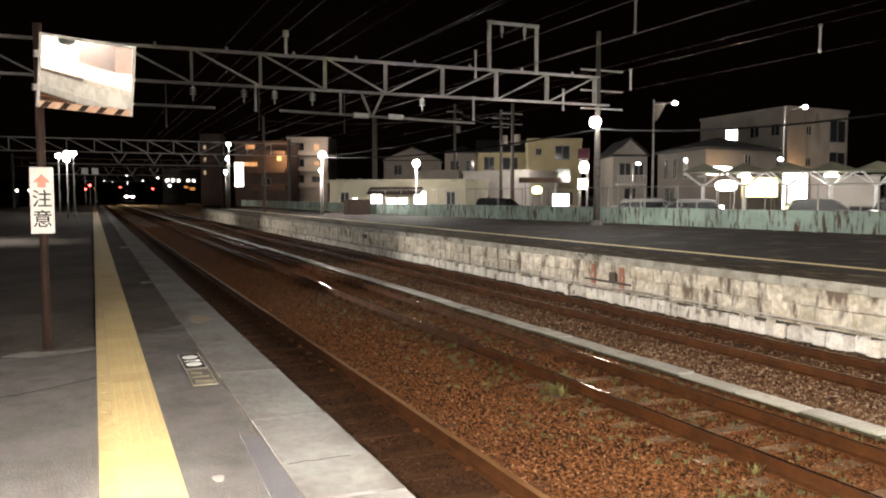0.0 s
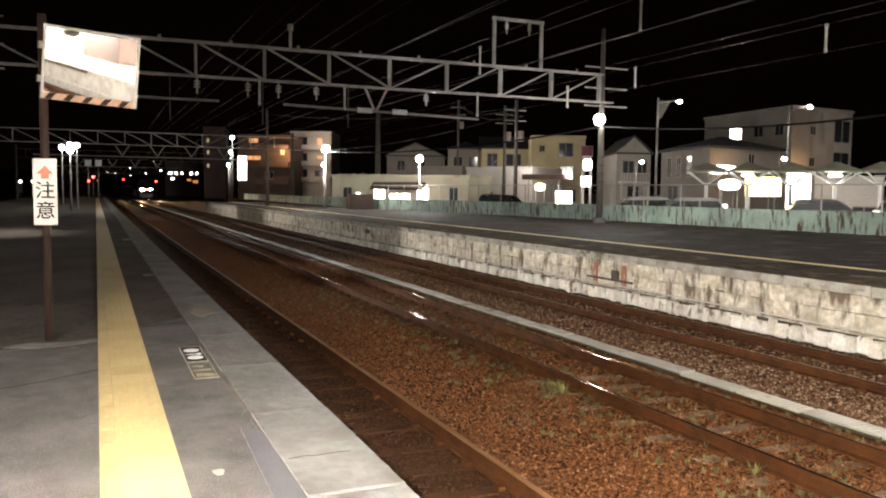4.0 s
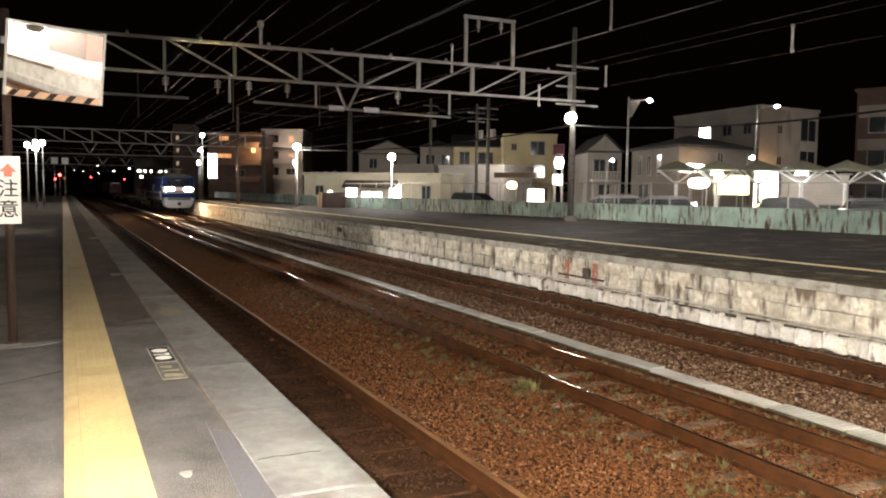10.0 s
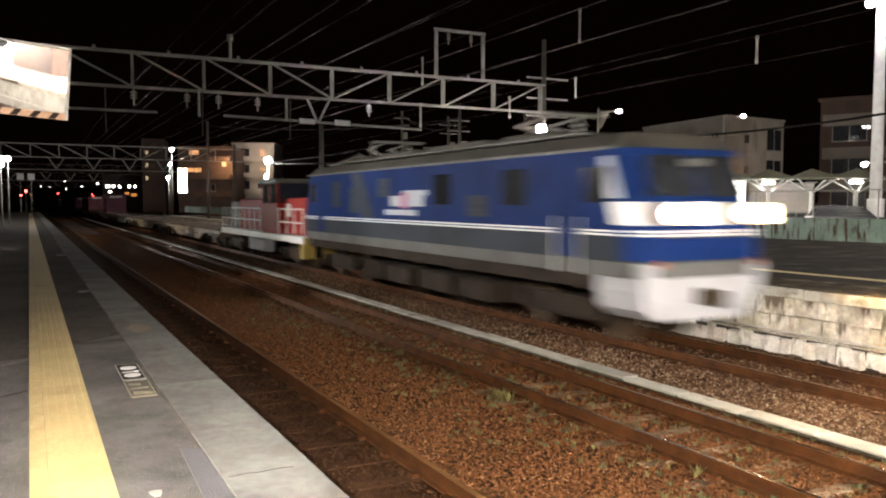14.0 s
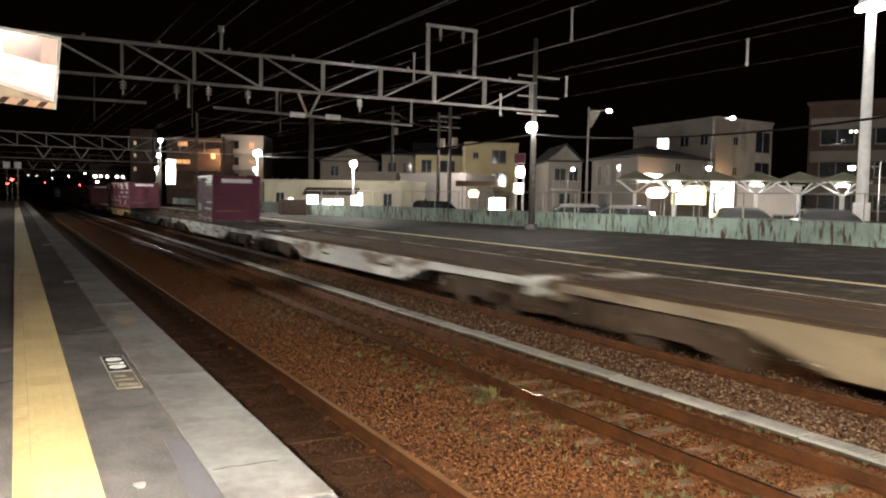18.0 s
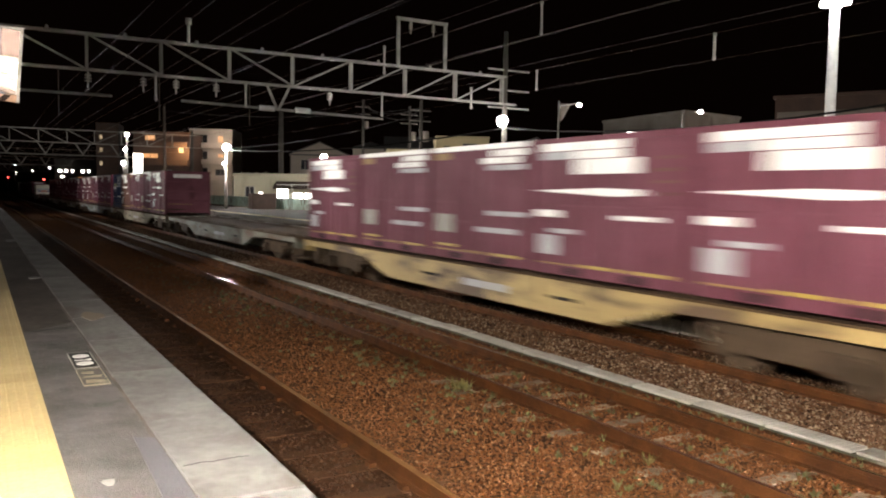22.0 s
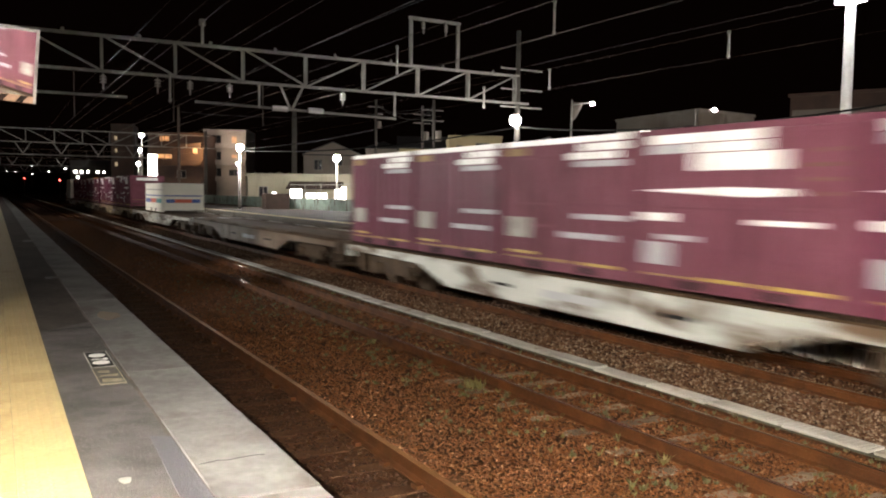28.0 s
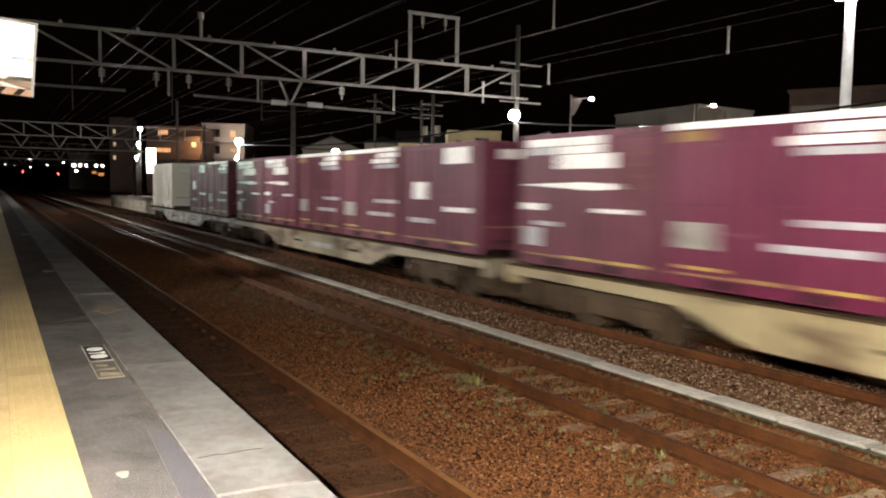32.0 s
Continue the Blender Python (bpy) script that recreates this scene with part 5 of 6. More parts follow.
def container(s, body, label, style=0, L=3.7, H=2.37):
    c = vehicle("freight_container", label, "container", s, "freight containers")
    z0 = 1.06
    w = 1.22
    bm = box(B(), -w + 0.03, w - 0.03, 0.03, L - 0.03, z0 + 0.1, z0 + H - 0.03)
    part("body", bm, body, c)
    for sx in (-1, 1):
        for y in (0.0, L - 0.11):
            part("corner_post", box(B(), min(sx * w, sx * (w - 0.11)), max(sx * w, sx * (w - 0.11)), y, y + 0.11, z0, z0 + H, 0.015), body, c)
        part("top_rail", box(B(), min(sx * w, sx * (w - 0.08)), max(sx * w, sx * (w - 0.08)), 0.1, L - 0.1, z0 + H - 0.1, z0 + H), white_paint if style == 1 else body, c)
        part("bottom_rail", box(B(), min(sx * w, sx * (w - 0.1)), max(sx * w, sx * (w - 0.1)), 0.1, L - 0.1, z0, z0 + 0.16), body, c)
        bm = B()
        n = int(L / 0.31)
        for k in range(1, n):
            y = k * L / n
            xo = sx * (w - 0.03)
            prism(bm, [(xo, y - 0.07), (xo + sx * 0.022, y - 0.035), (xo + sx * 0.022, y + 0.035), (xo, y + 0.07)], "z", z0 + 0.2, z0 + H - 0.12)
        part("side_ribs", bm, body, c)
        X = sx * (w + 0.002)

        def plate(nm, y0, y1, za, zb, m):
            part(nm, box(B(), min(X, X - sx * 0.012), max(X, X - sx * 0.012), y0, y1, z0 + za, z0 + zb), m, c)
        if style == 0:
            plate("logo_shape", 1.35, 3.45, 2.145, 2.28, white_paint)
            plate("logo_shape", 1.35, 2.6, 2.0, 2.13, white_paint)
            plate("logo_shape", 2.63, 3.45, 2.0, 2.13, loco_white)
            plate("logo_shape", 1.05, 2.55, 1.74, 1.985, white_paint)
            swoosh = prism(B(), [(0.75, z0 + 1.4), (1.6, z0 + 1.37), (3.66, z0 + 1.46), (1.9, z0 + 1.51), (0.9, z0 + 1.48)], "x", min(X, X - sx * 0.012), max(X, X - sx * 0.012))
            part("white_stripe", swoosh, white_paint, c)
            plate("label_plate", 2.95, 3.6, 1.0, 1.12, white_paint)
            plate("label_plate", 0.55, 1.5, 1.0, 1.07, white_paint)
            plate("label_plate", 2.5, 3.2, 0.72, 0.8, loco_white)
            plate("notice_board", 3.0, 3.5, 0.34, 0.68, loco_white)
            plate("door_patch", 0.15, 0.95, 1.25, 2.2, maroon_faded)
            for k in range(4):
                part("text_row", box(B(), min(X, X + sx * 0.003), max(X, X + sx * 0.003), 0.25, 0.55 + 0.1 * (k % 3), z0 + 1.4 + k * 0.18, z0 + 1.45 + k * 0.18), container_tan, c)
        elif style == 1:
            plate("logo_shape", 0.15, 1.3, 2.12, 2.24, white_paint)
            plate("logo_shape", 0.35, 1.6, 1.98, 2.095, white_paint)
            plate("logo_shape", 0.2, 1.4, 1.85, 1.95, loco_white)
            plate("ochre_tag", 2.9, 3.55, 2.1, 2.24, edge_ochre)
            plate("text_row", 2.2, 3.1, 2.02, 2.05, maroon_faded)
            plate("notice_board", 2.75, 3.5, 0.56, 0.94, line_white)
            plate("label_plate", 0.12, 1.4, 0.96, 1.05, loco_white)
            plate("label_plate", 0.4, 1.8, 0.62, 0.72, loco_white)
            plate("text_row", 2.1, 2.7, 0.78, 0.82, maroon_faded)
            plate("yellow_mark", 2.6, 3.4, 0.26, 0.31, zebra_yellow)
        elif style == 2:
            plate("logo_shape", 0.5, 1.5, 1.9, 2.25, white_paint)
            plate("label_plate", 0.4, 1.5, 0.85, 0.95, white_paint)
            plate("notice_board", 2.3, 3.0, 1.1, 1.5, white_paint)
            plate("label_plate", 2.1, 3.2, 0.55, 0.66, loco_white)
        elif style == 3:
            plate("notice_board", 2.1, 3.3, 1.3, 1.5, white_paint)
            plate("green_band", 2.1, 3.3, 1.505, 1.72, board_green)
            plate("grey_panel", 0.2, 1.75, 1.45, 2.25, panel_grey)
            for k in range(4):
                part("panel_line", box(B(), min(X, X + sx * 0.004), max(X, X + sx * 0.004), 0.25 + 0.05 * (k % 2), 1.7, z0 + 1.5 + k * 0.2, z0 + 1.54 + k * 0.2), white_paint, c)
            plate("label_plate", 2.3, 3.5, 1.14, 1.2, loco_white)
            plate("label_plate", 0.3, 1.5, 0.74, 0.82, white_paint)
            plate("label_plate", 2.7, 3.5, 0.72, 0.78, loco_white)
            for y0, y1, za in ((0.7, 1.9, 0.56), (2.2, 3.2, 0.94), (0.5, 1.7, 0.34), (2.0, 3.2, 0.34)):
                plate("ochre_line", y0, y1, za, za + 0.025, edge_ochre)
        elif style == 4:
            plate("blue_line", 0.15, L - 0.15, 0.95, 1.02, stripe_blue)
            plate("blue_block", 0.3, L * 0.34, 0.54, 0.8, stripe_teal)
            plate("red_block", L * 0.35, L * 0.66, 0.54, 0.8, red_paint)
            plate("blue_block", L * 0.67, L - 0.2, 0.54, 0.8, stripe_blue)
            plate("grey_line", 0.15, L - 0.15, 1.33, 1.37, loco_grey)
            for yy in (L * 0.36, L * 0.6):
                plate("fork_pocket", yy, yy + 0.38, 0.02, 0.2, black_paint)
        if style != 4:
            for yy in (0.98, 2.35):
                part("lock_rod", rod(B(), (X + sx * 0.006, yy, z0 + 0.2), (X + sx * 0.006, yy, z0 + H - 0.14), 0.014, None, 6), body, c)
            Xs = X - sx * 0.005
            part("door_seam", box(B(), min(Xs, Xs - sx * 0.02), max(Xs, Xs - sx * 0.02), 1.66, 1.69, z0 + 0.2, z0 + H - 0.12), under_black, c)
            part("belt_rail", box(B(), min(Xs, Xs - sx * 0.02), max(Xs, Xs - sx * 0.02), 0.12, L - 0.12, z0 + 1.19, z0 + 1.215), body, c)
        for yy in (0.9, 2.4):
            if style != 4:
                plate("fork_pocket", yy, yy + 0.36, 0.02, 0.14, black_paint)
        if style in (0, 1, 2):
            plate("yellow_edge", 0.3, 1.2, 0.17, 0.22, zebra_yellow)
            plate("yellow_edge", 1.5, 2.3, 0.17, 0.22, zebra_yellow if style == 0 else edge_ochre)
            plate("rusty_edge", 2.35, 3.5, 0.17, 0.2, edge_ochre)
    # end wall facing forwards and backwards
    for y, d in ((0.0, -1), (L, 1)):
        ya = 0.02 if d < 0 else L - 0.035
        bm = B()
        for z in [k * H / 2.5 for k in (0.75, 1.3, 1.85)]:
            box(bm, -1.1, 1.1, ya - 0.012, ya + 0.022, z0 + z, z0 + z + 0.08)
        part("end_ribs", bm, body, c)
        if style == 4:
            part("end_stripe", box(B(), -1.1, 1.1, ya - 0.016, ya + 0.02, z0 + 0.95, z0 + 1.02), stripe_blue, c)
            part("end_block", box(B(), -0.5, 0.5, ya - 0.018, ya + 0.02, z0 + 0.56, z0 + 0.78), red_paint, c)
            part("end_block", box(B(), -1.0, 1.0, ya - 0.014, ya + 0.02, z0 + 0.56, z0 + 0.78), stripe_blue, c)
        else:
            part("end_logo", box(B(), -0.75, 0.75, ya - 0.016, ya + 0.02, z0 + 2.0, z0 + 2.2), white_paint, c)
            part("end_bar", box(B(), -1.0, 0.2, ya - 0.016, ya + 0.02, z0 + 0.55, z0 + 0.58), edge_ochre, c)
    part("roof_panel", box(B(), -w + 0.05, w - 0.05, 0.05, L - 0.05, z0 + H - 0.03, z0 + H - 0.005), body, c)
    return c


S0 = 18.2 + 14.2
colours = [(0.2, 0.15, 0.09), (0.22, 0.17, 0.1), (0.46, 0.46, 0.42), (0.52, 0.52, 0.47), (0.06, 0.105, 0.145), (0.42, 0.3, 0.12), (0.2, 0.2, 0.16), (0.3, 0.28, 0.2),
           (0.24, 0.29, 0.3), (0.28, 0.27, 0.22), (0.56, 0.58, 0.53), (0.15, 0.105, 0.07), (0.5, 0.5, 0.45), (0.33, 0.27, 0.15), (0.3, 0.26, 0.18), (0.36, 0.36, 0.33)]
names_of = ["brown grimy", "brown grimy", "pale grey", "pale grey", "dull blue", "yellowish", "grey-green", "tan", "blue-grey", "grey", "pale grey", "dark brown", "pale grey", "yellowish", "tan", "pale grey"]
loads = {5: "fffff", 7: "fmmtb", 8: "mdmff", 9: "mfmnm", 10: "mffmm", 13: "ffmdm", 14: "nffdm", 15: "mn"}
STYLES = {5: "00110", 7: "01100", 8: "11100", 9: "01111", 10: "00111", 13: "01010", 14: "01100", 15: "10"}
proto_w, proto_c = {}, {}


def at_s(s):
    return pose(TX, FRONT + SPEED * AT + s, RAIL_Z)


def add(proto, key, maker, s):
    """Build a thing the first time, and copy it after that."""
    if key not in proto:
        proto[key] = maker()
        return proto[key]
    ob = copy_thing(proto[key], at_s(s))
    TRAIN.append((ob, s))
    return ob


def load_container(kind, style, s):
    body, words = {"m": (maroon, "maroon steel freight container with white markings"), "f": (maroon_faded, "faded reddish freight container with white markings"),
                   "d": (maroon_deep, "deep maroon freight container with white markings"), "n": (maroon, "maroon freight container with a white notice board"), "t": (container_tan, "tan freight container with white markings"),
                   "b": (container_blue, "blue freight container with a white notice board"), "w": (container_white, "white freight container with red and blue stripes")}[kind]
    return add(proto_c, (kind, style), lambda: container(s, body, words + " on a wagon", style), s)


for i in range(16):
    s = S0 + i * WAGON
    state = "empty" if i not in loads and i not in (3, 12) else "loaded"
    add(proto_w, (colours[i], state), lambda: wagon(s, colours[i], f"{names_of[i]} {state} flat container wagon"), s)
    for k, kind in enumerate(loads.get(i, "")):
        style = {"n": 2, "t": 0, "b": 3}.get(kind, STYLES.get(i, "01010")[k] == "1" and 1 or 0)
        load_container(kind, style, s + 0.72 + k * 3.82)
load_container("d", 1, S0 + 3 * WAGON + 8.35)
container(S0 + 12 * WAGON + 8.1, container_white, "white freight container with red and blue stripes on a wagon", 4, 6.06, 1.75)
container(S0 + 15 * WAGON + 13.0, container_white, "white freight container at the tail of the train", 5, 6.06, 2.5)

# ---- far platform: fence, lamps ----
FENCE = [(28.4, -20.0), (26.9, 16.0), (24.95, 36.2), (20.2, 62.3), (20.3, 122.0)]


def along(path, step):
    """Places and headings at even steps along a line of corners."""
    for (xa, ya), (xb, yb) in zip(path, path[1:]):
        n = max(1, round(math.hypot(xb - xa, yb - ya) / step))
        for k in range(n):
            u = k / n
            yield xa + (xb - xa) * u, ya + (yb - ya) * u, math.atan2(yb - ya, xb - xa), math.hypot(xb - xa, yb - ya) / n


fence = thing("green_fence", "low pale green steel panel fence streaked with rust", "fence")
bm = box(B(), 0.01, 0.99, -0.012, 0.012, 0.03, 0.84)
for k in range(5):
    box(bm, 0.06 + k * 0.2, 0.09 + k * 0.2, 0.012, 0.02, 0.05, 0.82)
box(bm, 0, 1.0, -0.035, 0.035, 0.82, 0.87)
me_panel = mesh_of(bm, fence_green, "panel")
me_fpost = mesh_of(box(B(), -0.04, 0.04, -0.1, -0.02, 0, 0.86, 0.006), fence_green, "post")
for x, y, a, ln in along(FENCE, 1.8):
    piece("panel", me_panel, fence, x, y, 0, a, (ln, 1, 1))
    piece("post", me_fpost, fence, x, y, 0, a)
mesh_fence = thing("wire_fence", "tall thin wire fence with slim grey posts", "fence")
bm = rod(B(), (0, 0, -0.2), (0, 0, 1.95), 0.03, None, 8)
me_wp = mesh_of(bm, galv, "post")
bm = rod(B(), (0, 0, 1.92), (1, 0, 1.92), 0.022, None, 6)
me_wr = mesh_of(bm, galv, "top_rail")
bm = B()
for k in range(9):
    beam(bm, (0, 0, 0.9 + k * 0.12), (1, 0, 0.9 + k * 0.12), 0.004, 0.004)
me_wn = mesh_of(bm, galv, "wire_net")
off = [(x + 0.5, y) for x, y in FENCE]
for x, y, a, ln in along(off[:4], 2.4):
    piece("post", me_wp, mesh_fence, x, y, 0, a)
    piece("top_rail", me_wr, mesh_fence, x, y, 0, a, (ln, 1, 1))
    piece("wire_net", me_wn, mesh_fence, x, y, 0, a, (ln, 1, 1))
part("low_hut", box(B(), 18.2, 20.1, 60.5, 61.6, 0, 1.2, 0.03), brown_paint)
tagged(bpy.data.objects["low_hut"], "dark low cabinet against the fence", "cabinet")

globe_lamp(22.55, 33.2, 5.05, "lit white globe lamp on the gantry pole", 0.27, wall_arm=(22.95, 33.6))
globe_lamp(22.6, 57.0, 3.95, "lit white globe lamp on a slim pole by the fence", 0.27)
globe_lamp(16.6, 61.9, 4.7, "lit white globe lamp on the platform", 0.28, pole_r=0.085)
globe_lamp(16.8, 63.2, 3.5, "lit small globe lamp on the platform", 0.15, pole_r=0.05)
for z in (9.0, 7.0, 5.1):
    globe_lamp(18.3 + (9 - z) * 0.02, 120 + (9 - z), z, "lit lamp on a distant tall pole", 0.28, pole_r=0.12)

# notice board and small fixtures on the wall
mkw = thing("track_marker", "rusty red bars fixed on the stone wall", "marker", (11.425, 16.2, -0.45))
for y in (0.62, -0.55):
    part("red_bar", box(B(), -0.03, 0.0, y - 0.085, y + 0.085, -0.33, 0.2, 0.006), wall_red, mkw)
part("cross_bar", box(B(), -0.05, -0.03, -0.95, 0.95, -0.2, -0.15), dark_steel, mkw)
part("socket_box", box(B(), -0.06, 0.0, -0.35, -0.1, -0.15, 0.06, 0.01), dark_steel, mkw)

tagged(part("wall_box", box(B(), 11.37, 11.44, 35.0, 35.5, -0.5, -0.3, 0.01), dark_steel), "small dark junction box on the stone wall", "junction box")
tagged(part("wall_pipe", rod(B(), (11.385, 4.0, -0.74), (11.385, 48.0, -0.74), 0.014), sign_white), "thin pale conduit running along the wall", "conduit")

# hanging insulator rods on the feeders
for x, y, zt, zb in ((19.36, 25.9, 9.03, 7.69), (24.3, 21.6, 7.66, 6.63), (24.3, 32.8, 7.66, 6.63), (20.9, 33.5, 6.6, 5.55), (9.8, 33.5, 5.9, 4.9), (16.1, 33.5, 6.0, 4.9), (6.2, 33.5, 6.0, 4.9), (16.2, 33.5, 8.1, 6.8)):
    t = thing("hanging_insulator", "slim white insulator rod hung from the wires", "insulator", (x, y, zb), group="hanging insulators")
    bm = rod(B(), (0, 0, 0), (0, 0, zt - zb), 0.045, None, 8)
    rod(bm, (0, 0, 0.05), (0, 0, 0.14), 0.075, 0.05, 10)
    part("rod", bm, porcelain, t)
    part("cap", rod(B(), (0, 0, zt - zb - 0.1), (0, 0, zt - zb), 0.08, 0.06, 10), galv, t)

# sagging cable from lamp pole to lamp pole
def cable(name, pts, r, label):
    cu = bpy.data.curves.new(name, "CURVE")
    cu.dimensions, cu.bevel_depth, cu.bevel_resolution = "3D", r, 1
    sp = cu.splines.new("POLY")
    q = []
    for (a, b, sag) in pts:
        a, b = Vector(a), Vector(b)
        for k in range(13):
            u = k / 12
            p = a.lerp(b, u)
            p.z -= sag * 4 * u * (1 - u)
            q.append(p)
    sp.points.add(len(q) - 1)
    for p, c in zip(sp.points, q):
        p.co = (*c, 1)
    ob = new(name, cu)
    me = bpy.data.meshes.new_from_object(ob)
    bpy.data.objects.remove(ob)
    me.materials.append(black_paint)
    return tagged(new(name, me), label, "cable", "cables")


cable("sagging_cable", [((16.6, 61.9, 4.5), (22.95, 33.6, 4.75), 0.5), ((22.95, 33.6, 4.75), (28.0, 12.0, 5.3), 0.75)], 0.045, "thick black cable sagging from pole to pole")

# ---- the street behind the fence ----
def building(name, label, foot, z1, wall, windows=(), z0=-0.3, roof=None, parapet=0.25):
    """A house on a footprint of corners; windows are (edge, along, z, width, height, material)."""
    b = thing(name, label, "building", (foot[0][0], foot[0][1], 0))
    ox, oy = foot[0]
    f = [(x - ox, y - oy) for x, y in foot]
    part("wall", prism(B(), f, "z", z0, z1), wall, b)
    cx, cy = sum(p[0] for p in f) / len(f), sum(p[1] for p in f) / len(f)
    big = [(cx + (x - cx) * 1.02, cy + (y - cy) * 1.02) for x, y in f]
    if roof is None:
        part("roof_edge", prism(B(), big, "z", z1, z1 + parapet), wall, b)
    else:
        peak, over, rm = roof
        bm = B()
        wide = [(cx + (x - cx) * over, cy + (y - cy) * over) for x, y in f]
        vs = [bm.verts.new((x, y, z1)) for x, y in wide]
        lo = [bm.verts.new((x, y, z1 - 0.15)) for x, y in wide]
        n = len(vs)
        if peak[0] == "hip":
            t = bm.verts.new((cx, cy, peak[1]))
            for i in range(n):
                bm.faces.new((vs[i], vs[(i + 1) % n], t))
        else:
            k = peak[2]
            a = bm.verts.new(((wide[k][0] + wide[(k + 1) % n][0]) / 2, (wide[k][1] + wide[(k + 1) % n][1]) / 2, peak[1]))
            c = bm.verts.new(((wide[(k + 2) % n][0] + wide[(k + 3) % n][0]) / 2, (wide[(k + 2) % n][1] + wide[(k + 3) % n][1]) / 2, peak[1]))
            bm.faces.new((vs[(k + 1) % n], vs[(k + 2) % n], c, a))
            bm.faces.new((vs[(k + 3) % n], vs[k], a, c))
            for i0, i1 in ((k, (k + 1) % n), ((k + 3) % n, (k + 2) % n)):
                gm = B()
                g0 = [gm.verts.new((f[i][0], f[i][1], z1 - 0.02)) for i in (i0, i1)]
                g0.append(gm.verts.new(((f[i0][0] + f[i1][0]) / 2, (f[i0][1] + f[i1][1]) / 2, peak[1] - 0.15)))
                gm.faces.new(g0)
                part("gable", gm, wall, b)
        for i in range(n):
            bm.faces.new((lo[i], lo[(i + 1) % n], vs[(i + 1) % n], vs[i]))
        bm.faces.new(lo[::-1])
        part("roof", bm, rm, b)
    n = len(f)
    for e, u, z, w, hgt, m in windows:
        (xa, ya), (xb, yb) = f[e], f[(e + 1) % n]
        ln = math.hypot(xb - xa, yb - ya)
        tx, ty = (xb - xa) / ln, (yb - ya) / ln
        nx, ny = ty, -tx
        if (xa + xb) / 2 * nx + (ya + yb) / 2 * ny < cx * nx + cy * ny:
            nx, ny = -nx, -ny
        px, py = xa + tx * u * ln, ya + ty * u * ln
        wi = part("window", window_mesh(w, hgt, line_white if m is window_dark else wall), None, b)
        ang = math.atan2(-nx, ny) + math.pi
        wi.location, wi.rotation_euler = (px + nx * 0.02, py + ny * 0.02, z), (0, 0, ang)
        part("pane", box(B(), -w / 2, w / 2, -0.012, 0.0, -hgt / 2, hgt / 2), m, wi)
    return b


def window_mesh(w, hgt, m):
    bm = B()
    for a in ((-w / 2 - 0.07, -w / 2, -hgt / 2 - 0.07, hgt / 2 + 0.07), (w / 2, w / 2 + 0.07, -hgt / 2 - 0.07, hgt / 2 + 0.07), (-w / 2, w / 2, hgt / 2, hgt / 2 + 0.07), (-w / 2 - 0.1, w / 2 + 0.1, -hgt / 2 - 0.1, -hgt / 2), (-0.03, 0.03, -hgt / 2, hgt / 2)):
        box(bm, a[0], a[1], -0.05, 0.01, a[2], a[3])
    return mesh_of(bm, m, "window")


D = window_dark
building("white_office_building", "white three-storey building with a lit upper window", [(63.8, 60.3), (73.6, 61.5), (76.0, 76.2), (65.5, 74.8)], 10.2, office_wall,
         [(3, 0.4, 8.2, 2.0, 1.3, glow_shop), (3, 0.66, 8.2, 1.4, 1.1, D), (3, 0.88, 8.2, 1.2, 1.1, D), (3, 0.8, 4.6, 1.4, 1.2, D),
          (0, 0.33, 8.1, 0.7, 0.8, D), (0, 0.33, 4.9, 0.7, 0.8, D), (0, 0.82, 8.2, 2.6, 2.2, D), (0, 0.82, 4.9, 2.6, 2.2, D), (0, 0.82, 1.9, 2.6, 2.2, D)])
building("corner_shop_house", "two-storey shop house with a dark hipped roof", [(40.7, 45.9), (48.7, 46.8), (50.5, 54.6), (42.8, 53.9)], 5.0, grey_wall,
         [(3, 0.4, 3.6, 0.6, 1.5, D), (3, 0.62, 3.6, 0.6, 1.5, D), (3, 0.2, 3.6, 0.6, 1.5, D), (0, 0.55, 3.7, 0.6, 1.6, D), (3, 0.3, 1.2, 1.8, 1.8, D)], roof=(("hip", 6.1), 1.1, roof_dark))
building("narrow_house", "narrow pale gabled house with a porch", [(44.7, 62.8), (47.6, 61.5), (50.8, 68.6), (47.9, 69.9)], 5.3, office_wall,
         [(0, 0.35, 3.9, 1.0, 1.2, D), (0, 0.75, 3.9, 0.8, 1.2, D), (0, 0.5, 1.2, 1.0, 1.9, D)], roof=(("gable", 6.9, 0), 1.12, roof_dark))
porch = thing("house_porch", "white timber porch and balcony of the narrow house", "porch", (44.7, 62.8, -0.3), -24.1)
part("balcony_floor", box(B(), 0.2, 2.9, -1.1, -0.03, 2.75, 2.9, 0.01), white_wall, porch)
part("balcony_rail", box(B(), 0.2, 2.9, -1.12, -1.06, 3.6, 3.68), white_wall, porch)
for k in range(10):
    part("baluster", box(B(), 0.22 + k * 0.29, 0.27 + k * 0.29, -1.11, -1.07, 2.9, 3.6), white_wall, porch)
for px in (0.3, 1.5, 2.75):
    part("porch_post", box(B(), px - 0.07, px + 0.07, -1.12, -0.98, 0, 2.75, 0.01), white_wall, porch)
building("cream_apartments", "cream three-storey apartment block with a flat roof", [(43.9, 77.5), (49.3, 75.1), (54.0, 84.0), (48.6, 86.4)], 7.5, cream_wall,
         [(0, 0.64, 6.2, 1.5, 1.4, D), (0, 0.66, 3.7, 1.5, 1.4, D), (0, 0.2, 3.8, 0.5, 0.8, D), (0, 0.2, 6.3, 0.5, 0.6, D), (0, 0.7, 1.2, 1.6, 1.3, D), (3, 0.5, 5.0, 1.2, 1.2, D)])
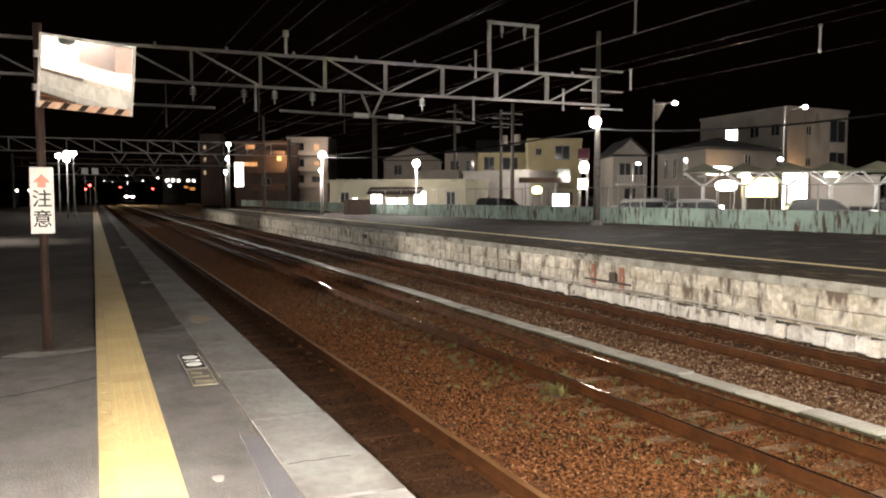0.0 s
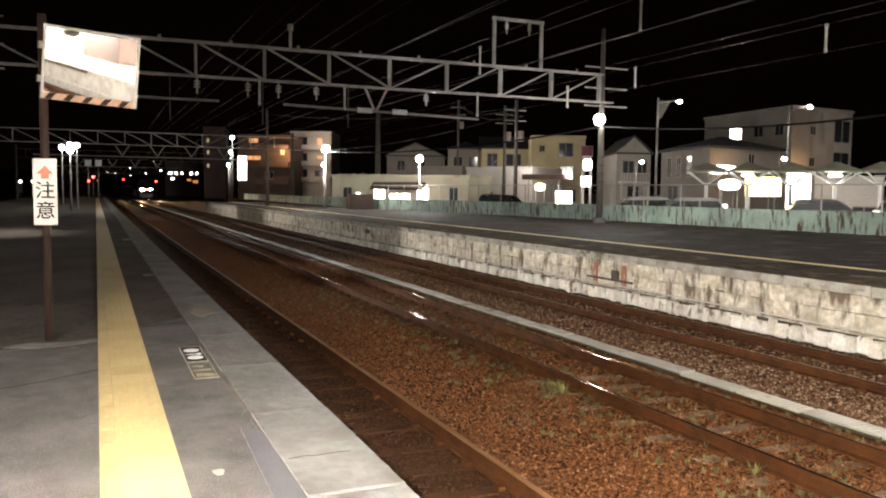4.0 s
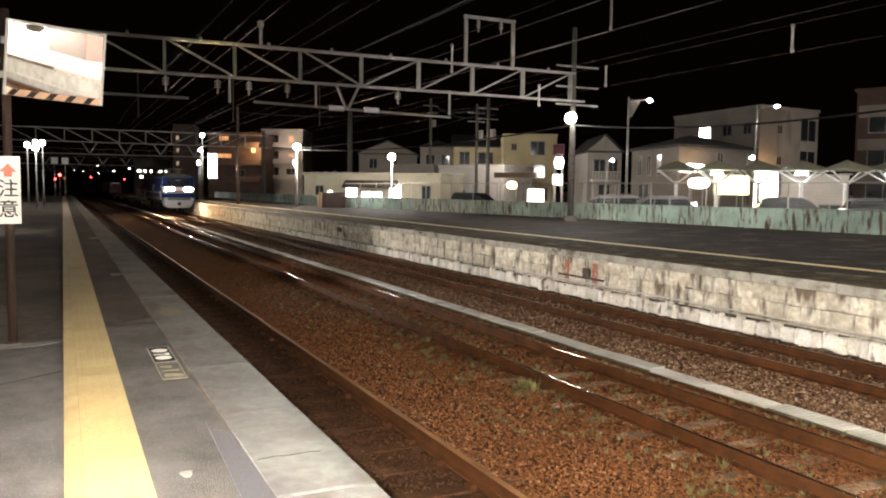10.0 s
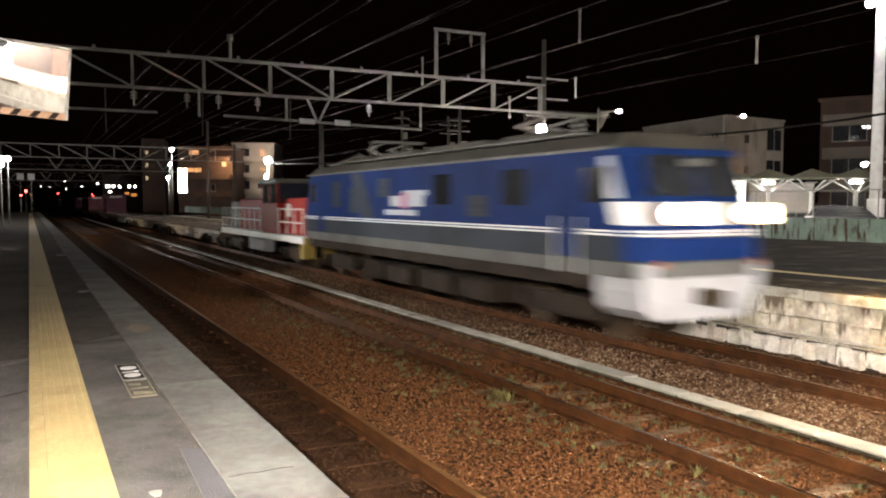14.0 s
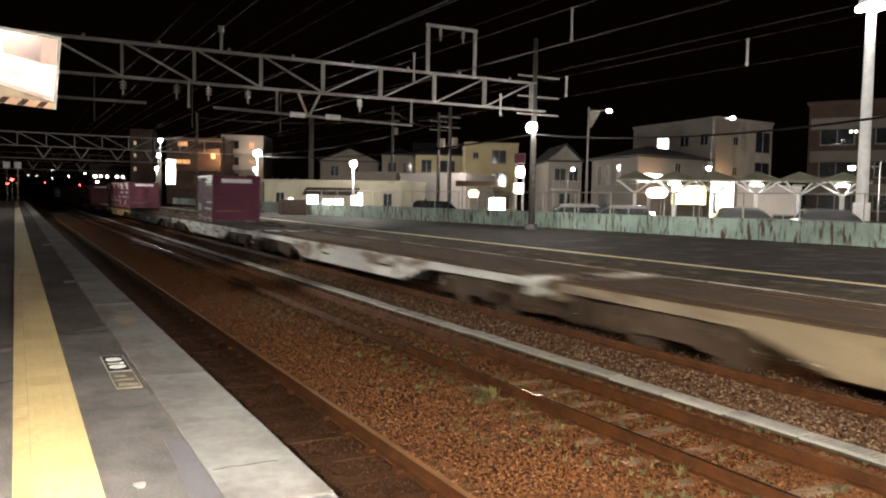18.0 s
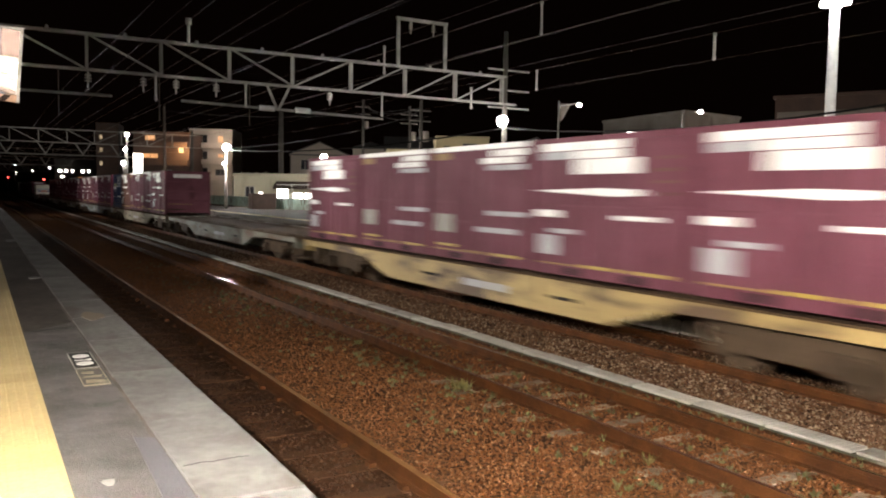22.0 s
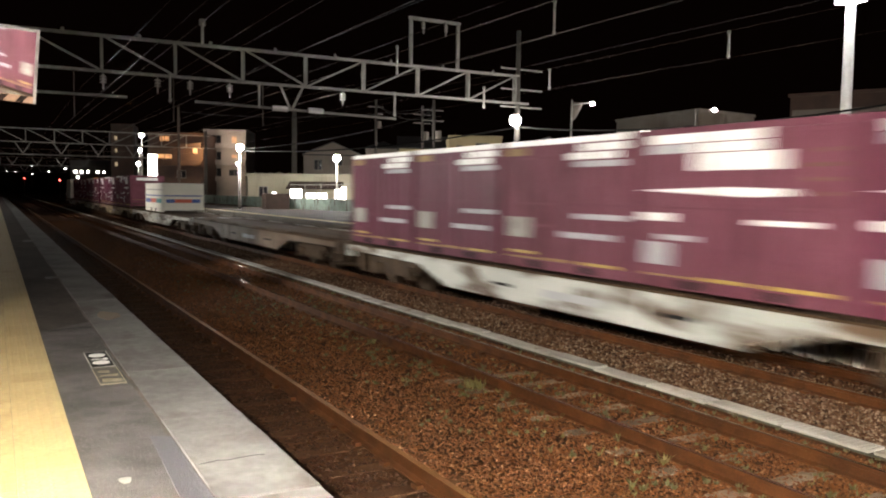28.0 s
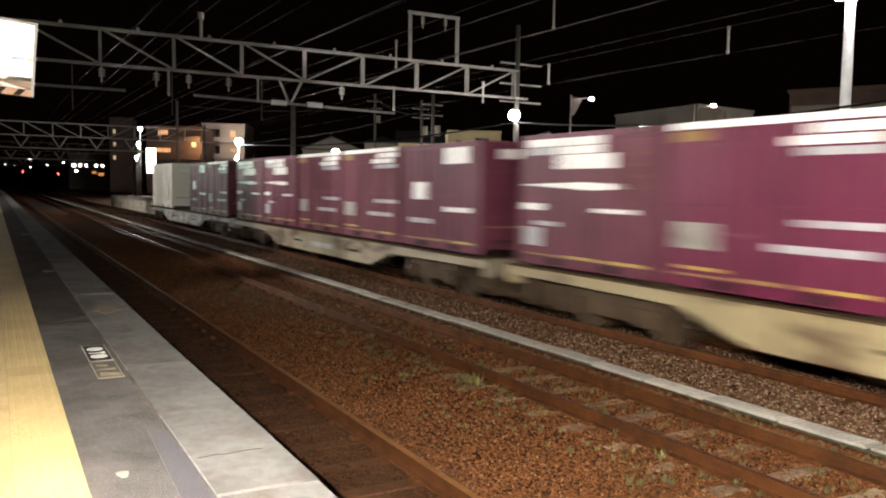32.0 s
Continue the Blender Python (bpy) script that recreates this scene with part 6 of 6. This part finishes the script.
building("cream_gable_house", "cream gabled house with dark tiled roof", [(44.2, 90.4), (50.2, 87.8), (53.0, 94.0), (47.0, 96.6)], 7.0, cream_wall,
         [(0, 0.2, 5.5, 1.2, 1.5, D), (0, 0.6, 5.5, 1.8, 1.4, D), (0, 0.7, 3.0, 1.6, 1.4, D)], roof=(("gable", 8.6, 3), 1.08, roof_dark))
building("grey_house", "grey two-storey house with dark roof", [(42.4, 96.8), (46.4, 95.0), (49.4, 101.0), (45.4, 102.8)], 7.2, grey_wall, [(0, 0.3, 5.4, 1.1, 1.3, D), (0, 0.75, 5.4, 1.0, 1.3, D)], roof=(("hip", 8.2), 1.08, roof_dark))
building("grey_gable_house", "pale grey gabled house with dark roof", [(36.7, 104.6), (43.8, 101.5), (47.0, 108.5), (39.9, 111.6)], 6.4, grey_wall,
         [(0, 0.25, 5.0, 1.0, 1.3, D), (0, 0.6, 5.0, 1.0, 1.3, D)], roof=(("gable", 8.2, 0), 1.06, roof_dark))
building("low_shop", "long low white shop with brightly lit front", [(20.6, 74.3), (30.7, 65.5), (35.5, 70.5), (25.4, 79.3)], 2.75, shop_cream,
         [(0, 0.12, 1.3, 0.8, 0.9, D), (0, 0.2, 1.1, 0.4, 0.4, glow_shop), (0, 0.36, 1.05, 1.1, 1.3, glow_shop), (0, 0.47, 0.85, 0.9, 0.8, glow_shop), (0, 0.55, 0.85, 0.9, 0.8, glow_shop), (0, 0.68, 1.1, 1.1, 1.5, glow_shop), (0, 0.9, 1.0, 0.8, 1.6, D)])
aw = part("shop_awning", prism(B(), [(-0.9, 1.75), (0.0, 2.3), (0.0, 2.2), (-0.9, 1.6)], "x", -2.6, 2.6), brown_paint)
aw.location, aw.rotation_euler = (25.7, 69.75, 0), (0, 0, math.atan2(-8.8, 10.1))
tagged(aw, "brown sloping awning over the lit shop front", "awning")
building("white_warehouse", "plain white box-shaped store", [(34.8, 74.7), (39.0, 68.6), (45.0, 73.0), (40.8, 79.1)], 3.75, white_wall, [(0, 0.1, 0.6, 0.9, 1.6, glow_shop), (0, 0.35, 1.0, 0.9, 0.9, D)])
building("grey_annex", "dark grey low annex beside the store", [(31.6, 79.5), (34.6, 75.4), (39.5, 80.0), (36.5, 84.0)], 3.9, grey_wall, [(0, 0.3, 2.2, 0.7, 0.8, D), (0, 0.7, 2.2, 0.7, 0.8, D)])
W2 = glow_warm
building("lit_apartments", "pale apartment block with warm lit balconies", [(33.6, 150.1), (40.6, 147.2), (45.0, 157.0), (38.0, 159.9)], 12.2, white_wall,
         [(0, 0.3, 10.6, 1.6, 1.5, D), (0, 0.72, 10.6, 0.9, 1.2, W2), (0, 0.3, 7.6, 1.6, 1.5, D), (0, 0.72, 7.6, 0.9, 0.6, W2), (0, 0.3, 4.6, 1.6, 1.5, D), (0, 0.72, 4.6, 1.8, 1.0, D)])
building("balcony_apartments", "brown apartment block with orange-lit walkways", [(22.9, 143.7), (31.3, 140.0), (36.0, 150.0), (27.6, 153.7)], 10.8, brick_wall,
         [(0, 0.3, 10.0, 1.6, 0.8, W2), (0, 0.3, 7.0, 2.4, 0.7, W2), (0, 0.08, 5.2, 1.5, 4.2, glow_shop), (0, 0.85, 8.0, 0.7, 0.8, W2), (0, 0.6, 4.0, 1.4, 1.2, D)])
building("brown_apartments", "tall brown tiled apartment block with balconies", [(61.3, 47.4), (68.5, 31.0), (82.0, 37.0), (74.8, 53.4)], 10.2, brick_wall,
         [(0, u, z, 2.6, 1.7, D) for u in (0.13, 0.37, 0.62, 0.86) for z in (2.0, 4.8, 7.6)] + [(0, 0.2, 7.8, 0.6, 0.2, glow_shop)])
bal = thing("balcony_rails", "grey balcony fronts of the brown apartment block", "balcony", (61.3, 47.4, 0))
for z in (3.4, 6.2, 9.0):
    for u in (0.02, 0.27, 0.52, 0.77):
        p = part("balcony", box(B(), 0.0, 3.8, -0.75, -0.03, 0.0, 0.95), grey_wall, bal)
        p.location, p.rotation_euler = (7.2 * u, -16.4 * u, z - 1.0), (0, 0, math.atan2(-16.4, 7.2))

for (bx, by), n, zs in (((22.9, 143.7), 8.4, (3.0, 6.0, 9.0)), ((33.6, 150.1), 7.0, (3.6, 6.6, 9.6))):
    wk = thing("walkway_fronts", "concrete walkway fronts of a distant apartment block", "balcony", (bx, by, 0))
    for z in zs:
        p = part("walkway", box(B(), 1.9 if bx < 30 else 0.2, n + 0.6, -1.0, -0.04, 0.0, 0.9), brick_wall if bx < 30 else white_wall, wk)
        p.location, p.rotation_euler = (0, 0, z - 0.6), (0, 0, math.atan2(-3.7, 8.4))

# lit signs
def sign(name, label, x, y, z, w, hgt, m, post_h=True, depth=0.15, turn=-35, oval=False):
    t = thing(name, label, "sign", (x, y, -0.25), turn, group="lit signs")
    if oval:
        ring = [(w / 2 * math.cos(a) * (1 - 0.12 * math.cos(2 * a)), z + 0.25 + hgt / 2 * math.sin(a)) for a in [k * math.pi / 10 for k in range(20)]]
        part("face", prism(B(), ring, "y", -depth, 0), m, t)
    else:
        part("face", box(B(), -w / 2, w / 2, -depth, 0, z + 0.25 - hgt / 2, z + 0.25 + hgt / 2, 0.03), m, t)
    part("casing", box(B(), -w / 2 * (0.7 if oval else 1) - 0.05, w / 2 * (0.7 if oval else 1) + 0.05, 0.003, depth, z + (0.35 if oval else 0.2) - hgt / 2, z + (0.15 if oval else 0.3) + hgt / 2), grey_wall, t)
    for sx in (-w * 0.35, w * 0.35):
        part("support", rod(B(), (sx, depth * 0.5, 0), (sx, depth * 0.5, z + 0.25), 0.05), galv, t)


sign("shop_sign", "large lit white shop sign board", 37.6, 41.2, 3.1, 2.3, 0.6, glow_shop, oval=True)
sign("shop_sign", "lit white shop sign board under the shelter", 36.6, 39.4, 2.1, 1.5, 0.7, glow_shop, oval=True)
sign("shop_sign", "lit yellow shop sign board", 38.4, 38.4, 2.0, 2.1, 1.2, glow_yellow)
sign("shop_sign", "tall lit white vending front", 39.0, 36.2, 1.75, 1.35, 2.2, glow_shop)
sign("shop_sign", "lit white street sign", 33.7, 51.0, 3.6, 0.8, 0.9, glow_shop, oval=True)
sign("shop_sign", "lit blue and white street sign", 33.75, 51.2, 2.35, 0.75, 0.75, glow_shop)
sign("shop_sign", "pale red street sign panel", 33.7, 51.1, 4.6, 0.75, 0.7, maroon_faded)
sign("shop_sign", "lit warm oval shop sign", 30.6, 52.6, 1.9, 0.9, 0.6, glow_yellow, oval=True)
sign("shop_sign", "lit white shop window sign", 32.2, 51.8, 1.1, 1.2, 1.0, glow_shop)
sign("shop_sign", "red brown shop fascia board", 31.0, 52.8, 2.65, 3.2, 0.35, brick_wall)
sign("shop_sign", "lit white office entrance", 36.7, 40.0, 0.6, 0.5, 0.5, glow_shop)

# street lamps
def street_lamp(x, y, z, hx, hy, hz, label, fan=False, r=0.09):
    t = thing("street_lamp", label, "street lamp", (x, y, -0.25), group="street lamps")
    part("pole", rod(B(), (0, 0, 0), (0, 0, z + 0.25), r, r * 0.6, 12), galv, t, smooth=True)
    part("arm", rod(B(), (0, 0, z - 0.1), (hx - x, hy - y, hz + 0.3), 0.035), galv, t)
    if fan:
        part("bracket_plate", prism(B(), [(0.05, z + 0.1), (1.05, z + 0.1), (0.3, z - 1.1), (0.05, z - 1.2)], "y", -0.02, 0.02), dark_steel, t)
    bm = B()
    bmesh.ops.create_uvsphere(bm, u_segments=14, v_segments=8, radius=0.17, matrix=Matrix.Translation((hx - x, hy - y, hz + 0.2)) @ Matrix.Diagonal((1, 1, 0.7, 1)))
    part("lantern", bm, glow_globe, t, "lit white lantern", smooth=True)


street_lamp(35.3, 45.0, 8.0, 36.8, 44.6, 7.85, "tall street lamp with a fan-shaped bracket", True)
street_lamp(44.4, 42.3, 7.7, 45.7, 41.7, 7.7, "tall slim street lamp")
street_lamp(43.7, 58.5, 4.3, 43.7, 57.7, 4.3, "short street lamp by the house", r=0.06)
street_lamp(43.4, 42.0, 4.3, 43.0, 41.2, 4.0, "street lamp by the shelter", r=0.06)
street_lamp(41.5, 27.5, 4.0, 40.5, 28.5, 3.6, "street lamp by the shelter", r=0.06)
mastp = thing("light_mast", "thick white painted light mast", "light mast", (37.3, 25.6, -0.25))
part("shaft", rod(B(), (0, 0, 0), (0, 0, 11.6), 0.3, 0.22, 20), white_paint, mastp, smooth=True)
part("sleeve", rod(B(), (0, 0, 0), (0, 0, 1.9), 0.4, None, 20), white_paint, mastp, smooth=True)
part("head_ring", rod(B(), (0, 0, 11.6), (0, 0, 11.9), 0.6, 0.55, 20), white_paint, mastp)
for k in range(4):
    a = k * 1.57 + 0.4
    part("floodlight", box(B(), 0.5 * math.cos(a) - 0.16, 0.5 * math.cos(a) + 0.16, 0.5 * math.sin(a) - 0.16, 0.5 * math.sin(a) + 0.16, 11.35, 11.6, 0.03), glow_globe, mastp)

# shelter with umbrella roofs
sail = mat("shelter_roof", (0.21, 0.2, 0.14), (0.15, 0.145, 0.1), 0.6, s2=20, fine=0.1)
for k in range(6):
    u = k / 5
    x, y = 30.7 + 7.6 * u, 34.8 - 7.4 * u
    sh = thing("umbrella_shelter", "bicycle shelter bay with a peaked translucent roof on white struts", "shelter", (x, y, -0.25), -40, group="shelter bays")
    part("column", box(B(), -0.09, 0.09, -0.09, 0.09, 0, 2.35, 0.01), white_paint, sh)
    bm = B()
    tip = bm.verts.new((0, 0, 3.5))
    ring = [bm.verts.new((sx * 1.08, sy * 1.5, 3.0)) for sx, sy in ((-1, -1), (1, -1), (1, 1), (-1, 1))]
    low = [bm.verts.new((sx * 1.08, sy * 1.5, 2.94)) for sx, sy in ((-1, -1), (1, -1), (1, 1), (-1, 1))]
    for i in range(4):
        bm.faces.new((ring[i], ring[(i + 1) % 4], tip))
        bm.faces.new((low[i], low[(i + 1) % 4], ring[(i + 1) % 4], ring[i]))
    bm.faces.new(low[::-1])
    part("roof", bm, sail, sh)
    for sx, sy in ((-1, -1), (1, -1), (1, 1), (-1, 1)):
        part("strut", rod(B(), (0, 0, 2.2), (sx * 0.95, sy * 1.35, 2.95), 0.045), white_paint, sh)
        part("joint_knob", rod(B(), (sx * 0.95, sy * 1.35, 2.86), (sx * 0.95, sy * 1.35, 2.98), 0.08), white_paint, sh)
    part("lamp_fitting", box(B(), -0.3, 0.3, -0.08, 0.08, 2.72, 2.82), glow_tube if k % 2 else galv, sh)
building("white_panel_hut", "white panelled bicycle store beneath the shelter", [(41.0, 36.8), (43.2, 33.8), (45.6, 35.6), (43.4, 38.6)], 2.45, white_wall, [(0, 0.3, 0.4, 1.0, 0.8, D), (0, 0.75, 0.4, 1.2, 0.8, D)])

# utility poles
for x, y, z, r in ((29.9, 55.2, 8.6, 0.17), (35.2, 67.2, 9.5, 0.17), (37.5, 82.8, 11.7, 0.18), (28.0, 12.0, 5.6, 0.15)):
    t = thing("utility_pole", "concrete utility pole with crossarms", "pole", (x, y, -0.3), group="utility poles")
    part("shaft", rod(B(), (0, 0, 0), (0, 0, z + 0.3), r, r * 0.65, 12), concrete_pole, t, smooth=True)
    for dz in (0.5, 1.3):
        part("crossarm", beam(B(), (-0.9, 0.1, z - dz), (0.9, 0.1, z - dz), 0.07, 0.07), galv, t)
    part("transformer", rod(B(), (0.3, -0.2, z - 2.9), (0.3, -0.2, z - 2.1), 0.24, None, 12), grey_wall, t)
for a, b, sg in (((37.5, 82.8, 11.2), (29.9, 55.2, 8.1), 0.8), ((35.2, 67.2, 9.0), (29.9, 55.2, 8.2), 0.4), ((29.9, 55.2, 7.6), (16.6, 61.9, 4.6), 0.5), ((29.9, 55.2, 8.0), (14.2, 73.0, 8.2), 0.6), ((38.1, 82.8, 10.8), (30.5, 55.2, 7.4), 0.7)):
    c = cable("street_cable", [(a, b, sg)], 0.03, "overhead street cable between poles")

dp = thing("line_mast", "dark slim line mast at the platform", "pole", (14.2, 73.0, 0), group="utility poles")
part("shaft", rod(B(), (0, 0, 0), (0, 0, 8.6), 0.14, 0.1, 12), dark_steel, dp, smooth=True)

# parked cars
def car(x, y, turn, paint, label):
    t = thing("parked_car", label, "car", (x, y, -0.25), turn, group="parked cars")
    hood = [(-2.1, 0.3), (2.1, 0.3), (2.15, 0.75), (1.95, 0.95), (1.0, 1.02), (0.35, 1.5), (-1.55, 1.52), (-2.0, 1.05), (-2.12, 0.8)]
    part("body", prism(B(), [p for p in hood if p[1] < 1.06], "y", -0.82, 0.82), paint, t)
    part("cabin", prism(B(), [(-1.95, 1.03), (1.0, 1.0), (0.36, 1.42), (-1.55, 1.44)], "y", -0.7, 0.7), window_dark, t)
    part("roof", prism(B(), [(-1.72, 1.4), (0.48, 1.36), (0.2, 1.54), (-1.45, 1.56)], "y", -0.72, 0.72), paint, t)
    for px, lean in ((-1.85, 0.2), (-0.7, 0.0), (0.1, -0.05), (0.95, -0.5)):
        for sy in (-0.715, 0.715):
            part("pillar", beam(B(), (px, sy, 1.0), (px + lean, sy, 1.42), 0.09, 0.03), paint, t)
    for wx in (-1.3, 1.35):
        for wy in (-0.82, 0.82):
            w = part("wheel", rod(B(), (wx, wy - 0.1, 0.31), (wx, wy + 0.1, 0.31), 0.31, None, 18), tyre_black, t)
            part("hub", rod(B(), (wx, wy - 0.11, 0.31), (wx, wy + 0.11, 0.31), 0.17, None, 12), galv, w)
    for wy in (-0.6, 0.6):
        part("headlight", box(B(), 2.08, 2.16, wy - 0.14, wy + 0.14, 0.68, 0.8), porcelain, t)
        part("tail_lamp", box(B(), -2.14, -2.08, wy - 0.14, wy + 0.14, 0.72, 0.95), loco_red, t)


car(26.6, 50.5, -60, car_dark, "dark estate car parked beyond the fence")
car(27.2, 36.6, 150, car_white, "white hatchback parked beyond the fence")
car(27.9, 33.3, 150, car_silver, "silver estate car parked beyond the fence")
car(34.3, 29.8, -40, car_dark, "dark estate car parked under the shelter")
car(36.6, 26.4, -40, car_dark, "dark car parked under the shelter")
car(33.0, 41.5, -40, car_white, "white compact car on the street")

# far end: signals, distant lights
def signal(x, y, z, m, label):
    t = thing("railway_signal", label, "signal", (x, y, -1.1), group="railway signals")
    part("mast", rod(B(), (0, 0, 0), (0, 0, z + 1.4), 0.08), galv, t)
    part("hood", box(B(), -0.22, 0.22, 0.0, 0.2, z + 0.4, z + 1.8, 0.03), black_paint, t)
    part("lens", rod(B(), (0, -0.06, z + 1.1), (0, 0.0, z + 1.1), 0.22, None, 14), m, t)


signal(-0.4, 150, 3.3, glow_red, "railway signal showing red")
signal(-1.2, 162, 2.7, glow_red, "railway signal showing red")
signal(0.4, 170, 2.9, glow_warm, "railway signal showing amber")
for x, y, z, w in ((-9.5, 150, 2.4, 0.6), (-13.0, 170, 2.5, 0.5)):
    sign("distant_sign", "small distant lit sign beyond the station", x, y, z, w, 0.45, glow_shop, turn=0)
building("distant_shop", "distant two-storey shop with a row of lit windows", [(15.4, 204), (23.4, 202), (25.4, 212), (17.4, 214)], 7.6, grey_wall,
         [(0, u, 5.2, w, 0.6, glow_shop) for u, w in ((0.14, 0.8), (0.3, 0.6), (0.46, 0.5), (0.72, 0.6), (0.88, 0.5))] + [(0, 0.2, 3.9, 0.7, 0.5, glow_shop), (0, 0.66, 3.6, 0.9, 0.6, W2), (0, 0.84, 3.2, 1.2, 0.7, W2)])
building("stair_block", "dark apartment block with small lit stair windows", [(17.9, 150.5), (21.4, 149.5), (23.5, 158.0), (20.0, 159.0)], 12.4, brick_wall,
         [(0, 0.22, z, 0.4, 0.7, glow_stair) for z in (5.7, 8.0, 10.2)])
for x, y, z in ((3.8, 300, 6.6), (6.4, 302, 6.5), (11.0, 300, 8.4), (11.3, 304, 5.9), (12.7, 180, 5.2), (14.0, 260, 6.0)):
    dl2 = thing("distant_lamp", "small distant white lamp on a pole", "lamp", (x, y, -1), group="distant lamps")
    part("pole", rod(B(), (0, 0, 0), (0, 0, z + 1), 0.07), dark_steel, dl2)
    part("lantern", box(B(), -0.22, 0.22, -0.15, 0.15, z + 0.95, z + 1.2, 0.06), glow_shop, dl2, "lit lantern")
for x, y, z in ((8.6, 292, 4.4), (15.0, 231, 3.4)):
    signal(x, y, z, glow_red, "railway signal showing red")
for x, m in ((-1.0, white_paint), (0.4, white_paint)):
    t = thing("track_board", "small pale track board on a pole", "board", (x, 131, -1), group="track boards")
    part("pole", rod(B(), (0, 0, 0), (0, 0, 6.2), 0.06), galv, t)
    part("plate", box(B(), -0.45, 0.45, -0.06, -0.03, 5.7, 6.6), m, t)
# dark wooded rise that closes the far end
bm = B()
for k in range(260):
    x, y = rnd.uniform(-160, 160), rnd.uniform(420, 480)
    bmesh.ops.create_icosphere(bm, subdivisions=1, radius=rnd.uniform(4, 9), matrix=Matrix.Translation((x, y, rnd.uniform(0, 5))))
tagged(part("distant_trees", bm, leaf_green), "dark belt of distant trees", "trees", kind="stuff")

# far platform canopy behind the camera
fc = thing("far_canopy", "brightly lit steel canopy over the far platform", "canopy", (0, 0, 0), kind="structure")
part("roof", prism(B(), [(12.2, 3.6), (16.5, 3.35), (21.0, 3.6), (21.0, 3.7), (16.5, 3.45), (12.2, 3.7)], "y", -70, -6), grey_wall, fc)
for y in range(-66, -6, 6):
    part("column", rod(B(), (16.5, y, 0), (16.5, y, 3.4), 0.11, None, 12), dark_steel, fc)
    part("rafter", beam(B(), (12.4, y, 3.55), (16.5, y, 3.3), 0.1, 0.12), galv, fc)
    part("light_row", box(B(), 14.2, 14.35, y - 2.2, y + 2.2, 3.2, 3.26), glow_tube, fc)
# glowing strips made up to go with the added second row
for y in range(-60, -8, 12):
    part("rear_light_row", box(B(), 18.2, 18.4, y - 3.0, y + 3.0, 3.2, 3.26), glow_tube, fc)
for y in range(-66, -8, 6):
    part("rafter", beam(B(), (16.5, y, 3.3), (20.8, y, 3.55), 0.1, 0.12), galv, fc)
part("name_board", box(B(), 16.3, 18.6, -24.1, -23.9, 2.2, 2.9, 0.02), sign_white, fc)
part("name_bar", box(B(), 16.7, 18.2, -23.895, -23.88, 2.45, 2.65), black_paint, fc)
for y in range(-66, -10, 5):
    part("station_window", box(B(), 20.56, 20.595, y - 1.1, y + 1.1, 0.9, 2.2), window_dark, fc)
    part("window_frame", box(B(), 20.54, 20.56, y - 0.05, y + 0.05, 0.9, 2.2), galv, fc)
    part("wall_pilaster", box(B(), 20.45, 20.595, y + 2.3, y + 2.6, 0, 3.55), brown_paint, fc)
part("station_wall", box(B(), 20.6, 21.0, -70, -8, 0, 3.6), white_wall, fc)
for k, y in enumerate((-14.5, -16.0, -34.0, -38.0)):
    vm = thing("vending_machine", "lit white drinks machine under the far canopy", "vending machine", (19.9, y, 0), group="vending machines")
    part("cabinet", box(B(), -0.4, 0.4, -0.5, 0.5, 0, 1.85, 0.03), white_paint if k % 2 else loco_red, vm)
    part("lit_window", box(B(), -0.42, -0.4, -0.42, 0.42, 0.95, 1.7), glow_shop, vm, "lit display window")
    part("dispensing_slot", box(B(), -0.415, -0.4, -0.3, 0.3, 0.25, 0.45), black_paint, vm)
for y in (-12.0, -19.0, -25.5, -31.0):
    bn = thing("platform_bench", "grey steel bench on the far platform", "bench", (17.6, y, 0), group="platform benches")
    part("seat", box(B(), -0.22, 0.22, -0.9, 0.9, 0.4, 0.45, 0.01), galv, bn)
    part("backrest", box(B(), 0.2, 0.25, -0.9, 0.9, 0.55, 0.9, 0.01), galv, bn)
    for yy in (-0.7, 0.7):
        part("leg", box(B(), -0.2, 0.2, yy - 0.03, yy + 0.03, 0, 0.4), dark_steel, bn)
part("hanging_sign", box(B(), 13.6, 13.75, -22.0, -20.0, 2.3, 2.75, 0.01), sign_white, fc, "white hanging station sign")
part("sign_bar", box(B(), 13.585, 13.6, -21.7, -20.3, 2.45, 2.6), black_paint, fc)
for y in (-21.7, -20.3):
    part("sign_hanger", rod(B(), (13.67, y, 2.75), (13.67, y, 3.55), 0.02), galv, fc)
part("kiosk", box(B(), 15.0, 17.6, -32, -27, 0, 2.4, 0.03), brown_paint, fc)


def motions():
    # steady speed, easing off very slightly towards the end
    rows = [(t, SPEED * min(t, 23.0) + 17.37 * max(0.0, t - 23.0)) for t in (0.0, 0.1, 8.0, 16.0, 22.0, 23.0, 24.0, 28.0, 31.9, 32.0)]
    for ob, s in TRAIN:
        walk(ob, [(t, at_s(s - d)) for t, d in rows])


motions()
